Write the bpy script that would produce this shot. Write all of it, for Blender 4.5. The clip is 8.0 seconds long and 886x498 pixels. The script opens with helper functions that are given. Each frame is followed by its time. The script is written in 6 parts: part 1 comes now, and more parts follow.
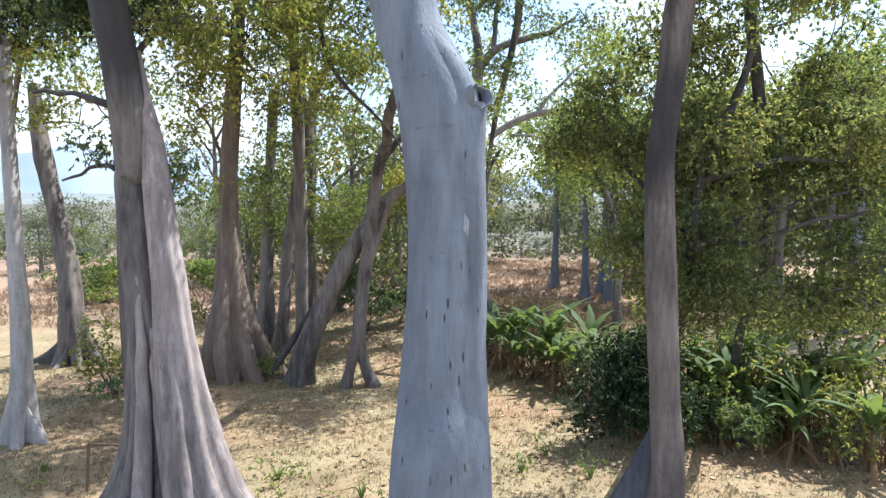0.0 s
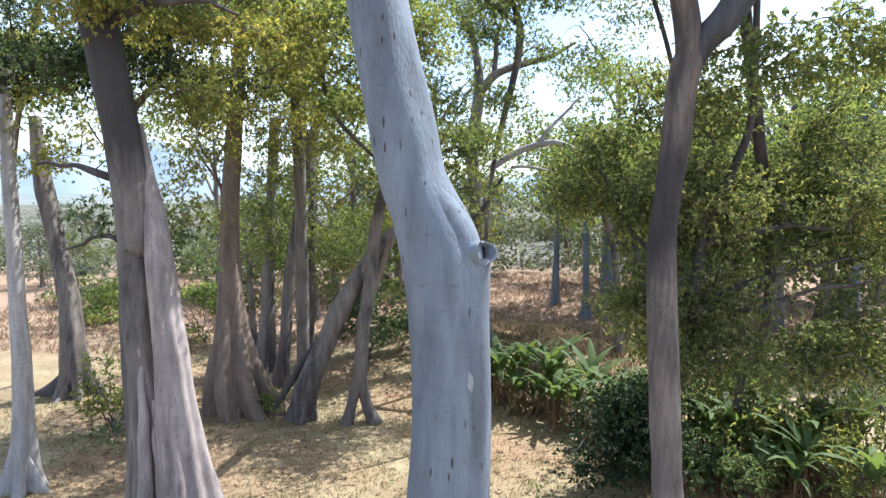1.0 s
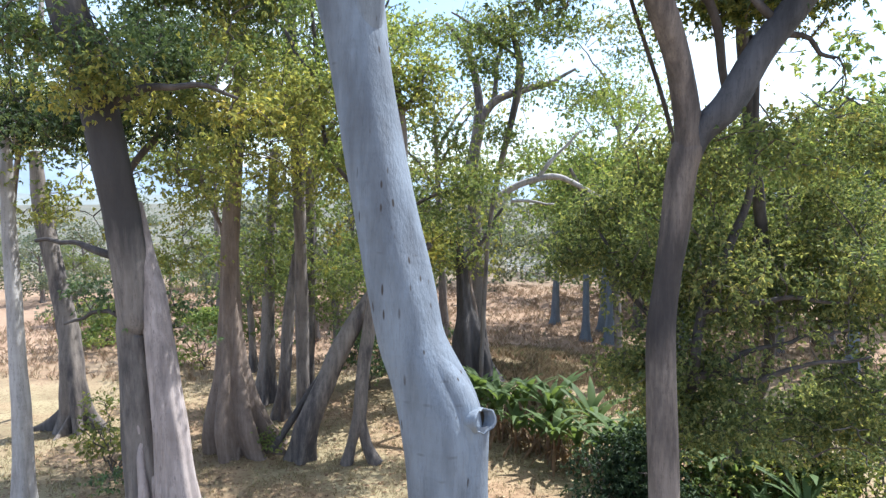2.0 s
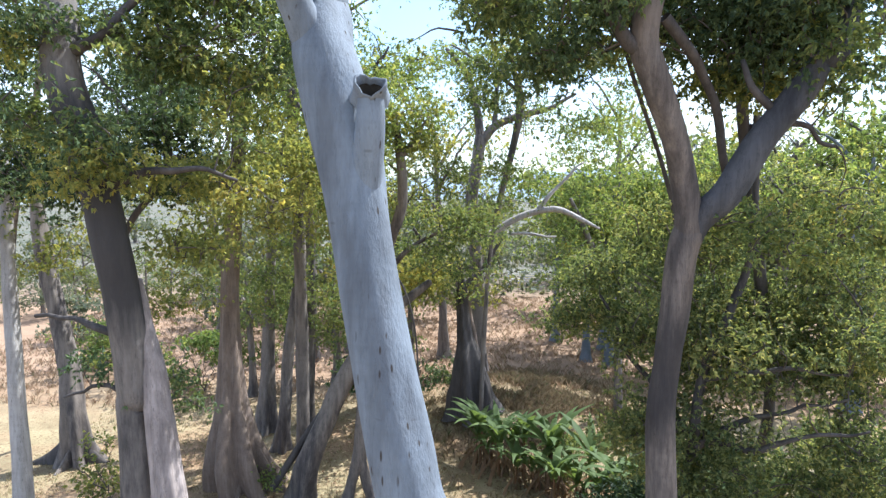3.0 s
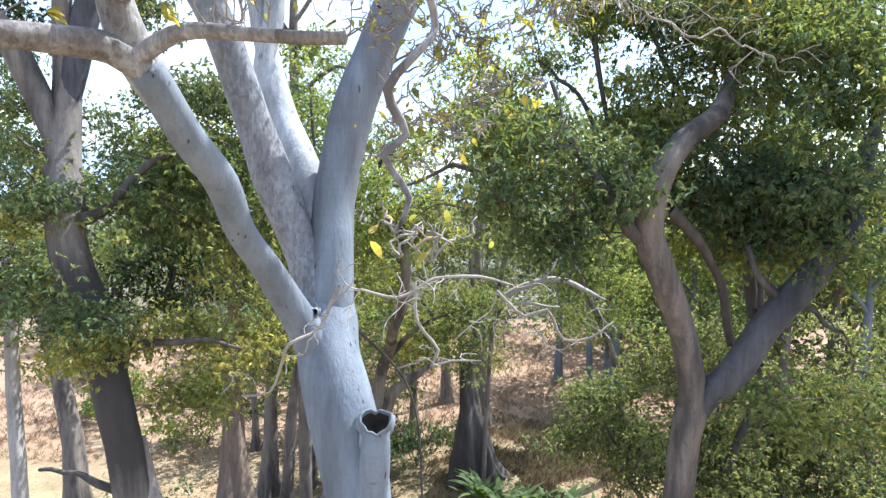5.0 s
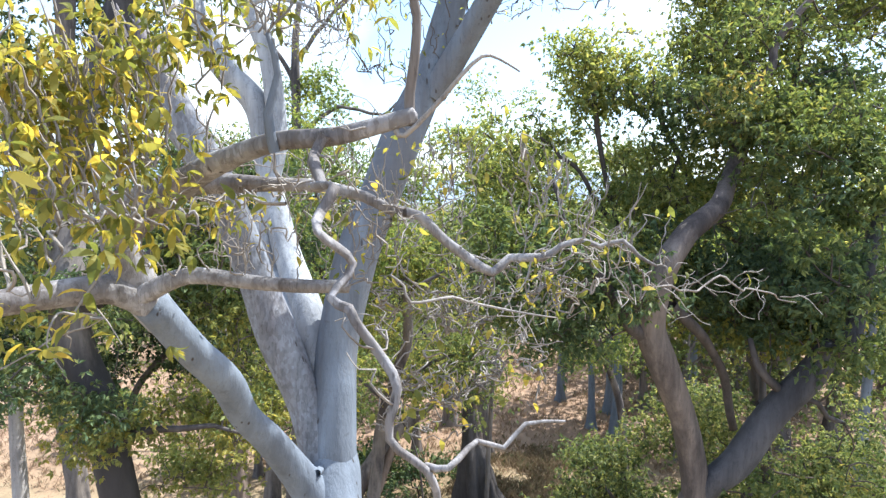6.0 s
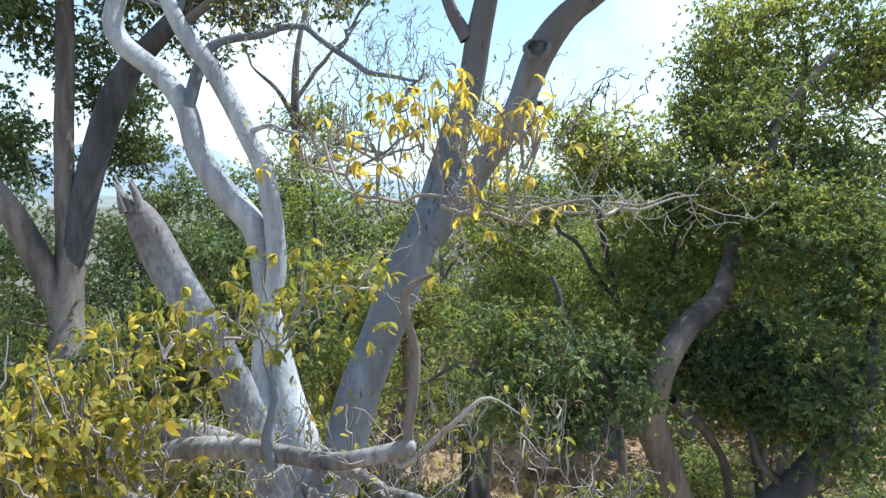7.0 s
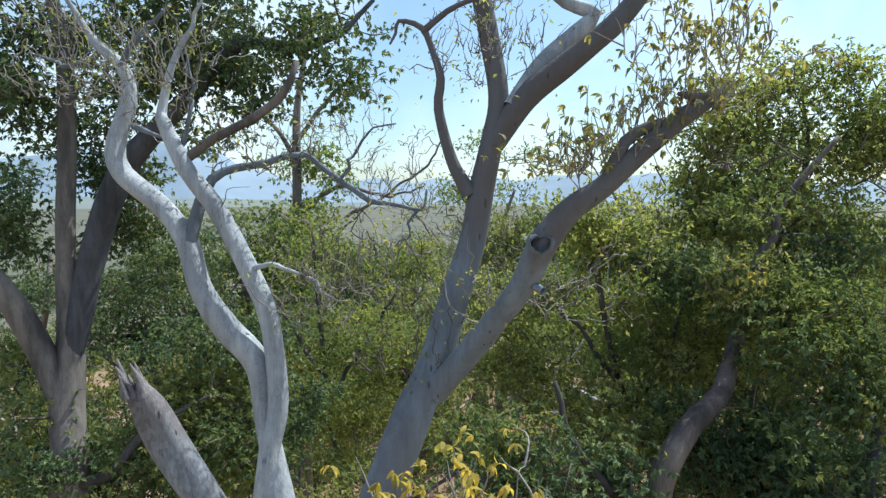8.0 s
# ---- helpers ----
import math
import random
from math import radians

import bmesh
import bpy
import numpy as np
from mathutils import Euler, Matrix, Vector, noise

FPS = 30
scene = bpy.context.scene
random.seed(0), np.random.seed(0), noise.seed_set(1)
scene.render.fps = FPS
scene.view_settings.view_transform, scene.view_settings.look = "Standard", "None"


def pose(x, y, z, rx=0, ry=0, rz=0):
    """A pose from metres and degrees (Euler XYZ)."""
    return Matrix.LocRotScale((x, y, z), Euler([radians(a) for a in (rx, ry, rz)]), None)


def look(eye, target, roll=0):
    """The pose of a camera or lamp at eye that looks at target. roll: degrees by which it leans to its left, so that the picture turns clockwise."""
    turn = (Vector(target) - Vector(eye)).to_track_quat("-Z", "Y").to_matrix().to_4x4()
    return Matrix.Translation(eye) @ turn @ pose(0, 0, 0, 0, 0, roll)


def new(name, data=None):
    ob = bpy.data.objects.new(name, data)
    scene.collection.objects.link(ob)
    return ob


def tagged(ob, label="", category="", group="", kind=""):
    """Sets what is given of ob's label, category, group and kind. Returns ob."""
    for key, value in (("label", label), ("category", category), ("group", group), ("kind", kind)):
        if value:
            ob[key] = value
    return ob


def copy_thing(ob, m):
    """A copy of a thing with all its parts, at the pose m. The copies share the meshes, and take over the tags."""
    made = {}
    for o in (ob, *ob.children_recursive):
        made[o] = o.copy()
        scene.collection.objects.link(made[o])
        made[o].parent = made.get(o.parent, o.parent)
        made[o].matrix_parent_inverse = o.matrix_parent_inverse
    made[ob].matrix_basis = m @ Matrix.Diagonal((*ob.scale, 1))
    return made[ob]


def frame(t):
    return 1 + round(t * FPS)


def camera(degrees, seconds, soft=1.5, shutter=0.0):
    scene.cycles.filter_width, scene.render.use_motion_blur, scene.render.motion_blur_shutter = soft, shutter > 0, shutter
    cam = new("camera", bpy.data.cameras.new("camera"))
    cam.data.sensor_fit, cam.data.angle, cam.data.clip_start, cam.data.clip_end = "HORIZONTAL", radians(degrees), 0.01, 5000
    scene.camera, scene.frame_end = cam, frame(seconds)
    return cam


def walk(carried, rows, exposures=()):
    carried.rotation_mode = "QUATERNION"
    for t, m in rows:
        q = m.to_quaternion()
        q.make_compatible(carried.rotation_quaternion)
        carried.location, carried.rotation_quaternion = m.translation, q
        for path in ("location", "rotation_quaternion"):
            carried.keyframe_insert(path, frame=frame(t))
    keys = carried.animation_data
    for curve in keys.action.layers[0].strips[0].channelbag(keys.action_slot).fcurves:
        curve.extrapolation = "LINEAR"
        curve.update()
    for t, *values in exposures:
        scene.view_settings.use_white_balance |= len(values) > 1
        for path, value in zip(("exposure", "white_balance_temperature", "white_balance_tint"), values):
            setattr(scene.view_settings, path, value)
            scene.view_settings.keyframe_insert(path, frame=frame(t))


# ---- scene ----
# camera and its way: a drone that climbs beside a tall tree
cam = camera(72, 8.0, soft=1.4)
PATH = [
    (0.0, pose(0.026, -0.000, 6.200, 85.42, -0.02, -0.28)),
    (0.5, pose(0.013, 0.045, 6.810, 85.39, -0.00, -0.25)),
    (1.0, pose(-0.004, 0.096, 7.446, 85.40, 0.01, -0.26)),
    (1.5, pose(-0.002, 0.154, 8.111, 85.39, -0.02, -0.24)),
    (2.8, pose(0.023, 0.279, 9.858, 85.34, 0.02, -0.23)),
    (3.0, pose(0.023, 0.310, 10.124, 85.25, -0.00, -0.20)),
    (3.5, pose(0.015, 0.383, 10.797, 85.27, -0.04, -0.19)),
    (4.0, pose(-0.000, 0.442, 11.467, 85.35, -0.11, -0.16)),
    (5.5, pose(-0.003, 0.580, 13.466, 85.46, -0.03, 0.16)),
    (6.0, pose(-0.005, 0.624, 14.149, 85.49, 0.02, 0.22)),
    (6.5, pose(-0.006, 0.690, 14.824, 85.42, 0.01, 0.21)),
    (7.0, pose(-0.001, 0.750, 15.502, 85.36, -0.00, 0.23)),
    (7.5, pose(-0.025, 0.818, 16.210, 85.44, -0.07, 0.25)),
    (8.0, pose(-0.021, 0.874, 16.926, 85.45, -0.08, 0.28)),
]
EXPOSURES = [(0.0, 1.05, 5850, 7), (3.0, 1.14, 5700, 6), (4.0, 1.31, 5700, 7), (5.6, 1.28, 5850, 6), (6.5, 0.95, 5900, 7), (6.9, 0.74, 5850, 1), (7.3, 0.6, 5750, 0), (8.0, 0.3, 5800, -1)]
walk(cam, PATH, EXPOSURES)

# sun and sky
SUN_DIR = Vector((0.52, 0.36, 1.0)).normalized()
world = bpy.data.worlds.new("sky")
scene.world = world
world.use_nodes = True
wn, wl = world.node_tree.nodes, world.node_tree.links
sky = wn.new("ShaderNodeTexSky")
sky.sky_type = "NISHITA"
sky.sun_disc = False
sky.sun_elevation = math.asin(SUN_DIR.z)
sky.sun_rotation = math.atan2(SUN_DIR.x, SUN_DIR.y)
sky.dust_density = 1.5
sky.air_density = 1.0
cloud_at, cloud, cover, veil = wn.new("ShaderNodeTexCoord"), wn.new("ShaderNodeTexNoise"), wn.new("ShaderNodeMapRange"), wn.new("ShaderNodeMix")
cloud.inputs["Scale"].default_value, cloud.inputs["Detail"].default_value = 2.6, 6
cover.inputs["From Min"].default_value, cover.inputs["From Max"].default_value, cover.inputs["To Max"].default_value = 0.44, 0.68, 0.8
veil.data_type = "RGBA"
veil.inputs["B"].default_value = (6.6, 6.8, 7.0, 1)
wl.new(cloud_at.outputs["Generated"], cloud.inputs["Vector"])
wl.new(cloud.outputs["Fac"], cover.inputs["Value"])
wl.new(cover.outputs[0], veil.inputs["Factor"])
wl.new(sky.outputs[0], veil.inputs["A"])
wl.new(veil.outputs["Result"], wn["Background"].inputs[0])
wn["Background"].inputs[1].default_value = 0.15
sun = new("sun", bpy.data.lights.new("sun", "SUN"))
sun.data.energy, sun.data.angle, sun.data.color = 5.0, radians(0.53), (1.0, 0.95, 0.86)
sun.matrix_world = look((0, 0, 60), Vector((0, 0, 60)) - SUN_DIR)


# ---- materials ----
def ramp(nodes, stops):
    r = nodes.new("ShaderNodeValToRGB")
    el = r.color_ramp.elements
    el[0].position, el[0].color = stops[0][0], (*stops[0][1], 1)
    el[1].position, el[1].color = stops[-1][0], (*stops[-1][1], 1)
    for p, c in stops[1:-1]:
        e = el.new(p)
        e.color = (*c, 1)
    return r


def base_material(name, rough=0.8):
    m = bpy.data.materials.new(name)
    m.use_nodes = True
    n, l = m.node_tree.nodes, m.node_tree.links
    p = n["Principled BSDF"]
    p.inputs["Roughness"].default_value = rough
    p.inputs["Specular IOR Level"].default_value = 0.25
    return m, n, l, p


def coords(n, l, scale=(1, 1, 1)):
    tc, mp = n.new("ShaderNodeTexCoord"), n.new("ShaderNodeMapping")
    mp.inputs["Scale"].default_value = scale
    l.new(tc.outputs["Object"], mp.inputs["Vector"])
    return mp.outputs[0]


def noise_tex(n, l, vec, scale, detail=4, rough=0.6):
    t = n.new("ShaderNodeTexNoise")
    t.inputs["Scale"].default_value, t.inputs["Detail"].default_value, t.inputs["Roughness"].default_value = scale, detail, rough
    l.new(vec, t.inputs["Vector"])
    return t.outputs["Fac"]


def mix_color(n, l, fac, a, b, mode="MIX"):
    m = n.new("ShaderNodeMix")
    m.data_type, m.blend_type = "RGBA", mode
    for sock, v in ((m.inputs["Factor"], fac), (m.inputs["A"], a), (m.inputs["B"], b)):
        if isinstance(v, (int, float)):
            sock.default_value = v
        elif isinstance(v, tuple):
            sock.default_value = (*v, 1)
        else:
            l.new(v, sock)
    return m.outputs["Result"]


def bark(name, pale, mid, dark, scars=0.5, stain=0.35, streak=1.0, cover=0.47, peel=0.0, band=None):
    """Smooth bark: cloudy tone, long upright streaks, faint rings, short dark scars and lichen stains."""
    m, n, l, p = base_material(name, 0.78)
    tone = ramp(n, [(0.3, mid), (0.62, pale)])
    l.new(noise_tex(n, l, coords(n, l, (2.2, 2.2, 0.5)), 1.6, 5), tone.inputs[0])
    streaks = ramp(n, [(0.38, (0.62, 0.62, 0.62)), (0.6, (1, 1, 1))])
    l.new(noise_tex(n, l, coords(n, l, (5, 5, 0.5)), 2.0, 5), streaks.inputs[0])
    col = mix_color(n, l, 0.55 * streak, tone.outputs[0], streaks.outputs[0], "MULTIPLY")
    rings = ramp(n, [(0.40, (0.72, 0.72, 0.72)), (0.52, (1, 1, 1))])
    l.new(noise_tex(n, l, coords(n, l, (1.2, 1.2, 9)), 1.3, 3), rings.inputs[0])
    col = mix_color(n, l, 0.18, col, rings.outputs[0], "MULTIPLY")
    blotch = ramp(n, [(cover, (0, 0, 0)), (cover + 0.13, (1, 1, 1))])
    l.new(noise_tex(n, l, coords(n, l, (1.5, 1.5, 0.32)), 1.1, 6, 0.68), blotch.inputs[0])
    bl = n.new("ShaderNodeMath")
    bl.operation = "MULTIPLY"
    bl.inputs[1].default_value = stain
    l.new(blotch.outputs[0], bl.inputs[0])
    col = mix_color(n, l, bl.outputs[0], col, dark)
    crack = ramp(n, [(0.485, (1, 1, 1)), (0.5, (0.35, 0.33, 0.32)), (0.515, (1, 1, 1))])
    l.new(noise_tex(n, l, coords(n, l, (4.5, 4.5, 0.35)), 1.5, 6, 0.7), crack.inputs[0])
    col = mix_color(n, l, 0.5 * streak, col, crack.outputs[0], "MULTIPLY")
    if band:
        # a darker stretch of the stem, ragged at both ends: (from, to, strength)
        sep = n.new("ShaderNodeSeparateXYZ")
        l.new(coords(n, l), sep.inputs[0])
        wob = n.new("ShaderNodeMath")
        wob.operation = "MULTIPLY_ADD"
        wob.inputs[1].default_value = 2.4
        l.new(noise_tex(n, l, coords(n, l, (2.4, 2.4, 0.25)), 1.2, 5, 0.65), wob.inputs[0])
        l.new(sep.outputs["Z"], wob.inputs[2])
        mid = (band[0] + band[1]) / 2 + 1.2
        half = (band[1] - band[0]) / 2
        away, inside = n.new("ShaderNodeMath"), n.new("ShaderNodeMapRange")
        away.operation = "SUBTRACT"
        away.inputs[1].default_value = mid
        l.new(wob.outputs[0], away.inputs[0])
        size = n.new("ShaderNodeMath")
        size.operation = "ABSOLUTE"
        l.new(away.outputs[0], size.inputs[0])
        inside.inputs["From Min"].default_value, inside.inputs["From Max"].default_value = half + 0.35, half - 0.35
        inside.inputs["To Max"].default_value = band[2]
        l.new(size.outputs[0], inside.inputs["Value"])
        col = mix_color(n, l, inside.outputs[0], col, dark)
    if peel:
        flake = n.new("ShaderNodeTexVoronoi")
        flake.inputs["Scale"].default_value = 1.0
        l.new(coords(n, l, (40, 40, 22)), flake.inputs["Vector"])
        chips = ramp(n, [(0.2, (0.45, 0.40, 0.38)), (0.5, (0.85, 0.82, 0.8)), (0.8, (1.25, 1.25, 1.3))])
        l.new(flake.outputs["Color"], chips.inputs[0])
        col = mix_color(n, l, peel, col, chips.outputs[0], "MULTIPLY")
    vor = n.new("ShaderNodeTexVoronoi")
    vor.inputs["Scale"].default_value = 1.0
    l.new(coords(n, l, (15, 15, 3.4)), vor.inputs["Vector"])
    sc = ramp(n, [(0.12, (1, 1, 1)), (0.19, (0, 0, 0))])
    l.new(vor.outputs["Distance"], sc.inputs[0])
    gate = ramp(n, [(0.515, (0, 0, 0)), (0.56, (1, 1, 1))])
    l.new(noise_tex(n, l, coords(n, l, (2.5, 2.5, 0.35)), 2.2, 2), gate.inputs[0])
    both = n.new("ShaderNodeMath")
    both.operation = "MULTIPLY"
    l.new(sc.outputs[0], both.inputs[0])
    l.new(gate.outputs[0], both.inputs[1])
    amt = n.new("ShaderNodeMath")
    amt.operation = "MULTIPLY"
    amt.inputs[1].default_value = scars
    l.new(both.outputs[0], amt.inputs[0])
    col = mix_color(n, l, amt.outputs[0], col, (0.05, 0.04, 0.035))
    # short level lines where old leaf scars ring the stem
    level = n.new("ShaderNodeTexVoronoi")
    level.inputs["Scale"].default_value = 1.0
    l.new(coords(n, l, (5, 5, 7)), level.inputs["Vector"])
    thin = n.new("ShaderNodeTexWave")
    thin.bands_direction = "Z"
    thin.inputs["Scale"].default_value, thin.inputs["Distortion"].default_value, thin.inputs["Detail"].default_value = 1.6, 2.5, 3
    l.new(coords(n, l), thin.inputs["Vector"])
    lines = ramp(n, [(0.955, (0, 0, 0)), (0.985, (1, 1, 1))])
    l.new(thin.outputs["Fac"], lines.inputs[0])
    here = ramp(n, [(0.10, (1, 1, 1)), (0.24, (0, 0, 0))])
    l.new(level.outputs["Distance"], here.inputs[0])
    mark = n.new("ShaderNodeMath")
    mark.operation = "MULTIPLY"
    l.new(lines.outputs[0], mark.inputs[0])
    l.new(here.outputs[0], mark.inputs[1])
    some = n.new("ShaderNodeMath")
    some.operation = "MULTIPLY"
    some.inputs[1].default_value = 0.4 * scars
    l.new(mark.outputs[0], some.inputs[0])
    col = mix_color(n, l, some.outputs[0], col, (0.07, 0.06, 0.06))
    l.new(col, p.inputs["Base Color"])
    bump = n.new("ShaderNodeBump")
    bump.inputs["Strength"].default_value, bump.inputs["Distance"].default_value = 0.5, 0.02
    l.new(noise_tex(n, l, coords(n, l, (14, 14, 5)), 2.5, 6), bump.inputs["Height"])
    l.new(bump.outputs[0], p.inputs["Normal"])
    return m


def leaf_material(name, stops, glow=0.45, patch=0.5):
    """Leaves: each one its own tone, patches of the crown lean to one end of the scale; light comes through the blade."""
    m, n, l, p = base_material(name, 0.6)
    p.inputs["Specular IOR Level"].default_value = 0.22
    geo = n.new("ShaderNodeNewGeometry")
    big = noise_tex(n, l, coords(n, l), 0.55, 3)
    mx = n.new("ShaderNodeMix")
    mx.inputs[0].default_value = patch
    l.new(geo.outputs["Random Per Island"], mx.inputs[2])
    st = n.new("ShaderNodeMapRange")
    st.inputs["From Min"].default_value, st.inputs["From Max"].default_value = 0.3, 0.7
    l.new(big, st.inputs["Value"])
    l.new(st.outputs[0], mx.inputs[3])
    r = ramp(n, stops)
    l.new(mx.outputs[0], r.inputs[0])
    l.new(r.outputs[0], p.inputs["Base Color"])
    tr = n.new("ShaderNodeBsdfTranslucent")
    warm = mix_color(n, l, 1.0, r.outputs[0], (1.6, 1.5, 0.8), "MULTIPLY")
    l.new(warm, tr.inputs["Color"])
    mix = n.new("ShaderNodeMixShader")
    mix.inputs[0].default_value = glow
    l.new(p.outputs[0], mix.inputs[1])
    l.new(tr.outputs[0], mix.inputs[2])
    l.new(mix.outputs[0], n["Material Output"].inputs[0])
    return m


def plain_material(name, a, b, scale=6, rough=0.85):
    m, n, l, p = base_material(name, rough)
    r = ramp(n, [(0.3, a), (0.7, b)])
    l.new(noise_tex(n, l, coords(n, l), scale, 5), r.inputs[0])
    l.new(r.outputs[0], p.inputs["Base Color"])
    return m


def island_material(name, stops, rough=0.8, glow=0.0):
    m, n, l, p = base_material(name, rough)
    geo = n.new("ShaderNodeNewGeometry")
    r = ramp(n, stops)
    l.new(geo.outputs["Random Per Island"], r.inputs[0])
    l.new(r.outputs[0], p.inputs["Base Color"])
    if glow:
        tr, mix = n.new("ShaderNodeBsdfTranslucent"), n.new("ShaderNodeMixShader")
        l.new(r.outputs[0], tr.inputs[0])
        mix.inputs[0].default_value = glow
        l.new(p.outputs[0], mix.inputs[1])
        l.new(tr.outputs[0], mix.inputs[2])
        l.new(mix.outputs[0], n["Material Output"].inputs[0])
    return m


def ground_material():
    m, n, l, p = base_material("dry_ground", 0.95)
    v = coords(n, l)
    straw = ramp(n, [(0.3, (0.16, 0.12, 0.068)), (0.5, (0.27, 0.215, 0.125)), (0.7, (0.36, 0.30, 0.18))])
    l.new(noise_tex(n, l, v, 0.55, 8, 0.7), straw.inputs[0])
    soil = ramp(n, [(0.35, (0.22, 0.135, 0.08)), (0.7, (0.37, 0.255, 0.155))])
    l.new(noise_tex(n, l, v, 1.7, 6, 0.7), soil.inputs[0])
    patch = ramp(n, [(0.46, (0, 0, 0)), (0.6, (1, 1, 1))])
    l.new(noise_tex(n, l, v, 0.16, 4), patch.inputs[0])
    near = mix_color(n, l, patch.outputs[0], straw.outputs[0], soil.outputs[0])
    litter = ramp(n, [(0.56, (0, 0, 0)), (0.64, (1, 1, 1))])
    l.new(noise_tex(n, l, v, 9, 3), litter.inputs[0])
    near = mix_color(n, l, litter.outputs[0], near, (0.17, 0.10, 0.06))
    # beyond the grove: russet meadow, then a scrubby plain
    sep = n.new("ShaderNodeSeparateXYZ")
    l.new(v, sep.inputs[0])
    red = ramp(n, [(0.3, (0.21, 0.135, 0.09)), (0.55, (0.30, 0.20, 0.135)), (0.75, (0.35, 0.26, 0.175))])
    l.new(noise_tex(n, l, v, 0.25, 7, 0.7), red.inputs[0])
    r1 = n.new("ShaderNodeMapRange")
    r1.inputs["From Min"].default_value, r1.inputs["From Max"].default_value = 26, 36
    l.new(sep.outputs["Y"], r1.inputs["Value"])
    col = mix_color(n, l, r1.outputs[0], near, red.outputs[0])
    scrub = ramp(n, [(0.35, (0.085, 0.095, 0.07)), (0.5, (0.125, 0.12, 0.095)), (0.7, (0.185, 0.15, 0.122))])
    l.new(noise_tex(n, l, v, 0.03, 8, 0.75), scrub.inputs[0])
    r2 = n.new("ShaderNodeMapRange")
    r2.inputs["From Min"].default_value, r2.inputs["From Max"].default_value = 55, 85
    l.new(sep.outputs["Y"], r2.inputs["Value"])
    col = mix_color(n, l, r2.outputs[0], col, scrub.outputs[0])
    l.new(col, p.inputs["Base Color"])
    bump = n.new("ShaderNodeBump")
    bump.inputs["Strength"].default_value, bump.inputs["Distance"].default_value = 0.8, 0.06
    l.new(noise_tex(n, l, v, 7, 6, 0.7), bump.inputs["Height"])
    l.new(bump.outputs[0], p.inputs["Normal"])
    return m


BARK_PALE = bark("pale_smooth_bark", (0.215, 0.245, 0.295), (0.13, 0.147, 0.18), (0.085, 0.085, 0.095), 0.95, 0.45, 0.5)
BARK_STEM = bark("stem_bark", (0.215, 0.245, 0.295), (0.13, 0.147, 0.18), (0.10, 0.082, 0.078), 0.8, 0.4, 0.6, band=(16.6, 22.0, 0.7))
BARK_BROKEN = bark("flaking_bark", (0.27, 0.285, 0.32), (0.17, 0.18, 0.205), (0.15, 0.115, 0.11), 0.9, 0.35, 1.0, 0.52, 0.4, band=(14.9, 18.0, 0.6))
BARK_WHITE = bark("white_bark", (0.50, 0.515, 0.55), (0.315, 0.33, 0.365), (0.17, 0.175, 0.195), 0.6, 0.55)
BARK_BONE = bark("bone_white_bark", (0.46, 0.425, 0.41), (0.33, 0.30, 0.29), (0.18, 0.16, 0.15), 0.5, 0.35)
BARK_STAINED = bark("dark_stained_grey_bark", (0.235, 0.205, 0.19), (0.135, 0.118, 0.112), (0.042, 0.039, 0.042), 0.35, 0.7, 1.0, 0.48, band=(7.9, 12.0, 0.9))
# pale rosy bark, lightened so that its colour carries sun on the right flank
BARK_ROSE_LIT = bark("sunlit_rosy_bark", (0.42, 0.355, 0.34), (0.27, 0.225, 0.215), (0.10, 0.085, 0.085), 0.4, 0.6)
BARK_GREY = bark("grey_bark", (0.25, 0.213, 0.19), (0.15, 0.125, 0.115), (0.04, 0.035, 0.04), 0.35, 0.8)
BARK_PINK = bark("pinkish_bark", (0.225, 0.187, 0.168), (0.128, 0.105, 0.097), (0.03, 0.028, 0.032), 0.4, 0.6, 1.0, 0.46, band=(6.6, 8.3, 0.8))
# blue-grey bark with the shade of sun-averted buttresses and limbs in its colour
BARK_SLATE_SHADE = bark("shaded_slate_bark", (0.105, 0.105, 0.12), (0.06, 0.06, 0.07), (0.025, 0.025, 0.03), 0.3, 0.6)
# brown bark darkened to carry the shading of limb undersides
BARK_SHADE = bark("shaded_brown_bark", (0.19, 0.155, 0.145), (0.11, 0.09, 0.085), (0.03, 0.026, 0.028), 0.3, 0.7)
BARK_RED = bark("reddish_brown_bark", (0.27, 0.205, 0.17), (0.165, 0.122, 0.10), (0.07, 0.05, 0.04), 0.2, 0.4)
BARK_DARK = bark("dark_bark", (0.115, 0.10, 0.097), (0.062, 0.053, 0.052), (0.03, 0.026, 0.024), 0.2, 0.5)
BARK_OLD = bark("peeling_bark", (0.40, 0.385, 0.39), (0.22, 0.205, 0.20), (0.11, 0.092, 0.088), 0.9, 0.8, 1.0, 0.45, 0.45)
TWIG = bark("twig_bark", (0.40, 0.36, 0.33), (0.24, 0.21, 0.19), (0.1, 0.08, 0.07), 0.1, 0.3)
TWIG_DARK = bark("dark_twig_bark", (0.16, 0.13, 0.11), (0.09, 0.075, 0.065), (0.04, 0.03, 0.03), 0.1, 0.3)
HOLLOW = plain_material("rotten_hollow_wood", (0.012, 0.01, 0.009), (0.05, 0.04, 0.03), 9, 0.95)
GREEN = leaf_material("green_leaf", [(0.0, (0.050, 0.077, 0.039)), (0.45, (0.135, 0.183, 0.078)), (0.8, (0.268, 0.279, 0.105)), (1.0, (0.537, 0.385, 0.131))])
DARK = leaf_material("dark_green_leaf", [(0.0, (0.036, 0.066, 0.048)), (0.6, (0.118, 0.166, 0.076)), (1.0, (0.34, 0.35, 0.14))], 0.28)
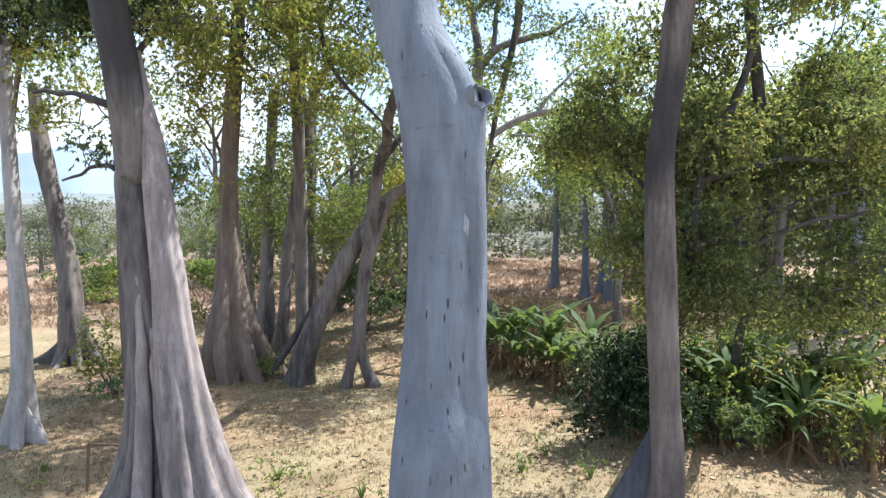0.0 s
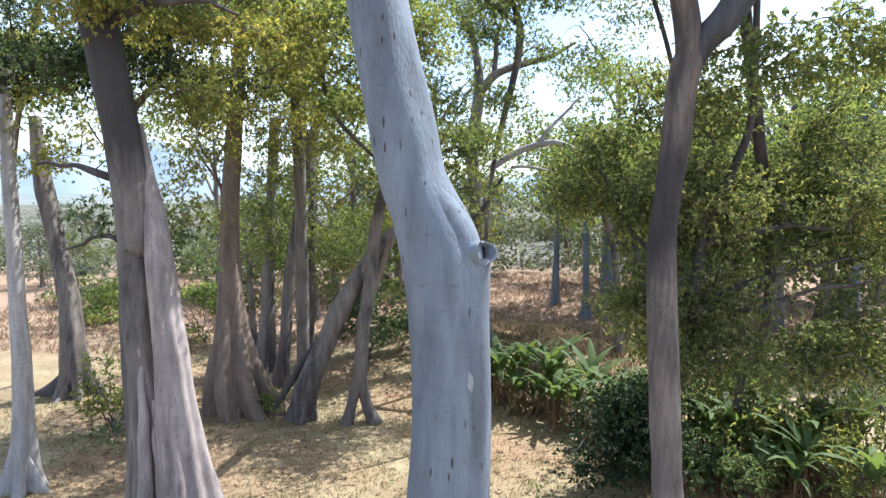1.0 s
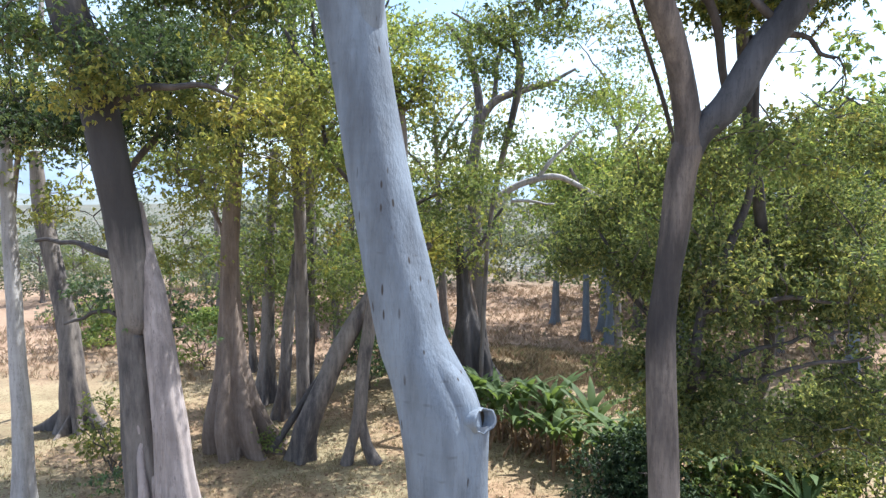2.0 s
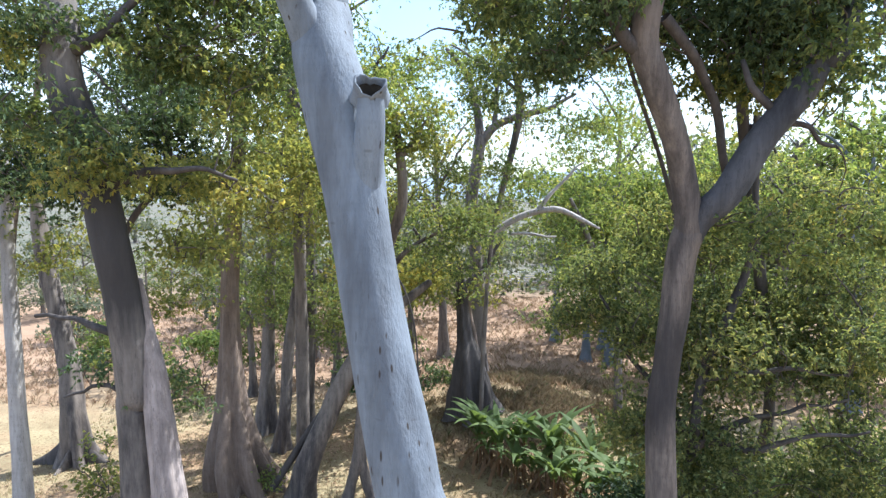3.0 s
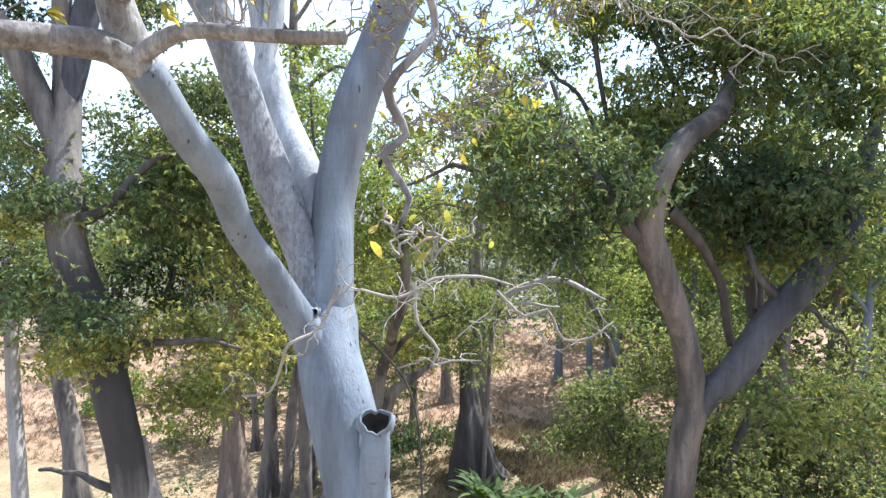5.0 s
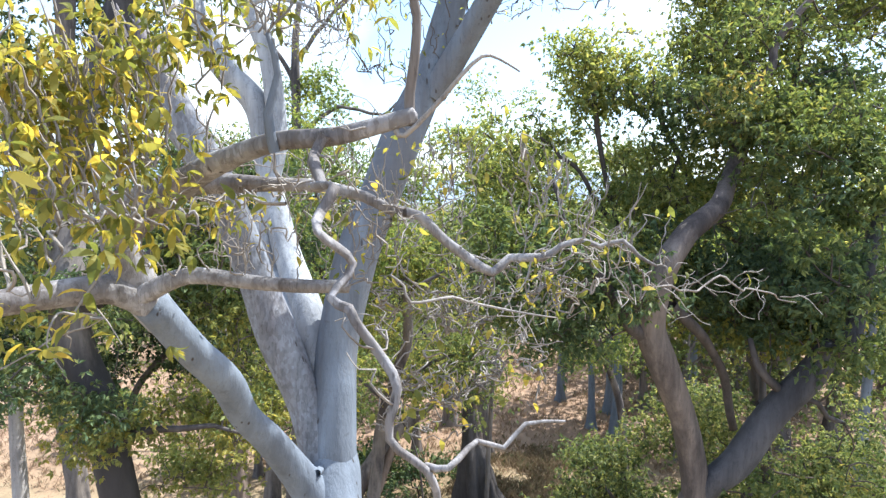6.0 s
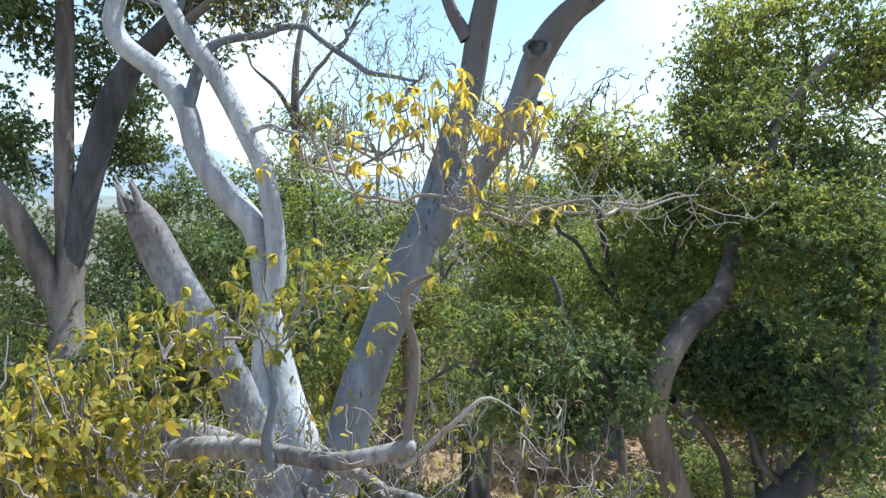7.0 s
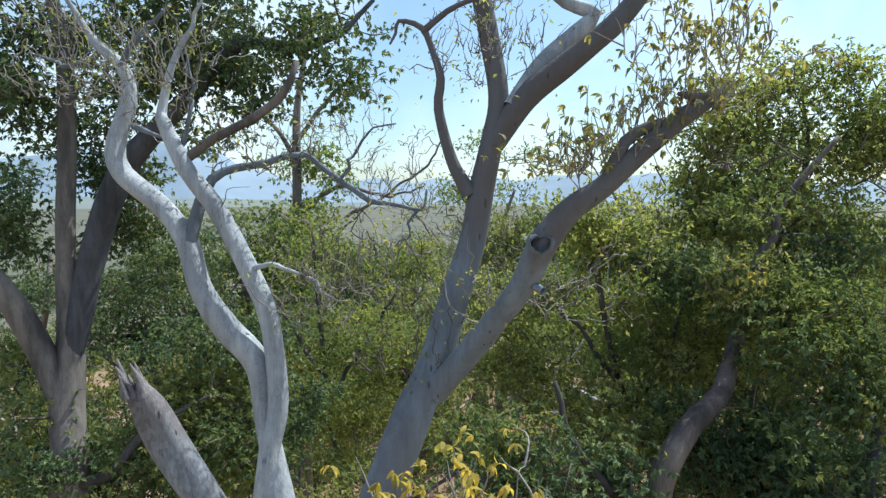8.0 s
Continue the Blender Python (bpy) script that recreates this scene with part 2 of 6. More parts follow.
# dark green darkened further, so the leaf colour holds the shade inside dense foliage
DEEP_SHADE = leaf_material("shaded_green_leaf", [(0.0, (0.014, 0.026, 0.014)), (0.7, (0.038, 0.062, 0.028)), (1.0, (0.11, 0.14, 0.06))], 0.25)
OLIVE = leaf_material("olive_yellow_leaf", [(0.0, (0.072, 0.118, 0.052)), (0.4, (0.195, 0.222, 0.09)), (0.75, (0.35, 0.335, 0.112)), (1.0, (0.56, 0.42, 0.15))], 0.52)
FRESH = leaf_material("fresh_green_leaf", [(0.0, (0.07, 0.115, 0.052)), (0.5, (0.18, 0.24, 0.09)), (0.88, (0.38, 0.37, 0.14)), (1.0, (0.55, 0.45, 0.16))], 0.52)
MIXED = leaf_material("thicket_leaf", [(0.0, (0.042, 0.066, 0.04)), (0.4, (0.125, 0.163, 0.078)), (0.78, (0.27, 0.285, 0.125)), (1.0, (0.55, 0.47, 0.21))], 0.5, 0.3)
# brighter copy of FRESH: sunlight on the crowns is put into the leaf colour
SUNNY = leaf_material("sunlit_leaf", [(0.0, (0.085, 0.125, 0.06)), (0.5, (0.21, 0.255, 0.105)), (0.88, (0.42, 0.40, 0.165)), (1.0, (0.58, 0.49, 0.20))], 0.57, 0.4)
YELLOW = leaf_material("turning_yellow_leaf", [(0.0, (0.08, 0.105, 0.038)), (0.45, (0.20, 0.21, 0.065)), (0.75, (0.40, 0.34, 0.085)), (0.93, (0.62, 0.45, 0.095)), (1.0, (0.42, 0.21, 0.08))], 0.58, 0.3)
GOLD = leaf_material("golden_leaf", [(0.0, (0.16, 0.16, 0.055)), (0.4, (0.36, 0.31, 0.085)), (0.85, (0.58, 0.44, 0.11)), (1.0, (0.48, 0.25, 0.08))], 0.58, 0.3)
DULL = leaf_material("dull_turning_leaf", [(0.0, (0.09, 0.11, 0.06)), (0.45, (0.19, 0.20, 0.095)), (0.8, (0.36, 0.30, 0.11)), (1.0, (0.52, 0.38, 0.13))], 0.45, 0.35)
# far foliage: the haze of distance is put into the leaf colour
HAZY = leaf_material("haze_tinted_leaf", [(0.0, (0.078, 0.110, 0.093)), (0.5, (0.156, 0.180, 0.141)), (1.0, (0.281, 0.257, 0.188))], 0.4)
STRAW = island_material("dry_grass_blade", [(0.0, (0.18, 0.135, 0.07)), (0.5, (0.34, 0.27, 0.15)), (0.85, (0.44, 0.37, 0.22)), (1.0, (0.16, 0.18, 0.07))], 0.8, 0.3)
RUSSET = island_material("russet_grass_blade", [(0.0, (0.23, 0.15, 0.095)), (0.5, (0.32, 0.22, 0.145)), (0.9, (0.42, 0.32, 0.22)), (1.0, (0.17, 0.17, 0.08))], 0.8, 0.45)
WEEDY = island_material("weedy_grass_blade", [(0.0, (0.15, 0.11, 0.065)), (0.45, (0.22, 0.165, 0.10)), (0.8, (0.32, 0.235, 0.15)), (1.0, (0.12, 0.14, 0.06))], 0.85, 0.35)
LITTER = island_material("fallen_leaf", [(0.0, (0.08, 0.045, 0.028)), (0.5, (0.22, 0.135, 0.075)), (1.0, (0.5, 0.36, 0.22))], 0.7)
BANANA = leaf_material("banana_blade", [(0.0, (0.05, 0.085, 0.035)), (0.6, (0.12, 0.17, 0.065)), (1.0, (0.26, 0.28, 0.11))], 0.45)
BANANA_DRY = leaf_material("dead_banana_blade", [(0.0, (0.10, 0.055, 0.03)), (1.0, (0.27, 0.165, 0.09))], 0.2)
STEM = bark("banana_stem", (0.30, 0.16, 0.08), (0.17, 0.09, 0.045), (0.06, 0.04, 0.03), 0.2, 0.5)
WOOD = bark("weathered_wood", (0.20, 0.13, 0.085), (0.12, 0.075, 0.05), (0.08, 0.06, 0.05), 0.2, 0.3)
WHITE = plain_material("white_paint", (0.72, 0.72, 0.70), (0.82, 0.82, 0.80), 3, 0.6)
# aerial haze is mixed into both hill colours: pale blue, then grey-green
HAZED_MOUNTAIN = plain_material("haze_tinted_hills", (0.20, 0.25, 0.32), (0.24, 0.29, 0.36), 0.004, 1.0)
HAZED_FOOTHILL = plain_material("foothills", (0.15, 0.175, 0.175), (0.21, 0.22, 0.205), 0.01, 1.0)


# ---- building helpers ----
rng = np.random.default_rng(7)


def mesh_object(name, verts, faces, material, parent=None, origin=(0, 0, 0), smooth=True):
    """faces: an array of triangles or quads, or a list of such arrays."""
    me = bpy.data.meshes.new(name)
    verts = np.asarray(verts, dtype=np.float32) - np.asarray(origin, dtype=np.float32)
    groups = faces if isinstance(faces, list) else [faces]
    groups = [np.asarray(g, dtype=np.int32) for g in groups if len(g)]
    loops = np.concatenate([g.ravel() for g in groups])
    sizes = np.concatenate([np.full(len(g), g.shape[1], dtype=np.int32) for g in groups])
    me.vertices.add(len(verts))
    me.vertices.foreach_set("co", verts.ravel())
    me.loops.add(len(loops))
    me.loops.foreach_set("vertex_index", loops)
    me.polygons.add(len(sizes))
    me.polygons.foreach_set("loop_start", np.concatenate([[0], np.cumsum(sizes)[:-1]]).astype(np.int32))
    me.polygons.foreach_set("use_smooth", np.full(len(sizes), smooth))
    me.update(calc_edges=True)
    me.validate()
    me.materials.append(material)
    ob = new(name, me)
    if parent is not None:
        ob.parent = parent
    return ob


def thing(name, base, label, category, group="", kind=""):
    ob = new(name)
    ob.location = base
    ob.empty_display_size = 0.3
    return tagged(ob, label, category, group, kind)


def spline(pts, step):
    """Points and radii along a smooth line through pts."""
    p = np.array(pts, dtype=float)
    q = np.vstack([2 * p[0] - p[1], p, 2 * p[-1] - p[-2]])
    out = []
    for i in range(1, len(q) - 2):
        n = max(2, int(np.linalg.norm(q[i + 1, :3] - q[i, :3]) / step))
        for t in np.linspace(0, 1, n, endpoint=False):
            a, b, c, d = q[i - 1], q[i], q[i + 1], q[i + 2]
            out.append(0.5 * (2 * b + (c - a) * t + (2 * a - 5 * b + 4 * c - d) * t * t + (3 * b - a - 3 * c + d) * t ** 3))
    out.append(p[-1])
    out = np.array(out)
    out[:, 3] = np.maximum(out[:, 3], 0.002)
    return out


def sweep(pts, sides=14, step=0.14, lump=0.05, flare=None, tip=True, seed=0, kink=0.0):
    """A tapered, slightly lumpy tube. flare: (height, spread, fins, sharpness, phase) of buttress roots at its foot."""
    if kink:
        r = np.random.default_rng(seed + 100)
        more = [pts[0]]
        for a, b in zip(pts[:-1], pts[1:]):
            gap = np.linalg.norm(np.array(b[:3]) - np.array(a[:3]))
            m = max(1, int(gap / max(0.08, 5 * a[3])))
            for i in range(1, m + 1):
                p = np.array(a) + (np.array(b) - np.array(a)) * i / m
                if i < m:
                    p[:3] += r.normal(size=3) * kink * min(p[3] * 0.5 + 0.012, 0.04)
                    p[3] *= 1 + 0.06 * r.normal()
                more.append(tuple(p))
        pts = more
    s = spline(pts, step)
    n = len(s)
    tan = np.gradient(s[:, :3], axis=0)
    tan /= np.linalg.norm(tan, axis=1)[:, None] + 1e-9
    u = np.cross(tan[0], (0.0, 1.0, 0.02))
    u /= np.linalg.norm(u)
    verts = []
    th = np.linspace(0, 2 * np.pi, sides, endpoint=False)
    ph = seed * 1.7
    along = np.concatenate([[0], np.cumsum(np.linalg.norm(np.diff(s[:, :3], axis=0), axis=1))])
    for i in range(n):
        u = u - tan[i] * (u @ tan[i])
        u /= np.linalg.norm(u)
        v = np.cross(tan[i], u)
        r = s[i, 3] * np.ones(sides)
        a = along[i]
        k = lump * (np.sin(2 * th + ph + a * 1.3) + 0.7 * np.sin(3 * th - a * 2.1 + 2 * ph) + 0.25 * np.sin(a * 4.7 + ph) + 0.5 * np.sin(5 * th + a * 5 + ph))
        r = r * (1 + k)
        if flare:
            h, spread, fins, sharp, phase = flare
            fin = np.abs(np.cos(fins / 2 * (th - phase + 0.06 * np.sin(a * 1.5)))) ** sharp
            r = r * (1 + spread * math.exp(-a / h) * (0.12 + 0.88 * fin) + 0.30 * math.exp(-a / (4 * h)) * (fin - 0.42))
        verts.append(s[i, :3] + np.outer(r * np.cos(th), u) + np.outer(r * np.sin(th), v))
    verts = np.vstack(verts)
    i, j = np.meshgrid(np.arange(n - 1), np.arange(sides), indexing="ij")
    jn = (j + 1) % sides
    quads = np.stack([i * sides + j, i * sides + jn, (i + 1) * sides + jn, (i + 1) * sides + j], -1).reshape(-1, 4)
    faces = [quads]
    if tip:
        verts = np.vstack([verts, s[-1, :3] + tan[-1] * s[-1, 3] * 0.4])
        k = (n - 1) * sides
        faces.append(np.stack([k + np.arange(sides), k + (np.arange(sides) + 1) % sides, np.full(sides, len(verts) - 1)], -1))
    return verts, faces, s


class Tree:
    """A tree under one Empty at its foot: trunk, limbs, twigs and crown are its parts."""

    def __init__(self, name, base, label, group="tall grove trees"):
        self.base = np.array(base, dtype=float)
        self.top = thing(name, base, label, "tree", group)
        self.nodes = []
        self.count = 0

    def limb(self, pts, material, name="limb", grow=True, **kw):
        self.count += 1
        kw.setdefault("seed", self.count)
        kw.setdefault("kink", 2.2 if pts[0][3] < 0.035 else 0.0 if name in ("trunk", "broken_stem", "buttress", "root_leg") else 0.8)
        v, f, s = sweep(pts, **kw)
        ob = mesh_object(name, v, f, material, self.top, self.base)
        if grow:
            self.nodes.append(s[:, :3])
        return ob

    def buttress(self, angle, length, height, thick, material, lean=1.7):
        """A plank root: a curved plate that runs out from the foot of the trunk."""
        x, y, z = self.base
        c, s_ = math.cos(angle), math.sin(angle)
        verts, quads = [], []
        n = 16
        for i in range(n):
            t = i / (n - 1)
            h = height * (1 - t) ** lean + 0.02
            w = thick * (1 - 0.6 * t)
            d = length * t + 0.1 * math.sin(5 * t + angle) * t
            bend = 0.12 * length * math.sin(2.5 * t + angle * 2) * t
            for side, up_, k in ((-1, -0.12, 1.5), (-1, h * 0.5, 1.0), (-0.45, h * 0.94, 0.8), (0.45, h * 0.94, 0.8), (1, h * 0.5, 1.0), (1, -0.12, 1.5)):
                o = side * w * k * 0.5 + bend
                verts.append((x + c * d - s_ * o, y + s_ * d + c * o, z + up_))
        for i in range(n - 1):
            for j in range(5):
                quads.append([i * 6 + j, i * 6 + j + 1, i * 6 + 7 + j, i * 6 + 6 + j])
        return mesh_object("buttress", np.array(verts), np.array(quads), material, self.top, self.base)

    def stub(self, at, way, radius, length, material):
        """A broken, hollow branch end: a short thick-lipped tube with a dark hole."""
        at, way = np.array(at), np.array(way) / np.linalg.norm(way)
        u = np.cross(way, (0.3, 0.2, 0.9))
        u /= np.linalg.norm(u)
        v = np.cross(way, u)
        th = np.linspace(0, 2 * np.pi, 16, endpoint=False)
        prof = [(-length, 1.25), (-length * 0.4, 1.02), (0, 1.0), (0.02, 0.95), (0.005, 0.84), (-0.07, 0.8)]
        rag = 1 + 0.16 * np.sin(2 * th + 1) + 0.1 * np.sin(3 * th + 2) + 0.08 * np.sin(7 * th)
        rings = [at + way * a + radius * k * (np.outer(np.cos(th) * rag, u) + np.outer(np.sin(th) * rag, v)) + (np.outer(0.25 * radius * np.cos(2 * th), way) if a >= 0 else 0) for a, k in prof]
        verts = np.vstack(rings)
        q = [[i * 16 + j, i * 16 + (j + 1) % 16, i * 16 + 16 + (j + 1) % 16, i * 16 + 16 + j] for i in range(len(prof) - 1) for j in range(16)]
        ob = mesh_object("broken_branch_stub", verts, np.array(q), material, self.top, self.base)
        k = (len(prof) - 1) * 16
        deep = np.vstack([verts[k:k + 16] - way * 0.004, at - way * 0.16])
        hole = mesh_object("hollow", deep - self.base, np.array([[j, (j + 1) % 16, 16] for j in range(16)]), HOLLOW, ob)
        return ob

    def spray(self, guide, count, length, radius, material, seed, sag=0.0):
        """Fine crooked twigs, each with side twigs, that leave a bough all along it."""
        r = np.random.default_rng(seed)
        line = spline(guide, 0.06)[:, :3]
        tv, tf, off = [], [], 0
        for _ in range(count):
            starts = [(line[r.integers(0, len(line))], length * (0.5 + 0.8 * r.random()), radius)]
            while starts:
                p, far, rad = starts.pop()
                d = r.normal(size=3)
                d[2] -= sag
                d /= np.linalg.norm(d)
                pts = [(*p, rad)]
                n = 6
                for k in range(1, n + 1):
                    d = d + r.normal(size=3) * 0.38
                    d /= np.linalg.norm(d)
                    p = p + d * far / n
                    pts.append((*p, rad * (1 - 0.75 * k / n)))
                    if rad == radius and k in (2, 4) and r.random() < 0.75:
                        starts.append((p, far * 0.5, rad * 0.6))
                v, f, _s = sweep(pts, sides=4, step=far / 10, lump=0.0, tip=False)
                tv.append(v)
                tf.append(f[0] + off)
                off += len(v)
        tagged(mesh_object("branchwork", np.vstack(tv), np.vstack(tf), material, self.top, self.base), kind="stuff")

    def crown(self, blobs, leaves, clumps, per, spread, size, twig_material, squash=0.75, depth=1.0, reach=4.0, droop=0.5, thick=1.0, bare=0.0, narrow=0.23, gaps=0.3, hole=-0.6, bough=9, wild=0.0, name="crown", fine=False):
        """blobs: (x, y, z, radius) of the foliage masses. Twigs grow from the limbs to clumps in them, leaves sit round the twig ends."""
        b = np.array(blobs, dtype=float)
        w = b[:, 3] ** 1.5
        pick = rng.choice(len(b), clumps, p=w / w.sum())
        d = rng.normal(size=(clumps, 3))
        d /= np.linalg.norm(d, axis=1)[:, None]
        d *= (rng.random(clumps) ** 0.5)[:, None] * 1.15
        d *= np.array([1.0, depth, squash])
        cent = b[pick, :3] + d * b[pick, 3][:, None]
        if bough > 1:
            lead = cent[:max(3, clumps // bough)]
            tray = np.clip(b[pick[:len(lead)], 3] * 0.32, spread * 1.6, spread * 3.2)
            own = rng.integers(0, len(lead), clumps)
            cent = lead[own] + rng.normal(size=(clumps, 3)) * tray[own][:, None] * np.array([1.0, 1.0, 0.36])
        cent = cent[cent[:, 2] > self.base[2] + 0.08]
        f = gaps / spread
        q = cent * f
        thin = np.sin(q[:, 0] + 1.3 * np.sin(q[:, 1] * 0.8)) + np.sin(q[:, 1] * 1.1 + 1.7 * np.sin(q[:, 2])) + np.sin(q[:, 2] * 1.3 + 1.1 * np.sin(q[:, 0] * 0.9))
        cent = cent[thin > hole] if (thin > hole).any() else cent
        nodes = np.vstack(self.nodes) if self.nodes else self.base[None]
        far = np.array([np.min(np.linalg.norm(nodes - c, axis=1)) for c in cent])
        order = np.argsort(far)
        tv, tf, off = [], [], 0
        cap = len(nodes) + len(cent) * 5
        net = np.zeros((cap, 3))
        net[:len(nodes)] = nodes
        used = len(nodes)
        for i in order:
            c = cent[i]
            dist = np.linalg.norm(net[:used] - c - np.array([0, 0, -0.15]), axis=1)
            k = int(np.argmin(dist))
            if dist[k] > reach:
                continue
            a = net[k]
            length = dist[k]
            sag = rng.normal(size=3) * 0.12 * length + np.array([0, 0, 0.10 * length])
            ways = (0.2, 0.4, 0.6, 0.8) if wild else (0.33, 0.67)
            mids = [a + (c - a) * t + sag * math.sin(t * math.pi) + rng.normal(size=3) * max(0.03, wild) * length for t in ways]
            r0 = thick * min(0.012 + 0.012 * length, 0.06)
            pts = [(*a, r0)] + [(*q, r0 * (1 - 0.75 * t)) for q, t in zip(mids, ways)] + [(*c, r0 * 0.25)]
            v, f, s = sweep(pts, sides=3, step=max(0.05 if wild else 0.14, length / (9 if wild else 4)), lump=0.0, tip=False)
            tv.append(v)
            tf.append(f[0] + off)
            off += len(v)
            m = min(5, len(s))
            take = s[np.linspace(1, len(s) - 1, m).astype(int), :3]
            net[used:used + m] = take
            used += m
        if tv:
            tagged(mesh_object("branchwork", np.vstack(tv), np.vstack(tf), twig_material, self.top, self.base), kind="stuff")
        keep = cent[rng.random(len(cent)) >= bare]
        return tagged(leaf_mass(name, keep, per, spread, size, leaves, self.top, self.base, droop, narrow, fine), kind="stuff")


def leaf_mass(name, centres, per, spread, size, material, parent, origin, droop=0.5, narrow=0.30, fine=False):
    # whorls of five leaflets that hang from one point
    whorls = max(1, round(per / 5)) if per >= 5 else per
    five = 5 if per >= 5 else 1
    m = len(centres) * whorls
    c = np.repeat(centres, whorls, axis=0)
    off = rng.normal(size=(m, 3)) * spread * np.array([1, 1, 0.7])
    g = rng.normal(size=(m, 3)) * 0.6 + off / spread * 0.4 + np.array([0, 0, -droop])
    g /= np.linalg.norm(g, axis=1)[:, None]
    n = m * five
    p = np.repeat(c + off, five, axis=0)
    a = np.repeat(g, five, axis=0) * 0.75 + rng.normal(size=(n, 3)) * 0.5
    a /= np.linalg.norm(a, axis=1)[:, None]
    up = rng.normal(size=(n, 3)) * 0.55 + np.array([0, 0, 1.0])
    s = np.cross(a, up)
    s /= np.linalg.norm(s, axis=1)[:, None] + 1e-6
    nn = np.cross(s, a)
    ln = (size * (0.6 + 0.8 * rng.random(n)))[:, None]
    wd = ln * narrow
    k = np.arange(n)[:, None]
    if fine:
        # a blade of three segments, broadest past its base, that curls down to its tip
        rows = []
        for t, w, drop in ((0.22, 0.75, 0.06), (0.55, 1.0, 0.04), (0.82, 0.6, -0.10)):
            m_ = p + a * ln * t + nn * ln * drop
            rows += [m_ + s * wd * w, m_ - s * wd * w]
        verts = np.stack([p] + rows + [p + a * ln - nn * ln * 0.3], 1).reshape(-1, 3)
        tris = np.concatenate([k * 8 + np.array([t]) for t in ((0, 1, 2), (1, 3, 2), (2, 3, 4), (3, 5, 4), (4, 5, 6), (5, 7, 6))])
    else:
        mid = p + a * ln * 0.45
        lift = nn * ln * 0.10
        verts = np.stack([p, mid + s * wd + lift, p + a * ln - nn * ln * 0.12, mid - s * wd + lift], 1).reshape(-1, 3)
        tris = np.concatenate([k * 4 + np.array([[0, 1, 2]]), k * 4 + np.array([[0, 2, 3]])])
    return mesh_object(name, verts, tris, material, parent, origin, smooth=False)


def ground_z(x, y):
    """Height of the ground: gentle swells, and a low rise in the meadow."""
    z = 0.10 * np.sin(x * 0.31 + 1.0) * np.sin(y * 0.23) + 0.05 * np.sin(x * 0.9 + y * 0.7)
    z = z + 1.1 * np.exp(-(((x - 2.5) / 7.0) ** 2 + ((y - 29.0) / 4.5) ** 2))
    far = np.clip((y - 130) / 400, 0, 1)
    return z + far * 3.0 * np.sin(x * 0.006 + 0.5) * np.sin(y * 0.004)


# ---- ground, hills ----
def build_ground():
    k = np.linspace(-1, 1, 181)
    xs = np.sinh(k * 6.2) / np.sinh(6.2) * 3500
    ys = np.sinh(k * 6.2) / np.sinh(6.2) * 3500 + 18
    gx, gy = np.meshgrid(xs, ys)
    v = np.stack([gx, gy, ground_z(gx, gy)], -1).reshape(-1, 3)
    n = len(k)
    i, j = np.meshgrid(np.arange(n - 1), np.arange(n - 1), indexing="ij")
    q = np.stack([i * n + j, i * n + j + 1, (i + 1) * n + j + 1, (i + 1) * n + j], -1).reshape(-1, 4)
    ob = mesh_object("ground", v, q, ground_material())
    tagged(ob, "dry straw-coloured ground with bare soil and litter", "ground", kind="structure")


def build_hills(name, dist, height, floor_z, material, seed, label):
    a = np.linspace(-math.pi, math.pi, 721)
    ridge = np.zeros_like(a)
    r = np.random.default_rng(seed)
    for f in (3, 5, 9, 16, 31, 60, 110):
        ridge += np.sin(a * f + r.random() * 6.28) / f ** 0.75
    ridge = height * (0.55 + 0.28 * ridge)
    ridge = np.maximum(ridge, height * 0.12) * (0.6 + 1.15 * np.clip((-a - 0.24) / 0.16, 0, 1))
    rows = []
    for t, w in ((0.0, 0.0), (0.35, 0.35), (0.7, 0.75), (1.0, 1.0), (1.3, 0.5)):
        d = dist * (1 + 0.35 * t) * (1 + 0.02 * np.sin(a * 40 + 3 * t))
        rows.append(np.stack([np.sin(a) * d, np.cos(a) * d, floor_z + ridge * w * (1 + 0.06 * np.sin(a * 73 + t * 9))], -1))
    v = np.vstack(rows)
    n = len(a)
    i, j = np.meshgrid(np.arange(len(rows) - 1), np.arange(n - 1), indexing="ij")
    q = np.stack([i * n + j, i * n + j + 1, (i + 1) * n + j + 1, (i + 1) * n + j], -1).reshape(-1, 4)
    tagged(mesh_object(name, v, q, material), label, "hills", kind="structure")


build_ground()
build_hills("backdrop_hills", 2300, 330, -5, HAZED_MOUNTAIN, 3, "blue hazy mountain range on the horizon")
build_hills("backdrop_foothills", 1500, 45, -5, HAZED_FOOTHILL, 9, "low hazy foothills beyond the plain")

# ---- the near tall tree ----
near = Tree("kapok_tree", (-0.02, 5.2, 0.0), "tall kapok with pale smooth bark, broken limbs and yellowing leaves")
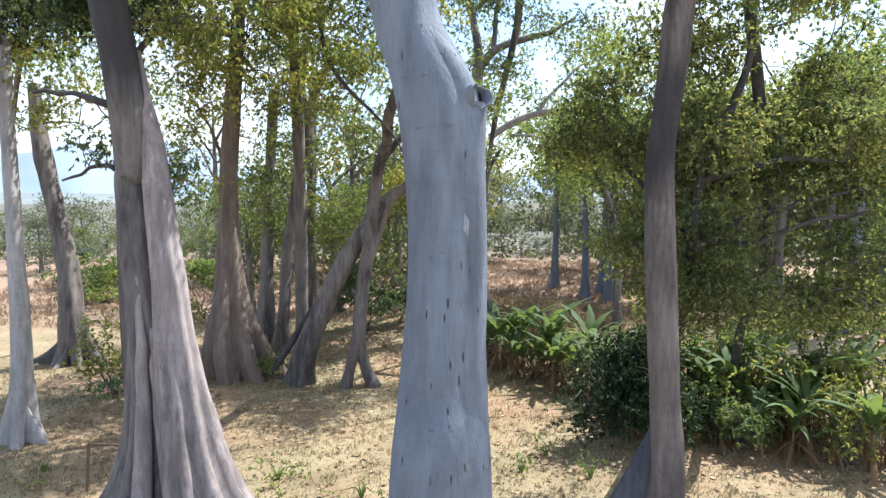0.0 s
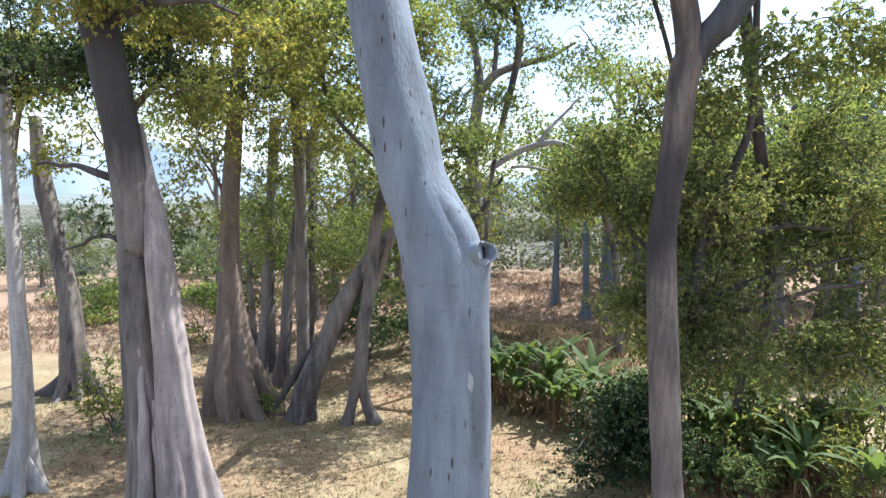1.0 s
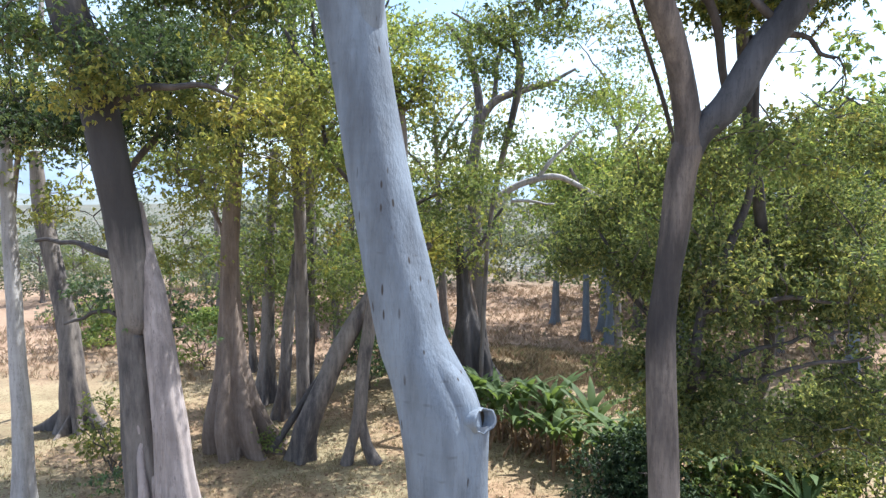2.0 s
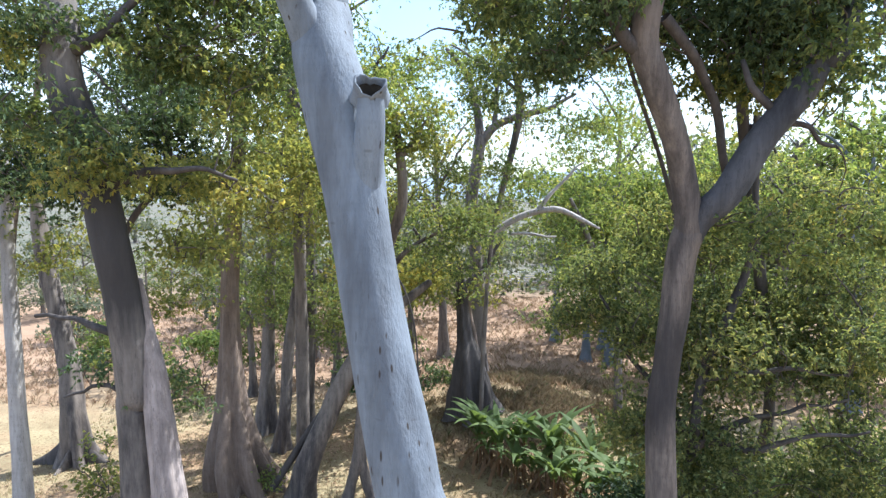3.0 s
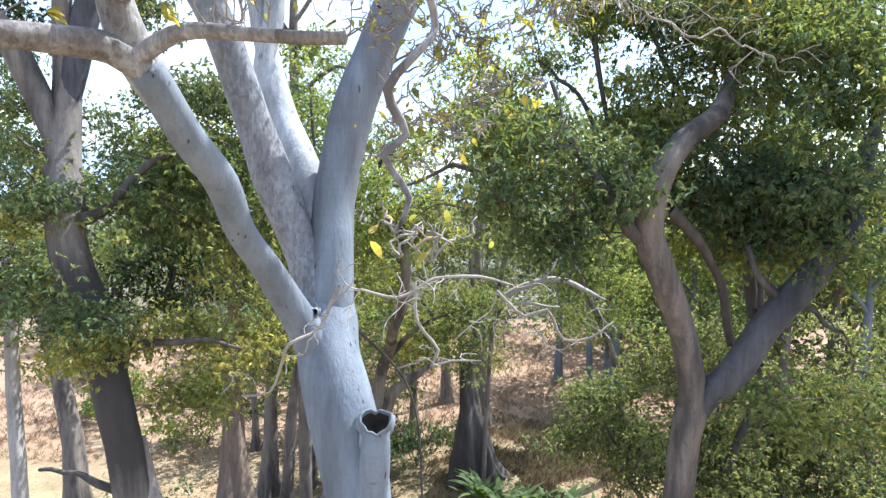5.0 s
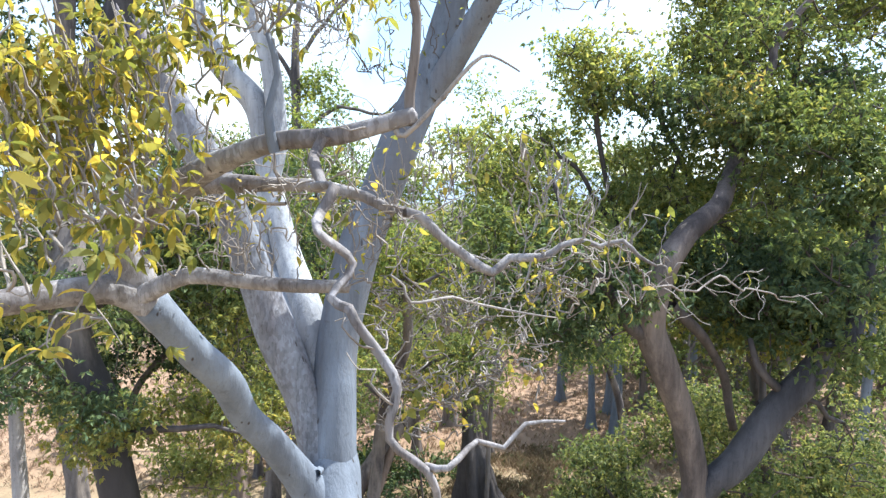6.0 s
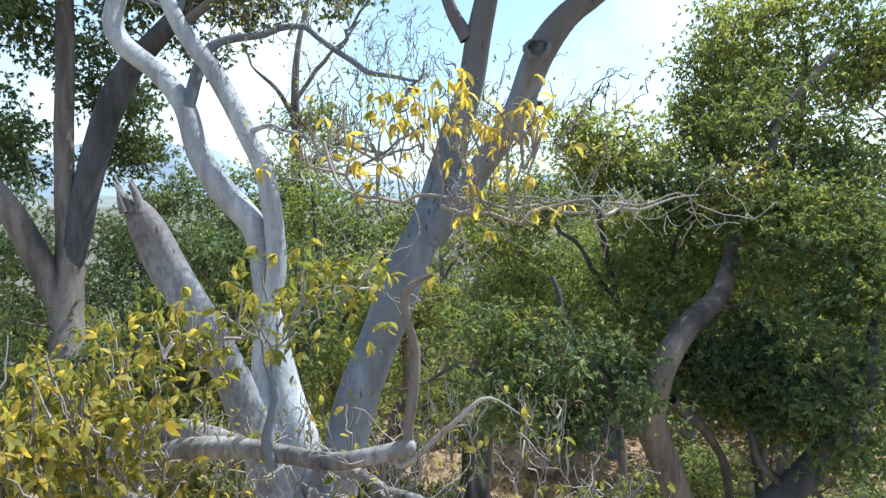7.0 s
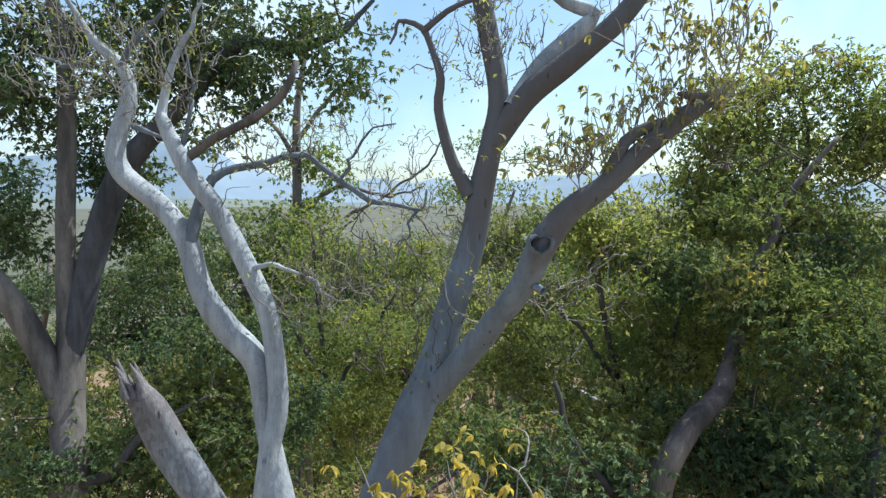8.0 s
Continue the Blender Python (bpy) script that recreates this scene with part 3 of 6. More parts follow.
near.limb([(-0.02, 5.2, 0.0, 0.46), (-0.02, 5.15, 1.2, 0.44)] + [(0.03, 4.92, 3.72, 0.397), (0.04, 4.99, 4.57, 0.338), (0.07, 5.04, 5.28, 0.319), (0.08, 5.10, 5.99, 0.321), (0.05, 5.14, 6.50, 0.326), (0.03, 5.17, 6.83, 0.345), (-0.02, 5.19, 7.09, 0.336), (-0.14, 5.21, 7.40, 0.293), (-0.24, 5.25, 7.64, 0.280), (-0.34, 5.29, 8.13, 0.275), (-0.53, 5.40, 9.08, 0.253)] + [(-0.65, 5.51, 9.81, 0.251), (-0.77, 5.65, 10.47, 0.285), (-0.91, 5.75, 11.02, 0.302), (-1.02, 5.83, 11.43, 0.280), (-1.03, 5.98, 11.74, 0.250), (-1.06, 6.06, 12.00, 0.19), (-1.07, 6.14, 12.18, 0.11), (-1.07, 6.18, 12.30, 0.04)],
          BARK_PALE, "trunk", grow=False, sides=48, step=0.07, lump=0.022, flare=(1.1, 1.1, 5, 1.6, 0.4))
near.limb([(0.28, 5.03, 6.98, 0.129), (0.24, 5.0, 6.45, 0.161), (0.26, 4.98, 5.9, 0.153), (0.26, 4.95, 5.25, 0.139), (0.29, 4.9, 4.5, 0.13), (0.32, 4.85, 3.66, 0.14)], BARK_PALE, "trunk_fold", grow=False, sides=16, step=0.1, lump=0.02, kink=0.0)
near.limb([(-0.24, 5.22, 7.91, 0.141), (-0.17, 5.18, 7.67, 0.154), (-0.09, 5.12, 7.47, 0.167), (0.11, 5.06, 7.18, 0.166), (0.2, 5.02, 6.95, 0.147), (0.22, 5.0, 6.54, 0.115)], BARK_PALE, "trunk_fold", grow=False, sides=16, step=0.08, lump=0.02, kink=0.0)
near.stub((0.345, 4.93, 7.03), (0.70, -0.68, 0.2), 0.115, 0.2, BARK_PALE)
flake_at = np.array([0.215, 4.812, 5.98])
fv = [flake_at + np.array([0.055 * math.cos(k * 0.7) * (1 + 0.25 * math.sin(k * 2.3)), 0.004 + 0.018 * math.cos(k * 0.7), 0.10 * math.sin(k * 0.7) * (1 + 0.2 * math.cos(k * 3.1))]) for k in range(9)]
ff = [[9, k, (k + 1) % 9] for k in range(9)] + [[k, k + 10, (k + 1) % 9] for k in range(9)] + [[(k + 1) % 9, k + 10, (k + 1) % 9 + 10] for k in range(9)]
mesh_object("loose_bark", np.array(fv + [flake_at - np.array([0, 0.012, 0])] + [q + np.array([0, 0.05, 0]) for q in fv]), np.array(ff), BARK_WHITE, near.top, near.base, smooth=False)
near.limb([(-0.66, 5.52, 9.80, 0.120), (-0.60, 5.46, 10.34, 0.132), (-0.56, 5.39, 10.71, 0.122), (-0.55, 5.38, 10.93, 0.108)], BARK_PALE, "broken_branch", grow=False, sides=18, step=0.06, lump=0.02, tip=False, kink=0.0)
near.stub((-0.54, 5.30, 11.03), (0.12, -0.83, 0.5), 0.118, 0.2, BARK_PALE)
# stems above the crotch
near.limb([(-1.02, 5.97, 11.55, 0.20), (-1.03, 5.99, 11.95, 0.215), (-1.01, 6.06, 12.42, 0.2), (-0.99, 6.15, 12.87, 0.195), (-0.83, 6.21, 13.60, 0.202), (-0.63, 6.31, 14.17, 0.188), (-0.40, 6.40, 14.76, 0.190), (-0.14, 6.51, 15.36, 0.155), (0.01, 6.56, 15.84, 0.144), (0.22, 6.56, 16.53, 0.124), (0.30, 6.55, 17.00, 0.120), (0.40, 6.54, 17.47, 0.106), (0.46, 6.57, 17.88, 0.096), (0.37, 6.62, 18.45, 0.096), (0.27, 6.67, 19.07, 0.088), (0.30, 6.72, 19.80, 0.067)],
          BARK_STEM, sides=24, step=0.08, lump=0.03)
near.limb([(-0.11, 6.45, 15.16, 0.132), (0.28, 6.10, 15.73, 0.113), (0.57, 5.73, 16.22, 0.109), (0.71, 5.46, 16.60, 0.111), (0.90, 5.38, 16.86, 0.090), (1.12, 5.35, 17.02, 0.078), (1.37, 5.32, 17.26, 0.073), (1.63, 5.28, 17.49, 0.064), (1.84, 5.25, 17.64, 0.052)],
          BARK_STEM, sides=22, step=0.07, lump=0.05)
near.limb([(0.41, 6.53, 17.44, 0.104), (0.70, 6.47, 17.85, 0.112), (1.04, 6.44, 18.13, 0.106), (1.28, 6.40, 18.32, 0.095), (1.52, 6.37, 18.53, 0.089), (1.75, 6.35, 18.86, 0.074), (1.90, 6.39, 19.39, 0.054)], BARK_STEM, sides=18, step=0.08, lump=0.04)
near.limb([(0.57, 6.46, 17.76, 0.076), (0.87, 6.59, 18.19, 0.078), (1.20, 6.72, 18.50, 0.074), (1.36, 6.73, 18.66, 0.069), (1.09, 6.74, 18.77, 0.053), (0.88, 6.76, 18.95, 0.032)], BARK_WHITE, sides=14, step=0.08)
near.limb([(0.20, 6.52, 16.98, 0.073), (0.03, 6.52, 17.29, 0.057), (-0.09, 6.51, 17.75, 0.046), (-0.07, 6.48, 18.02, 0.041), (-0.24, 6.52, 18.48, 0.031), (-0.45, 6.52, 18.54, 0.020), (-0.53, 6.50, 18.33, 0.010)], BARK_STEM, sides=12, step=0.07)
near.limb([(-0.23, 6.52, 18.45, 0.036), (-0.01, 6.43, 18.60, 0.028), (0.38, 6.34, 18.71, 0.020)], BARK_STEM, sides=8)
near.limb([(1.14, 5.35, 17.07, 0.049), (1.27, 5.32, 17.35, 0.045), (1.45, 5.33, 17.46, 0.041), (1.63, 5.28, 17.50, 0.032)], BARK_STEM, sides=10)
near.limb([(1.84, 5.25, 17.63, 0.048), (1.71, 5.25, 17.66, 0.034), (1.61, 5.25, 17.68, 0.012)], BARK_SHADE, sides=10)
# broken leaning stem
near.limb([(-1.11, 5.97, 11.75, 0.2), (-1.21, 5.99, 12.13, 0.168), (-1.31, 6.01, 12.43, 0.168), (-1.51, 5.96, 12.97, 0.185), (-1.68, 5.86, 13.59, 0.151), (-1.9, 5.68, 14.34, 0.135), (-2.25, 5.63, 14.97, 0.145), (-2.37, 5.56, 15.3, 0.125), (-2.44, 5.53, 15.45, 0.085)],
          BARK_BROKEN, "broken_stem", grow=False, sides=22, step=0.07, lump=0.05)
for k in range(11):
    a = k * 0.72
    ring, rise = 0.085 - 0.03 * (k % 2), 0.07 + 0.17 * ((k * 5) % 7) / 6
    q = (-2.44 + ring * math.cos(a), 5.52 + ring * math.sin(a), 15.40)
    near.limb([(*q, 0.042), (q[0] - 0.03, q[1], q[2] + 0.05 + 0.45 * rise, 0.026), (q[0] - 0.05 - 0.02 * (k % 3), q[1], q[2] + 0.06 + rise, 0.003)], BARK_BROKEN, "splinter", grow=False, sides=5, step=0.04, kink=0.0)
near.stub([(0.67, 5.30, 16.61)][0], (-0.15, -1.0, 0.1), 0.075, 0.05, BARK_PALE)
near.stub([(0.72, 5.55, 16.24)][0], (0.5, -0.7, -0.2), 0.03, 0.06, BARK_PALE)
near.stub([(-1.10, 5.62, 11.85)][0], (0.0, -1.0, 0.1), 0.04, 0.05, BARK_PALE)
# twisting white stems
near.limb([(-1.12, 6.12, 12.25, 0.13), (-1.27, 6.33, 12.98, 0.149), (-1.63, 6.83, 13.66, 0.132), (-1.91, 7.15, 14.51, 0.114), (-2.02, 7.25, 15.16, 0.139), (-2.37, 7.29, 15.58, 0.148), (-2.64, 7.32, 16.00, 0.126), (-2.81, 7.41, 16.49, 0.118), (-3.11, 7.49, 16.86, 0.113), (-3.54, 7.52, 17.22, 0.107), (-3.61, 7.55, 17.53, 0.098), (-3.49, 7.64, 18.03, 0.080), (-3.59, 7.71, 18.39, 0.065), (-3.88, 7.73, 18.64, 0.047), (-4.12, 7.76, 19.01, 0.028), (-4.25, 7.80, 19.51, 0.012)],
          BARK_WHITE, sides=20, step=0.08, lump=0.04)
near.limb([(-1.14, 6.1, 12.2, 0.12), (-1.35, 6.32, 12.9, 0.133), (-1.85, 6.85, 13.50, 0.128), (-1.86, 7.03, 14.25, 0.115), (-1.78, 7.13, 14.82, 0.110), (-1.87, 7.19, 15.65, 0.104), (-2.09, 7.24, 16.18, 0.101), (-2.42, 7.29, 16.81, 0.098), (-2.75, 7.32, 17.25, 0.086), (-3.01, 7.41, 17.74, 0.072), (-3.06, 7.47, 17.86, 0.054), (-2.97, 7.50, 18.29, 0.039), (-2.73, 7.54, 18.77, 0.024), (-2.58, 7.59, 19.31, 0.012)],
          BARK_WHITE, sides=20, step=0.08, lump=0.04)
near.limb([(-2.76, 7.36, 16.48, 0.072), (-2.64, 7.50, 17.02, 0.067), (-2.47, 7.62, 17.24, 0.050), (-2.03, 7.73, 17.34, 0.041), (-1.59, 7.74, 17.43, 0.035), (-1.21, 7.71, 17.15, 0.035), (-0.87, 7.70, 16.92, 0.032), (-0.30, 7.69, 16.82, 0.016), (-0.24, 7.71, 17.05, 0.009)], BARK_PALE, sides=10)
near.limb([(-2.84, 7.38, 17.31, 0.054), (-2.45, 7.35, 17.58, 0.053), (-2.09, 7.36, 17.76, 0.050), (-1.74, 7.38, 18.03, 0.044), (-1.59, 7.41, 18.38, 0.030)], BARK_GREY, sides=10)
near.limb([(-3.63, 7.71, 18.33, 0.043), (-3.33, 7.64, 18.74, 0.031), (-2.97, 7.56, 19.01, 0.018)], BARK_PALE, sides=8)
near.limb([(-3.44, 7.61, 17.73, 0.037), (-3.20, 7.55, 17.64, 0.021), (-2.96, 7.55, 17.57, 0.012)], BARK_PALE, sides=7)
near.limb([(-3.81, 7.73, 18.58, 0.034), (-4.25, 7.71, 18.39, 0.025), (-4.56, 7.72, 18.52, 0.016)], BARK_PALE, sides=7)
near.limb([(-2.89, 7.39, 17.44, 0.030), (-2.69, 7.38, 17.97, 0.021), (-2.75, 7.42, 18.44, 0.012)], BARK_PALE, sides=7)
near.limb([(-0.33, 7.69, 16.82, 0.019), (-0.43, 7.67, 16.64, 0.016), (-0.65, 7.65, 16.33, 0.009)], BARK_PALE, sides=6)
near.limb([(-1.21, 7.72, 17.16, 0.022), (-0.96, 7.75, 17.59, 0.016), (-0.58, 7.76, 17.78, 0.009)], BARK_PALE, sides=6)
near.limb([(-2.14, 7.24, 16.18, 0.036), (-1.83, 7.14, 16.27, 0.026), (-1.45, 7.03, 16.15, 0.020), (-1.11, 7.01, 15.90, 0.011)], BARK_WHITE, sides=7)
# limb that reaches towards the open side, and its boughs
near.limb([(-0.86, 5.91, 10.83, 0.153), (-1.00, 5.84, 11.26, 0.200), (-1.22, 5.63, 11.79, 0.143), (-1.38, 5.32, 12.24, 0.116), (-1.50, 5.04, 12.56, 0.104), (-1.53, 4.75, 12.91, 0.113), (-1.64, 4.47, 13.20, 0.108), (-1.73, 4.15, 13.55, 0.105)],
          BARK_PALE, sides=22, step=0.07, lump=0.03)
near.limb([(-1.71, 4.29, 13.42, 0.103), (-1.80, 4.16, 13.65, 0.109), (-1.86, 4.08, 13.92, 0.096), (-1.81, 4.04, 14.08, 0.085), (-1.52, 4.00, 14.23, 0.071), (-1.15, 3.85, 14.24, 0.050), (-0.87, 3.70, 14.23, 0.034), (-0.63, 3.65, 14.22, 0.031), (-0.40, 3.60, 14.17, 0.027), (-0.13, 3.54, 14.08, 0.024), (0.06, 3.53, 13.91, 0.023), (0.22, 3.52, 13.81, 0.023), (0.46, 3.52, 13.88, 0.020), (0.65, 3.53, 13.96, 0.015), (0.84, 3.53, 13.96, 0.011), (1.00, 3.52, 13.84, 0.007)],
          BARK_OLD, sides=14, step=0.06, lump=0.05)
near.limb([(-1.73, 4.15, 13.53, 0.082), (-1.87, 4.06, 13.64, 0.086), (-2.05, 3.91, 13.65, 0.080), (-2.27, 3.70, 13.63, 0.072), (-2.57, 3.55, 13.59, 0.060), (-3.09, 3.41, 13.66, 0.042)], BARK_OLD, sides=16, step=0.07, lump=0.04)
near.limb([(-1.75, 4.10, 13.61, 0.062), (-1.45, 4.03, 13.73, 0.051), (-1.05, 3.97, 13.70, 0.042), (-0.77, 3.96, 13.68, 0.040), (-0.54, 3.96, 13.68, 0.039)], BARK_OLD, "dead_bough", sides=12, step=0.06, lump=0.06)
near.limb([(-1.81, 4.02, 13.95, 0.079), (-1.43, 3.79, 14.18, 0.073), (-1.23, 3.64, 14.28, 0.064), (-0.94, 3.45, 14.37, 0.049), (-0.71, 3.30, 14.41, 0.042), (-0.45, 3.20, 14.42, 0.037), (-0.13, 3.16, 14.50, 0.032)], BARK_OLD, "dead_bough", sides=14, step=0.06, lump=0.06)
near.limb([(-0.50, 3.15, 14.42, 0.021), (-0.45, 2.84, 14.20, 0.017), (-0.40, 2.58, 14.12, 0.015), (-0.29, 2.41, 13.83, 0.014), (-0.14, 2.31, 13.62, 0.013), (-0.06, 2.27, 13.40, 0.011), (-0.06, 2.27, 13.22, 0.010), (-0.16, 2.26, 13.10, 0.013), (-0.17, 2.26, 12.92, 0.010), (-0.10, 2.28, 12.80, 0.008), (-0.14, 2.27, 12.70, 0.005)], BARK_OLD, sides=10, step=0.04, lump=0.16, kink=2.2)
near.limb([(-0.06, 2.30, 13.40, 0.010), (0.09, 2.38, 13.44, 0.008), (0.24, 2.44, 13.47, 0.007), (0.37, 2.49, 13.46, 0.004)], BARK_OLD, sides=8, step=0.05, lump=0.08)
near.limb([(-0.15, 3.17, 14.46, 0.025), (-0.13, 3.15, 14.72, 0.023), (-0.12, 3.15, 14.9, 0.02), (-0.15, 3.12, 15.02, 0.019), (-0.16, 3.1, 15.13, 0.018), (-0.12, 3.1, 15.18, 0.013), (-0.05, 3.1, 15.21, 0.007)], BARK_GREY, sides=9, step=0.05, lump=0.08, kink=0.4)
near.limb([(-0.74, 3.27, 14.36, 0.024), (-0.71, 3.24, 14.68, 0.017), (-0.74, 3.20, 14.84, 0.010)], BARK_PALE, sides=8, step=0.06, lump=0.07)
near.limb([(-0.21, 3.17, 14.44, 0.013), (-0.02, 3.13, 14.56, 0.010), (0.14, 3.09, 14.72, 0.008), (0.29, 3.09, 14.66, 0.004)], TWIG, sides=8, step=0.06, lump=0.07)
near.limb([(-0.02, 3.07, 15.48, 0.009), (0.17, 3.06, 15.45, 0.007), (0.43, 3.12, 15.48, 0.007), (0.69, 3.17, 15.47, 0.007), (1.00, 3.17, 15.52, 0.003)], TWIG, sides=6, step=0.05)
# dead side branches and their twigs
for k, (line, count, reach) in enumerate([
    ([(-0.31, 2.8, 12.46, 0.01), (-0.17, 2.8, 12.43, 0.012), (-0.06, 2.8, 12.49, 0.011), (0.13, 2.8, 12.51, 0.01), (0.25, 2.8, 12.48, 0.005)], 8, 0.22),
    ([(0.2, 2.85, 12.45, 0.01), (0.31, 2.85, 12.35, 0.01), (0.46, 2.85, 12.26, 0.009), (0.57, 2.85, 12.27, 0.008), (0.65, 2.85, 12.33, 0.004)], 7, 0.25),
    ([(-0.11, 2.8, 12.49, 0.011), (-0.1, 2.8, 12.34, 0.01), (-0.05, 2.8, 12.17, 0.009), (0.03, 2.8, 12.19, 0.007), (0.14, 2.8, 12.19, 0.004)], 7, 0.20),
    ([(-0.41, 2.9, 12.46, 0.01), (-0.49, 2.9, 12.29, 0.01), (-0.64, 2.9, 12.15, 0.009), (-0.8, 2.9, 12.02, 0.007)], 5, 0.20),
    ([(-0.21, 2.9, 13.87, 0.008), (-0.16, 2.9, 13.83, 0.01), (0.02, 2.95, 13.78, 0.009), (0.24, 3.0, 13.72, 0.008), (0.43, 3.0, 13.69, 0.004)], 5, 0.20),
    ([(0.97, 3.6, 13.76, 0.014), (1.22, 3.8, 13.68, 0.015), (1.58, 4.0, 13.7, 0.014), (1.82, 4.1, 13.63, 0.011), (2.07, 4.2, 13.55, 0.007)], 12, 0.30),
    ([(-0.5, 3.0, 15.62, 0.008), (-0.34, 3.05, 15.52, 0.011), (-0.17, 3.1, 15.49, 0.011), (0.0, 3.1, 15.51, 0.011), (0.11, 3.1, 15.46, 0.009), (0.21, 3.1, 15.44, 0.005)], 16, 0.28),
    ([(0.0, 3.1, 15.51, 0.01), (0.29, 3.15, 15.47, 0.01), (0.56, 3.2, 15.45, 0.009), (0.79, 3.2, 15.48, 0.008), (0.93, 3.2, 15.53, 0.006), (1.01, 3.2, 15.48, 0.003)], 16, 0.26),
]):
    near.limb([(x, y, z, r * (0.4 if k == 5 else 0.6)) for x, y, z, r in line], TWIG, "dead_branch", sides=7, step=0.04, lump=0.08)
    near.spray(line, count, reach, 0.0028, TWIG, 300 + k)
near.spray([(-0.87, 3.70, 14.23, 0.03), (-0.13, 3.54, 14.08, 0.02), (0.22, 3.52, 13.81, 0.02), (0.65, 3.53, 13.96, 0.02), (1.0, 3.52, 13.84, 0.01)], 26, 0.34, 0.005, TWIG, 321)
near.spray([(-1.43, 3.79, 14.18, 0.07), (-0.94, 3.45, 14.37, 0.05), (-0.45, 3.2, 14.42, 0.04), (-0.13, 3.16, 14.5, 0.03)], 18, 0.34, 0.005, TWIG, 322)
near.spray([(-0.15, 3.23, 15.0, 0.02), (0.17, 3.06, 15.45, 0.01), (0.69, 3.17, 15.47, 0.01)], 16, 0.26, 0.004, TWIG, 323)
near.crown([(-1.54, 3.05, 14.43, 0.256), (-1.56, 2.98, 14.78, 0.213), (-1.44, 3.14, 14.21, 0.197), (-1.63, 2.98, 13.56, 0.100), (-1.17, 2.50, 14.30, 0.163), (-1.19, 2.39, 14.10, 0.138), (-0.99, 2.54, 14.15, 0.141), (-1.23, 3.19, 14.72, 0.174), (-1.05, 3.16, 14.35, 0.162), (-1.50, 3.09, 14.68, 0.189), (-1.65, 3.18, 14.56, 0.255), (-1.35, 3.29, 14.62, 0.241), (-1.18, 3.31, 14.88, 0.181), (-0.83, 3.22, 15.05, 0.174), (-0.53, 3.23, 15.16, 0.139), (-1.07, 3.37, 14.39, 0.250)],
           YELLOW, 480, 11, 0.10, 0.062, TWIG, fine=True, bough=2, wild=0.06, hole=-0.9, reach=1.8, droop=0.9, thick=0.55, narrow=0.17, depth=0.9)
near.crown([(-0.44, 2.92, 15.73, 0.060), (-0.14, 2.98, 15.74, 0.092), (0.10, 2.98, 15.84, 0.112), (0.26, 3.08, 15.79, 0.085), (0.14, 3.16, 15.55, 0.156), (-0.12, 2.99, 15.73, 0.122), (0.11, 3.10, 15.86, 0.117), (0.28, 3.09, 15.77, 0.107), (-0.39, 2.88, 15.68, 0.058), (0.07, 3.20, 15.85, 0.145)],
           GOLD, 100, 7, 0.08, 0.05, TWIG, fine=True, bough=4, hole=-1, reach=1.2, droop=0.9, thick=0.5, narrow=0.17, name="yellow_crown")
near.crown([(-0.44, 3.85, 14.16, 0.445), (-0.16, 2.51, 13.77, 0.176), (-0.11, 2.33, 12.79, 0.125), (-1.19, 3.94, 14.06, 0.352), (0.33, 3.86, 14.31, 0.371), (0.69, 3.84, 14.04, 0.297), (-0.08, 3.76, 14.37, 0.287), (0.12, 3.70, 13.54, 0.316), (0.47, 3.71, 13.74, 0.287), (-0.08, 3.66, 13.11, 0.230), (-0.25, 3.60, 13.69, 0.306), (0.09, 3.67, 13.26, 0.287), (0.58, 3.61, 13.85, 0.222)],
           YELLOW, 700, 4, 0.07, 0.05, TWIG, fine=True, bough=5, hole=-9, reach=1.5, droop=0.8, thick=0.42, bare=0.75, wild=0.11, name="sparse_foliage")
near.crown([(1.73, 5.25, 17.70, 0.259), (2.16, 5.16, 17.87, 0.311), (2.55, 5.17, 17.95, 0.234), (1.16, 5.33, 17.39, 0.265), (0.77, 5.41, 17.24, 0.188), (1.33, 5.35, 17.63, 0.183), (1.64, 5.59, 18.18, 0.362), (2.06, 5.39, 18.20, 0.306)],
           DULL, 420, 7, 0.09, 0.058, TWIG, fine=True, bough=5, hole=-1, reach=1.8, droop=0.8, thick=0.5, name="upper_crown", narrow=0.17)
near.crown([(-3.09, 7.51, 18.41, 0.452), (-3.88, 7.59, 18.06, 0.459), (-4.31, 7.75, 18.89, 0.497), (-0.58, 7.72, 17.27, 0.347), (-0.33, 7.69, 16.90, 0.284), (-0.46, 6.43, 16.35, 0.675), (0.80, 6.23, 16.29, 0.601), (-1.50, 6.81, 16.13, 0.612), (-2.97, 7.53, 18.59, 0.723), (-4.06, 7.61, 18.37, 0.612), (0.55, 6.51, 18.42, 0.612), (1.51, 6.35, 18.95, 0.589), (-0.96, 7.75, 17.59, 0.630), (-0.46, 7.71, 17.08, 0.378), (-1.72, 7.76, 17.72, 0.630), (-0.07, 6.50, 18.32, 0.382), (0.19, 6.62, 18.45, 0.363), (-3.76, 7.64, 18.74, 0.459), (-3.22, 7.49, 18.05, 0.361)],
           OLIVE, 1250, 4, 0.13, 0.05, TWIG, hole=-9, reach=1.3, thick=0.5, bare=0.7, wild=0.07, name="bare_top")
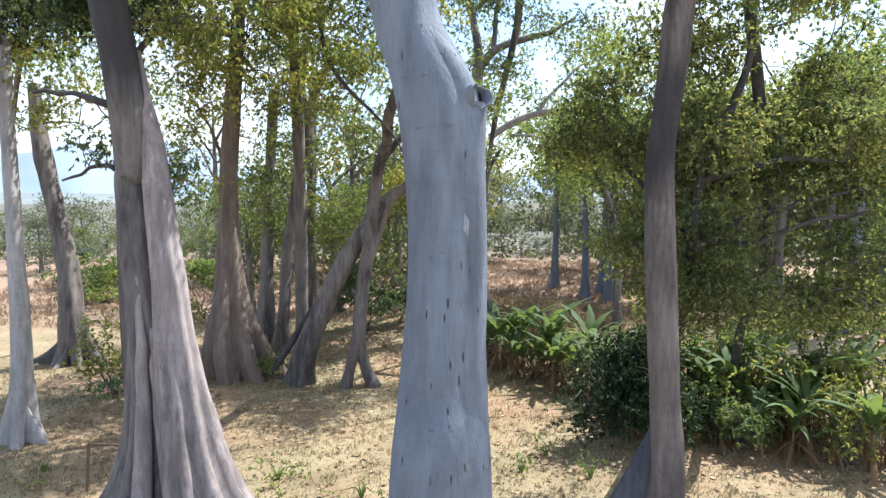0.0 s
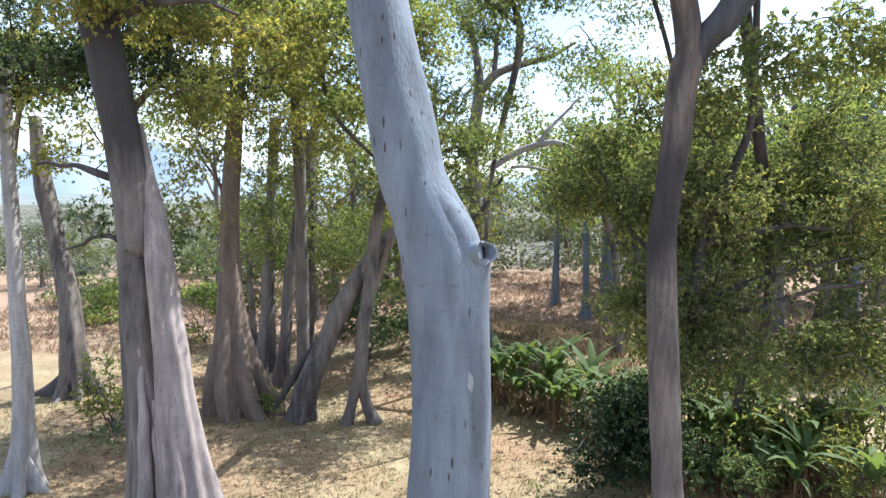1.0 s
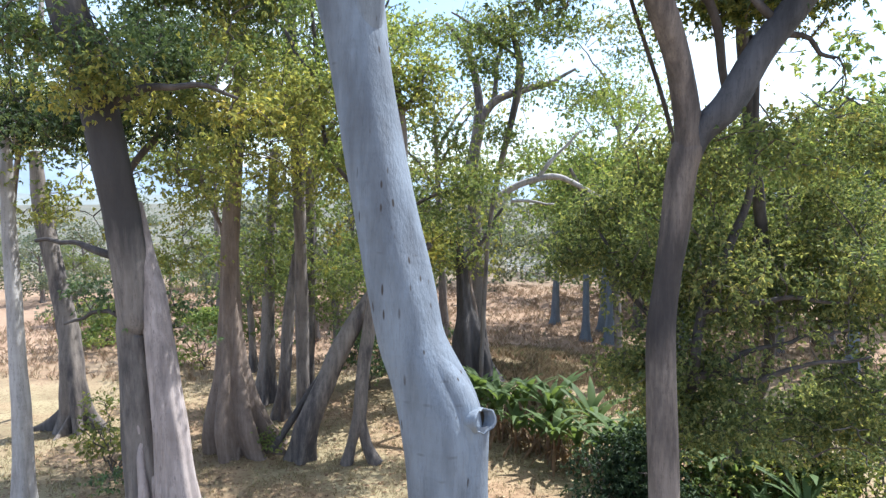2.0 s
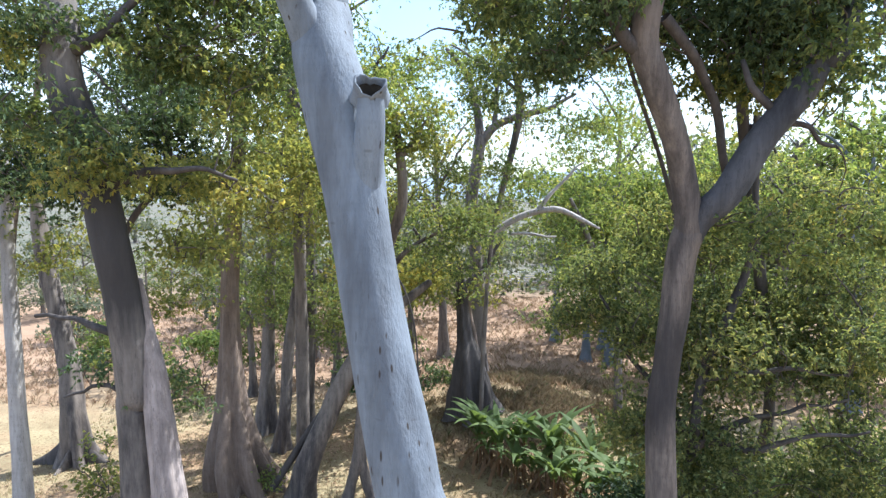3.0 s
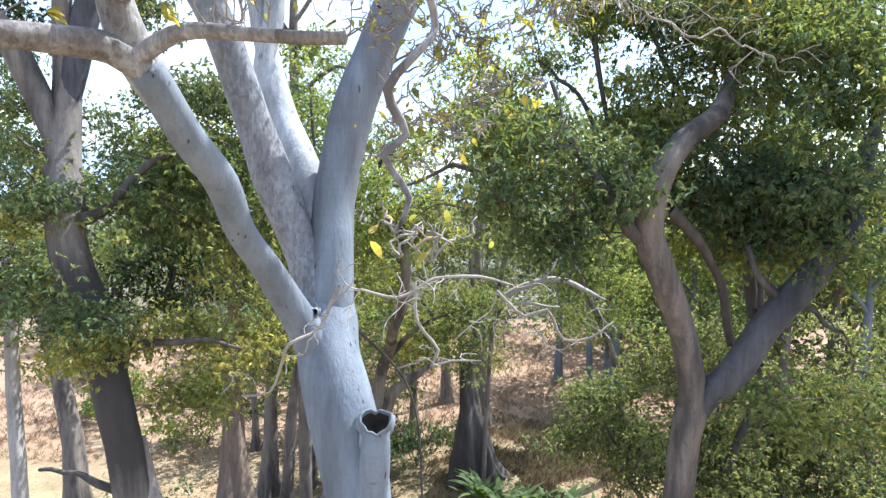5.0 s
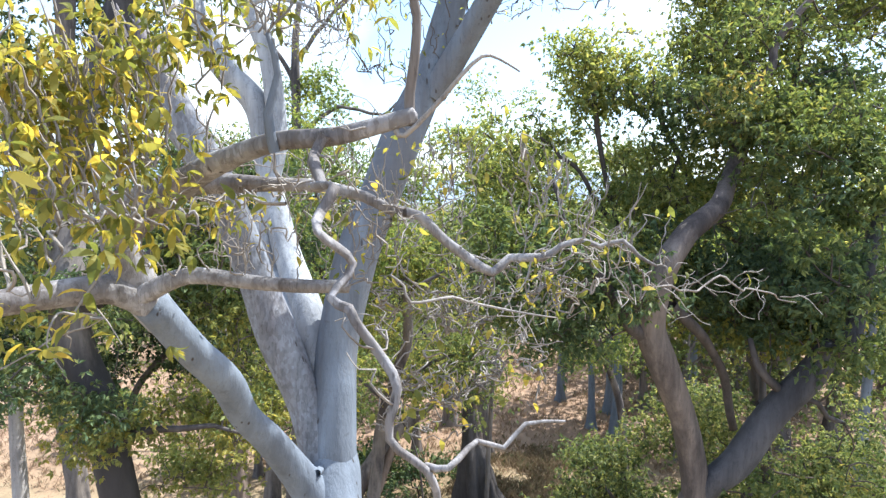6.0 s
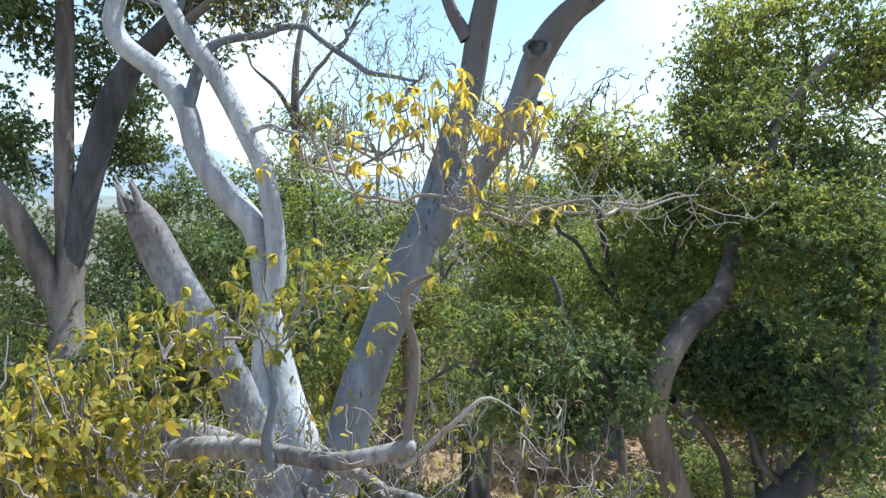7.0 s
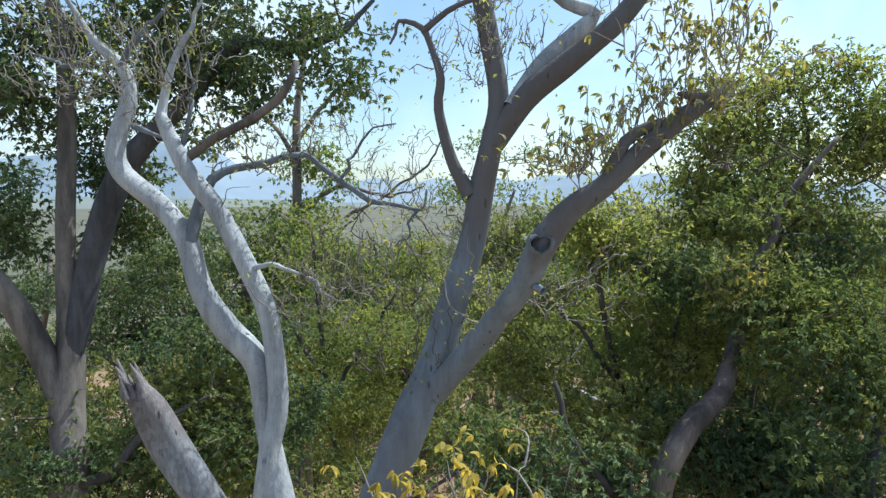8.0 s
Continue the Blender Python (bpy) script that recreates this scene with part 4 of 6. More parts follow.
near.crown([(-1.11, 6.83, 16.29, 0.556), (-0.48, 6.58, 15.65, 0.457), (0.56, 6.33, 16.37, 0.484), (1.33, 6.12, 16.26, 0.417), (-0.80, 6.65, 16.56, 0.537), (0.00, 6.39, 15.88, 0.389), (-2.21, 7.35, 17.55, 0.593), (-2.79, 7.48, 17.99, 0.512), (2.01, 5.21, 17.18, 0.299), (0.96, 5.72, 17.29, 0.289)],
           OLIVE, 420, 3, 0.12, 0.06, TWIG_DARK, hole=-9, reach=1.4, thick=0.55, bare=0.6, bough=4, wild=0.1, name="twiggy_top")

# ---- the fluted tree beside it ----
fluted = Tree("kapok_tree", (-5.1, 10.75, 0.0), "tall kapok with fluted buttress roots and dark-stained grey bark")
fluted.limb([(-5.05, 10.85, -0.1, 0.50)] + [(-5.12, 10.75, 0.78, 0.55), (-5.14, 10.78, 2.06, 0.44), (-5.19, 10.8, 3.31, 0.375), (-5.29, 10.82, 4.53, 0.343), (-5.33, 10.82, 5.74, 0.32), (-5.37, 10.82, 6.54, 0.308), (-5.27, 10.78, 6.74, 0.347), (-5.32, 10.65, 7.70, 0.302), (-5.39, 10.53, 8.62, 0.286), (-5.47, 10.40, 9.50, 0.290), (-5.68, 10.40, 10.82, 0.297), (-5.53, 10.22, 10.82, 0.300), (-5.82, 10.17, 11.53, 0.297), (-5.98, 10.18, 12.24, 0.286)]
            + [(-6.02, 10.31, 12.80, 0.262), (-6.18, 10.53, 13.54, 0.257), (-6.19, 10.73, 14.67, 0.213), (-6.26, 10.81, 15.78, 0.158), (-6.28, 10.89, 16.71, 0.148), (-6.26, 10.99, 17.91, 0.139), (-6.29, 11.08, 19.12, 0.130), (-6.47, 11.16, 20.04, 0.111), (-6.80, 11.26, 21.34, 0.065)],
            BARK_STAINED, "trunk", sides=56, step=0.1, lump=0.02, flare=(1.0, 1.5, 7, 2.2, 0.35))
fluted.limb([(-6.19, 10.62, 13.94, 0.138), (-6.08, 10.73, 14.76, 0.195), (-5.82, 10.84, 16.06, 0.204), (-5.30, 10.84, 17.35, 0.202), (-4.84, 10.78, 17.89, 0.173), (-4.02, 10.64, 18.62, 0.142), (-3.27, 10.60, 19.35, 0.123), (-2.37, 10.49, 19.28, 0.087), (-1.65, 10.41, 19.47, 0.052), (-1.13, 10.45, 19.98, 0.030)], BARK_SLATE_SHADE, sides=16, step=0.1, lump=0.05)
fluted.limb([(-6.16, 10.51, 13.22, 0.119), (-6.35, 10.52, 13.97, 0.192), (-6.60, 10.43, 14.74, 0.198), (-6.99, 10.30, 15.57, 0.176), (-7.63, 10.16, 16.38, 0.129), (-8.32, 10.14, 17.41, 0.077)], BARK_STAINED, sides=16, step=0.1, lump=0.04)
fluted.limb([(-5.20, 10.18, 10.36, 0.100), (-4.61, 9.99, 10.55, 0.062), (-3.90, 10.00, 10.59, 0.044), (-3.25, 10.18, 10.41, 0.027)], BARK_DARK, sides=8)
fluted.limb([(-5.87, 10.19, 12.42, 0.116), (-5.26, 10.06, 12.65, 0.079), (-4.60, 10.22, 13.38, 0.062), (-3.79, 10.46, 13.80, 0.036)], BARK_DARK, sides=8)
# right fin: its sunlit look comes from the lighter bark colour
fluted.limb([(-3.78, 10.3, 0.3, 0.55), (-4.13, 10.4, 0.95, 0.519), (-4.38, 10.45, 2.18, 0.407), (-4.56, 10.5, 3.38, 0.336), (-4.67, 10.54, 4.58, 0.285), (-4.77, 10.58, 5.46, 0.255), (-4.86, 10.62, 6.34, 0.225), (-4.95, 10.68, 7.12, 0.195), (-5.08, 10.72, 7.8, 0.146), (-5.13, 10.74, 8.28, 0.097), (-5.15, 10.72, 8.75, 0.039)], BARK_ROSE_LIT, "buttress", grow=False, sides=44, step=0.1, lump=0.03, flare=(1.5, 0.35, 9, 1.5, 0.3), tip=True)
fluted.stub((-4.87, 10.36, 5.05), (-0.1, -1.0, 0.05), 0.055, 0.12, BARK_ROSE_LIT)
fluted.limb([(-5.54, 10.66, 7.79, 0.078), (-6.33, 10.78, 8.05, 0.044), (-7.08, 10.88, 8.07, 0.030)], BARK_DARK, sides=7)
fluted.limb([(-5.70, 10.88, 6.74, 0.050), (-6.21, 10.98, 6.78, 0.035), (-6.77, 11.06, 6.55, 0.020)], BARK_DARK, sides=6)
fluted.crown([(-4.95, 9.52, 10.90, 0.506), (-4.34, 10.08, 11.61, 0.845), (-6.83, 10.55, 12.47, 0.880), (-3.64, 10.94, 12.35, 1.012), (-4.42, 10.62, 13.40, 1.251), (-3.45, 11.38, 10.31, 0.866), (-4.59, 11.62, 9.57, 0.785), (-4.79, 10.18, 10.36, 0.454), (-3.10, 11.66, 11.33, 0.778), (-3.56, 11.38, 10.49, 1.121), (-4.42, 11.28, 9.27, 0.459), (-4.66, 10.93, 11.15, 1.070), (-2.77, 12.41, 10.81, 0.778), (-5.32, 9.99, 10.71, 0.534)],
             OLIVE, 470, 60, 0.19, 0.091, TWIG_DARK, reach=3.2, droop=0.6)
fluted.crown([(-6.0, 12.0, 22.9, 1.6), (-3.5, 11.6, 23.0, 1.6), (-1.2, 11.5, 22.9, 1.5), (-8.5, 12.0, 22.7, 1.7), (-5.0, 13.0, 23.2, 1.7), (-2.2, 12.6, 23.4, 1.6)],
             DARK, 640, 46, 0.24, 0.10, TWIG_DARK, hole=-0.6, reach=5, name="top_crown")
fluted.crown([(-4.29, 11.0, 14.52, 0.52), (-3.54, 11.3, 14.42, 0.49), (-5.01, 10.9, 14.31, 0.42), (-3.54, 11.6, 13.44, 0.61), (-3.11, 11.8, 12.47, 0.57), (-4.01, 11.4, 12.21, 0.5), (-2.83, 11.6, 13.74, 0.46), (-4.67, 11.2, 13.63, 0.59), (-5.12, 11.0, 12.26, 0.39)], DARK, 330, 52, 0.18, 0.092, TWIG_DARK, hole=-0.5, reach=4, name="inner_crown")
fluted.crown([(-4.79, 11.51, 18.15, 0.584), (-6.02, 11.60, 18.07, 0.737), (-4.20, 10.92, 19.61, 0.863), (-6.08, 11.35, 19.92, 0.945), (-2.74, 10.64, 19.79, 0.748), (-1.67, 10.54, 19.84, 0.653), (-6.80, 11.04, 18.56, 0.834), (-7.65, 11.66, 16.29, 0.901), (-6.89, 11.15, 19.95, 0.834), (-5.21, 11.09, 19.21, 0.695), (-1.75, 10.49, 19.23, 0.566), (-3.27, 10.63, 19.70, 0.660), (-5.78, 12.36, 16.25, 0.639), (-2.28, 10.52, 19.58, 0.566), (-5.04, 9.55, 11.23, 0.464), (-6.48, 10.18, 13.07, 0.845), (-5.13, 9.58, 11.92, 0.548), (-6.41, 9.94, 11.32, 0.660), (-4.70, 10.01, 10.94, 0.756)],
             DARK, 1250, 56, 0.19, 0.091, TWIG_DARK, hole=-0.15, reach=3.2, droop=0.6, name="upper_crown")
fluted.crown([(-7.16, 11.48, 19.06, 0.723), (-6.43, 11.82, 18.27, 0.651), (-4.93, 11.08, 19.04, 0.695), (-7.30, 11.55, 17.45, 0.737), (-6.14, 11.94, 17.29, 0.561), (-3.74, 10.88, 19.07, 0.681), (-2.92, 10.83, 18.44, 0.454), (-2.04, 10.56, 18.81, 0.572), (-1.49, 10.43, 18.52, 0.348), (-7.54, 11.67, 16.47, 0.550), (-5.94, 12.28, 16.48, 0.423)],
             DARK, 900, 40, 0.16, 0.095, TWIG_DARK, hole=-0.35, reach=3.4, droop=0.6, name="high_crown")
fluted.crown([(-4.35, 10.49, 14.13, 0.681), (-5.15, 10.29, 14.16, 0.489), (-6.75, 10.61, 13.17, 0.510), (-3.69, 10.83, 13.39, 0.520), (-4.24, 10.96, 12.56, 0.530), (-7.08, 10.90, 14.24, 0.284), (-5.00, 10.60, 13.07, 0.417)],
             GREEN, 210, 46, 0.18, 0.1, TWIG_DARK, hole=-0.4, reach=3.2, droop=0.6, name="middle_crown")
fluted.crown([(-5.34, 10.13, 13.44, 0.748), (-7.00, 10.88, 11.58, 0.771), (-4.99, 10.04, 12.39, 0.660), (-4.06, 10.38, 12.89, 0.772)], GREEN, 220, 40, 0.17, 0.1, TWIG_DARK, reach=3, name="shade_crown")
fluted.crown([(-6.36, 11.05, 6.35, 0.459), (-6.00, 11.00, 6.95, 0.404), (-4.75, 11.54, 6.25, 0.426), (-4.84, 12.10, 6.91, 0.500), (-6.25, 10.95, 7.64, 0.300)], DARK, 102, 25, 0.15, 0.087, TWIG_DARK, hole=-0.15, reach=2.5, name="low_foliage")

# ---- the forked tree ----
forked = Tree("kapok_tree", (3.55, 9.75, 0.0), "forked kapok with pinkish bark, dark stains and a buttress")
forked.limb([(3.55, 9.75, -0.1, 0.26)] + [(3.71, 9.56, 1.57, 0.266), (3.69, 9.68, 3.04, 0.243), (3.59, 9.73, 4.88, 0.236), (3.53, 9.77, 6.69, 0.225), (3.59, 9.74, 7.57, 0.209), (3.68, 9.71, 8.44, 0.229), (3.75, 9.68, 9.25, 0.222), (3.82, 9.66, 9.6, 0.225), (3.86, 9.68, 9.85, 0.13), (3.87, 9.7, 9.97, 0.04)],
            BARK_PINK, "trunk", grow=False, sides=36, step=0.1, lump=0.03, flare=(0.6, 1.0, 3, 2.0, 0.0), tip=True)
forked.limb([(3.76, 9.67, 9.2, 0.19), (3.81, 9.64, 9.65, 0.205), (3.70, 9.58, 10.39, 0.205), (3.45, 9.44, 11.14, 0.200), (3.11, 9.30, 11.87, 0.212), (2.92, 9.23, 12.34, 0.202), (2.97, 9.16, 12.87, 0.183), (3.11, 9.19, 13.27, 0.179), (3.48, 9.43, 13.67, 0.163)],
            BARK_PINK, sides=20, step=0.1, lump=0.04)
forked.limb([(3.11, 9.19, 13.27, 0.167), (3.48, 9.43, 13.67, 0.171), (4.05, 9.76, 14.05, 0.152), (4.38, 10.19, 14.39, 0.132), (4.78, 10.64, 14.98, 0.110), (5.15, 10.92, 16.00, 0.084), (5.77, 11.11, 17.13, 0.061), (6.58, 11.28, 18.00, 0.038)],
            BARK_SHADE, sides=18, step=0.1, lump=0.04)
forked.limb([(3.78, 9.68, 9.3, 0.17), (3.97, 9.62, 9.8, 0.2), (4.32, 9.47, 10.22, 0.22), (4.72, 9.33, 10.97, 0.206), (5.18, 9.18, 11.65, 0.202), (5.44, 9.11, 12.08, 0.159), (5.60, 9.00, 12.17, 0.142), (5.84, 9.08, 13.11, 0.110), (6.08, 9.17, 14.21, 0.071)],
            BARK_SLATE_SHADE, sides=20, step=0.1, lump=0.04)
forked.limb([(2.88, 9.23, 12.22, 0.113), (2.64, 9.14, 12.36, 0.104), (2.42, 9.06, 12.70, 0.087), (2.15, 8.99, 13.06, 0.070), (1.77, 8.93, 13.48, 0.058), (1.31, 8.93, 13.52, 0.054), (0.53, 8.81, 13.17, 0.046), (0.15, 8.81, 13.27, 0.034), (-0.30, 8.70, 13.06, 0.023), (-0.68, 8.69, 12.99, 0.015)], BARK_DARK, sides=10)
forked.limb([(1.84, 8.93, 13.44, 0.054), (1.61, 8.96, 13.87, 0.046), (1.48, 9.11, 14.44, 0.031)], BARK_DARK, sides=8)
forked.limb([(4.81, 9.27, 11.44, 0.073), (4.53, 9.29, 11.73, 0.057), (4.45, 9.43, 12.14, 0.037)], BARK_DARK, sides=8)
forked.limb([(4.61, 9.44, 11.14, 0.075), (5.19, 9.45, 11.23, 0.050), (5.86, 9.42, 10.89, 0.029)], BARK_DARK, sides=8)
forked.limb([(3.19, 9.17, 12.68, 0.088), (3.71, 9.43, 12.23, 0.082), (4.22, 9.78, 11.57, 0.069), (4.63, 10.20, 10.49, 0.064)], BARK_DARK, sides=8)
forked.crown([(4.15, 10.12, 13.36, 1.056), (5.19, 9.57, 12.81, 0.876), (6.28, 9.52, 12.14, 0.626), (2.41, 9.20, 13.19, 0.677), (0.94, 8.88, 12.96, 0.654), (-0.06, 8.87, 12.80, 0.500), (-0.75, 8.89, 13.03, 0.423), (1.98, 9.82, 12.01, 0.474), (1.15, 8.95, 13.71, 0.577), (5.04, 10.19, 14.47, 1.056), (5.77, 9.59, 13.26, 0.959), (6.50, 10.79, 15.63, 1.158), (5.02, 10.53, 12.40, 0.880), (3.64, 10.77, 15.45, 0.788)],
             DARK, 1200, 66, 0.19, 0.092, TWIG_DARK, hole=-0.15, reach=3.0, droop=0.6)
forked.crown([(-0.70, 9.04, 13.59, 0.389), (-0.00, 8.96, 13.79, 0.462), (0.93, 9.06, 13.82, 0.506), (0.32, 9.38, 12.87, 0.449), (-0.69, 9.78, 12.86, 0.341), (1.50, 9.59, 12.99, 0.459), (2.17, 9.57, 12.74, 0.375)],
             GREEN, 170, 46, 0.17, 0.095, TWIG_DARK, hole=-0.5, reach=3.0, droop=0.6, name="side_crown")
forked.crown([(4.31, 9.28, 14.30, 0.518), (4.59, 8.99, 13.23, 0.662), (5.39, 8.76, 12.82, 0.722), (5.65, 9.28, 14.30, 0.797), (5.09, 9.76, 15.28, 0.709), (4.62, 10.19, 15.73, 0.566)], GREEN, 247, 63, 0.18, 0.095, TWIG_DARK, hole=-0.15, reach=3, name="front_crown")
forked.crown([(5.86, 9.32, 9.90, 0.834), (5.19, 9.30, 9.57, 0.417), (0.77, 8.88, 12.79, 0.462), (5.65, 10.90, 16.91, 1.112), (5.01, 10.78, 15.44, 0.927), (6.14, 10.40, 15.71, 0.979)], GREEN, 289, 60, 0.19, 0.091, TWIG_DARK, hole=-0.35, reach=3.0, name="light_crown")


# buttress shade is painted: dark bluish bark
forked.buttress(math.pi * 1.03, 2.4, 2.7, 0.34, BARK_SLATE_SHADE)
forked.buttress(-0.5, 1.3, 1.9, 0.3, BARK_SLATE_SHADE)
forked.buttress(1.4, 1.6, 1.9, 0.3, BARK_SLATE_SHADE)
fluted.buttress(-0.25, 2.2, 2.3, 0.32, BARK_ROSE_LIT)
fluted.buttress(3.4, 1.9, 2.1, 0.32, BARK_GREY)
fluted.buttress(-1.3, 1.9, 1.9, 0.3, BARK_GREY)
for a, k, top, w0 in ((-2.15, 0.95, 4.4, 0.11), (-1.45, 1.0, 5.6, 0.15), (-1.02, 1.15, 4.8, 0.10), (-0.42, 1.2, 5.2, 0.13), (2.95, 1.05, 4.2, 0.12)):
    ridge_line = []
    for z, rr, w in ((1.0, 0.16, 0.05), (0.9, 0.27, 0.25), (0.78, 0.36, 0.42), (0.6, 0.46, 0.66), (0.42, 0.60, 0.85), (0.26, 0.83, 1.05), (0.13, 1.15, 1.1), (0.04, 1.55, 1.0), (-0.02, 1.95, 0.8)):
        ridge_line.append((-5.05 - 0.045 * z * top + rr * k * math.cos(a), 10.85 + rr * k * math.sin(a), z * top, w * w0))
    fluted.limb(ridge_line, BARK_ROSE_LIT if -1.6 < a < 0 else BARK_STAINED, "root_ridge", grow=False, sides=12, step=0.12, lump=0.06, kink=0.5)
near.buttress(-0.2, 1.6, 3.0, 0.4, BARK_PALE)
near.buttress(2.9, 1.5, 2.4, 0.36, BARK_PALE)

# ---- the thicket behind the forked tree ----
thicket = Tree("broadleaf_tree", (6.2, 16.0, 0.0), "dense dark-green broadleaf tree with low sweeping boughs", "thicket trees")
thicket.limb([(6.2, 16.0, -0.1, 0.13), (6.15, 15.7, 2.0, 0.12), (5.7, 14.0, 3.6, 0.11)] + [(5.00, 11.97, 5.36, 0.100), (5.17, 12.07, 6.58, 0.095), (5.73, 12.18, 7.92, 0.083), (6.17, 12.28, 9.25, 0.067), (6.25, 12.48, 11.81, 0.067)], BARK_DARK, "trunk", sides=14, flare=(0.5, 0.8, 5, 1.5, 0))
thicket.limb([(5.03, 11.96, 5.25, 0.100), (5.63, 11.80, 5.70, 0.071), (6.51, 11.62, 6.03, 0.043), (7.67, 11.45, 6.35, 0.026)], BARK_DARK, sides=8)
thicket.limb([(5.17, 12.07, 6.58, 0.089), (5.86, 11.68, 6.79, 0.064), (6.55, 11.40, 6.98, 0.047), (7.40, 11.09, 6.93, 0.025)], BARK_DARK, sides=8)
thicket.limb([(5.00, 11.97, 5.36, 0.078), (4.65, 12.42, 5.91, 0.063), (3.96, 12.89, 6.85, 0.047), (3.42, 13.19, 8.06, 0.030)], BARK_DARK, sides=8)
thicket.limb([(5.00, 11.97, 5.34, 0.078), (5.90, 11.46, 5.35, 0.064), (6.87, 11.00, 5.86, 0.041), (7.58, 10.71, 6.03, 0.025)], BARK_DARK, sides=8)
thicket.crown([(4.02, 13.13, 7.34, 1.385), (6.06, 12.93, 8.61, 1.530), (7.40, 12.13, 7.36, 1.390), (5.98, 12.35, 6.37, 1.482), (7.81, 11.57, 5.39, 1.236), (4.26, 12.97, 5.29, 1.325), (6.84, 11.71, 4.61, 1.258), (3.68, 13.75, 8.76, 0.938), (8.13, 11.68, 6.79, 1.075), (5.57, 12.32, 4.76, 1.034)],
              MIXED, 1400, 64, 0.21, 0.09, TWIG_DARK, hole=-0.25, reach=3.0, droop=0.6)
thicket.crown([(5.80, 12.11, 7.16, 0.778), (7.35, 11.88, 6.73, 0.929), (8.20, 11.75, 7.71, 0.752), (6.69, 12.19, 8.16, 0.778), (5.37, 12.49, 8.06, 0.627)],
              MIXED, 260, 60, 0.2, 0.09, TWIG_DARK, hole=-0.4, reach=3.0, name="shade_crown")
thicket.crown([(5.54, 12.45, 3.80, 0.701), (7.30, 12.47, 4.04, 0.701), (8.69, 12.29, 4.30, 0.862), (7.85, 11.93, 4.81, 0.890), (6.25, 12.12, 7.04, 0.778), (7.45, 11.72, 7.05, 0.914)],
              MIXED, 300, 60, 0.19, 0.087, TWIG_DARK, hole=-0.2, reach=3.0, name="sunny_crown")

tall = Tree("broadleaf_tree", (8.2, 16.6, 0.0), "tall leafy green tree with a broad rounded crown", "thicket trees")
tall.limb([(8.2, 16.6, -0.1, 0.13), (8.0, 16.0, 2.5, 0.12), (7.6, 14.0, 5.5, 0.12)] + [(5.97, 12.52, 12.00, 0.122), (6.31, 12.66, 13.77, 0.111), (6.64, 12.80, 15.53, 0.100), (6.98, 12.93, 17.19, 0.067), (7.09, 13.03, 18.41, 0.033)], BARK_DARK, "trunk", sides=12)
tall.limb([(6.08, 12.59, 12.88, 0.100), (5.09, 12.69, 14.21, 0.078), (4.32, 12.80, 15.54, 0.050), (3.98, 12.87, 16.42, 0.028)], BARK_DARK, sides=8)
tall.limb([(6.31, 12.66, 13.77, 0.089), (7.52, 12.77, 15.09, 0.067), (8.52, 12.85, 16.08, 0.039)], BARK_DARK, sides=8)
tall.limb([(5.68, 12.76, 15.21, 0.089), (6.79, 12.86, 16.42, 0.067), (7.89, 12.87, 16.48, 0.039)], BARK_DARK, sides=8)
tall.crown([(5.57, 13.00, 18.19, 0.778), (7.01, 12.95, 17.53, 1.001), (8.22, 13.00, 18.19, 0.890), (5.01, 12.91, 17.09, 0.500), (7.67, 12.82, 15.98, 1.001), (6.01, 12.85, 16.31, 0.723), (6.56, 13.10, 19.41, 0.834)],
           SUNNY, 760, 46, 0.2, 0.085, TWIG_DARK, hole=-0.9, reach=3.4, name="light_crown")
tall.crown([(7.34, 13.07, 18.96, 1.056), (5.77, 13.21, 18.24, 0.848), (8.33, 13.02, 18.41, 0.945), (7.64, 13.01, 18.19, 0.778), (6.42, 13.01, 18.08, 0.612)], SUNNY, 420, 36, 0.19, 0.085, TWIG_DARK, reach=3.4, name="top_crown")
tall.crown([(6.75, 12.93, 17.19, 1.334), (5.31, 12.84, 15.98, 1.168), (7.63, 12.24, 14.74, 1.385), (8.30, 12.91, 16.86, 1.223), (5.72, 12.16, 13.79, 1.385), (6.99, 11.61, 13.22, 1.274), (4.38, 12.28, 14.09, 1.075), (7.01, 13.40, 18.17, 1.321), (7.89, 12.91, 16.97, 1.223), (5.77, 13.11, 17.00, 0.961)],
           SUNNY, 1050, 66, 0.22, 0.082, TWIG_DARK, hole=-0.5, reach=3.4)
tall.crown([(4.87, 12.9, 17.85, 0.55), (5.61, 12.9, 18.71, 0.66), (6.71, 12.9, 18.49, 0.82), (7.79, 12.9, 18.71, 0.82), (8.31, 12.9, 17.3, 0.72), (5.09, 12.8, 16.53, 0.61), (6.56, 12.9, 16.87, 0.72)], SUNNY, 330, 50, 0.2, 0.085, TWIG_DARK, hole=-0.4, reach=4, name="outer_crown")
tall.crown([(4.25, 11.05, 12.42, 1.070), (5.98, 10.84, 12.32, 1.145), (7.02, 10.87, 12.70, 0.955), (5.58, 11.94, 14.80, 0.830)], OLIVE, 340, 66, 0.21, 0.095, TWIG_DARK, hole=-0.15, reach=4, name="shaded_crown")

tall.crown([(4.09, 13.5, 9.19, 0.68), (5.57, 13.0, 9.77, 1.0), (6.55, 13.0, 8.85, 0.95), (7.58, 13.0, 9.78, 1.0), (8.58, 13.0, 8.74, 0.89), (9.05, 12.8, 7.31, 0.71), (7.44, 13.0, 7.68, 0.9), (5.95, 12.6, 7.41, 0.75), (3.75, 13.5, 7.86, 0.56)], MIXED, 760, 60, 0.21, 0.092, TWIG_DARK, hole=-0.3, reach=5, name="low_crown")

slim = Tree("broadleaf_tree", (5.15, 13.4, 0.0), "slender leafy tree with a light pointed top", "thicket trees")
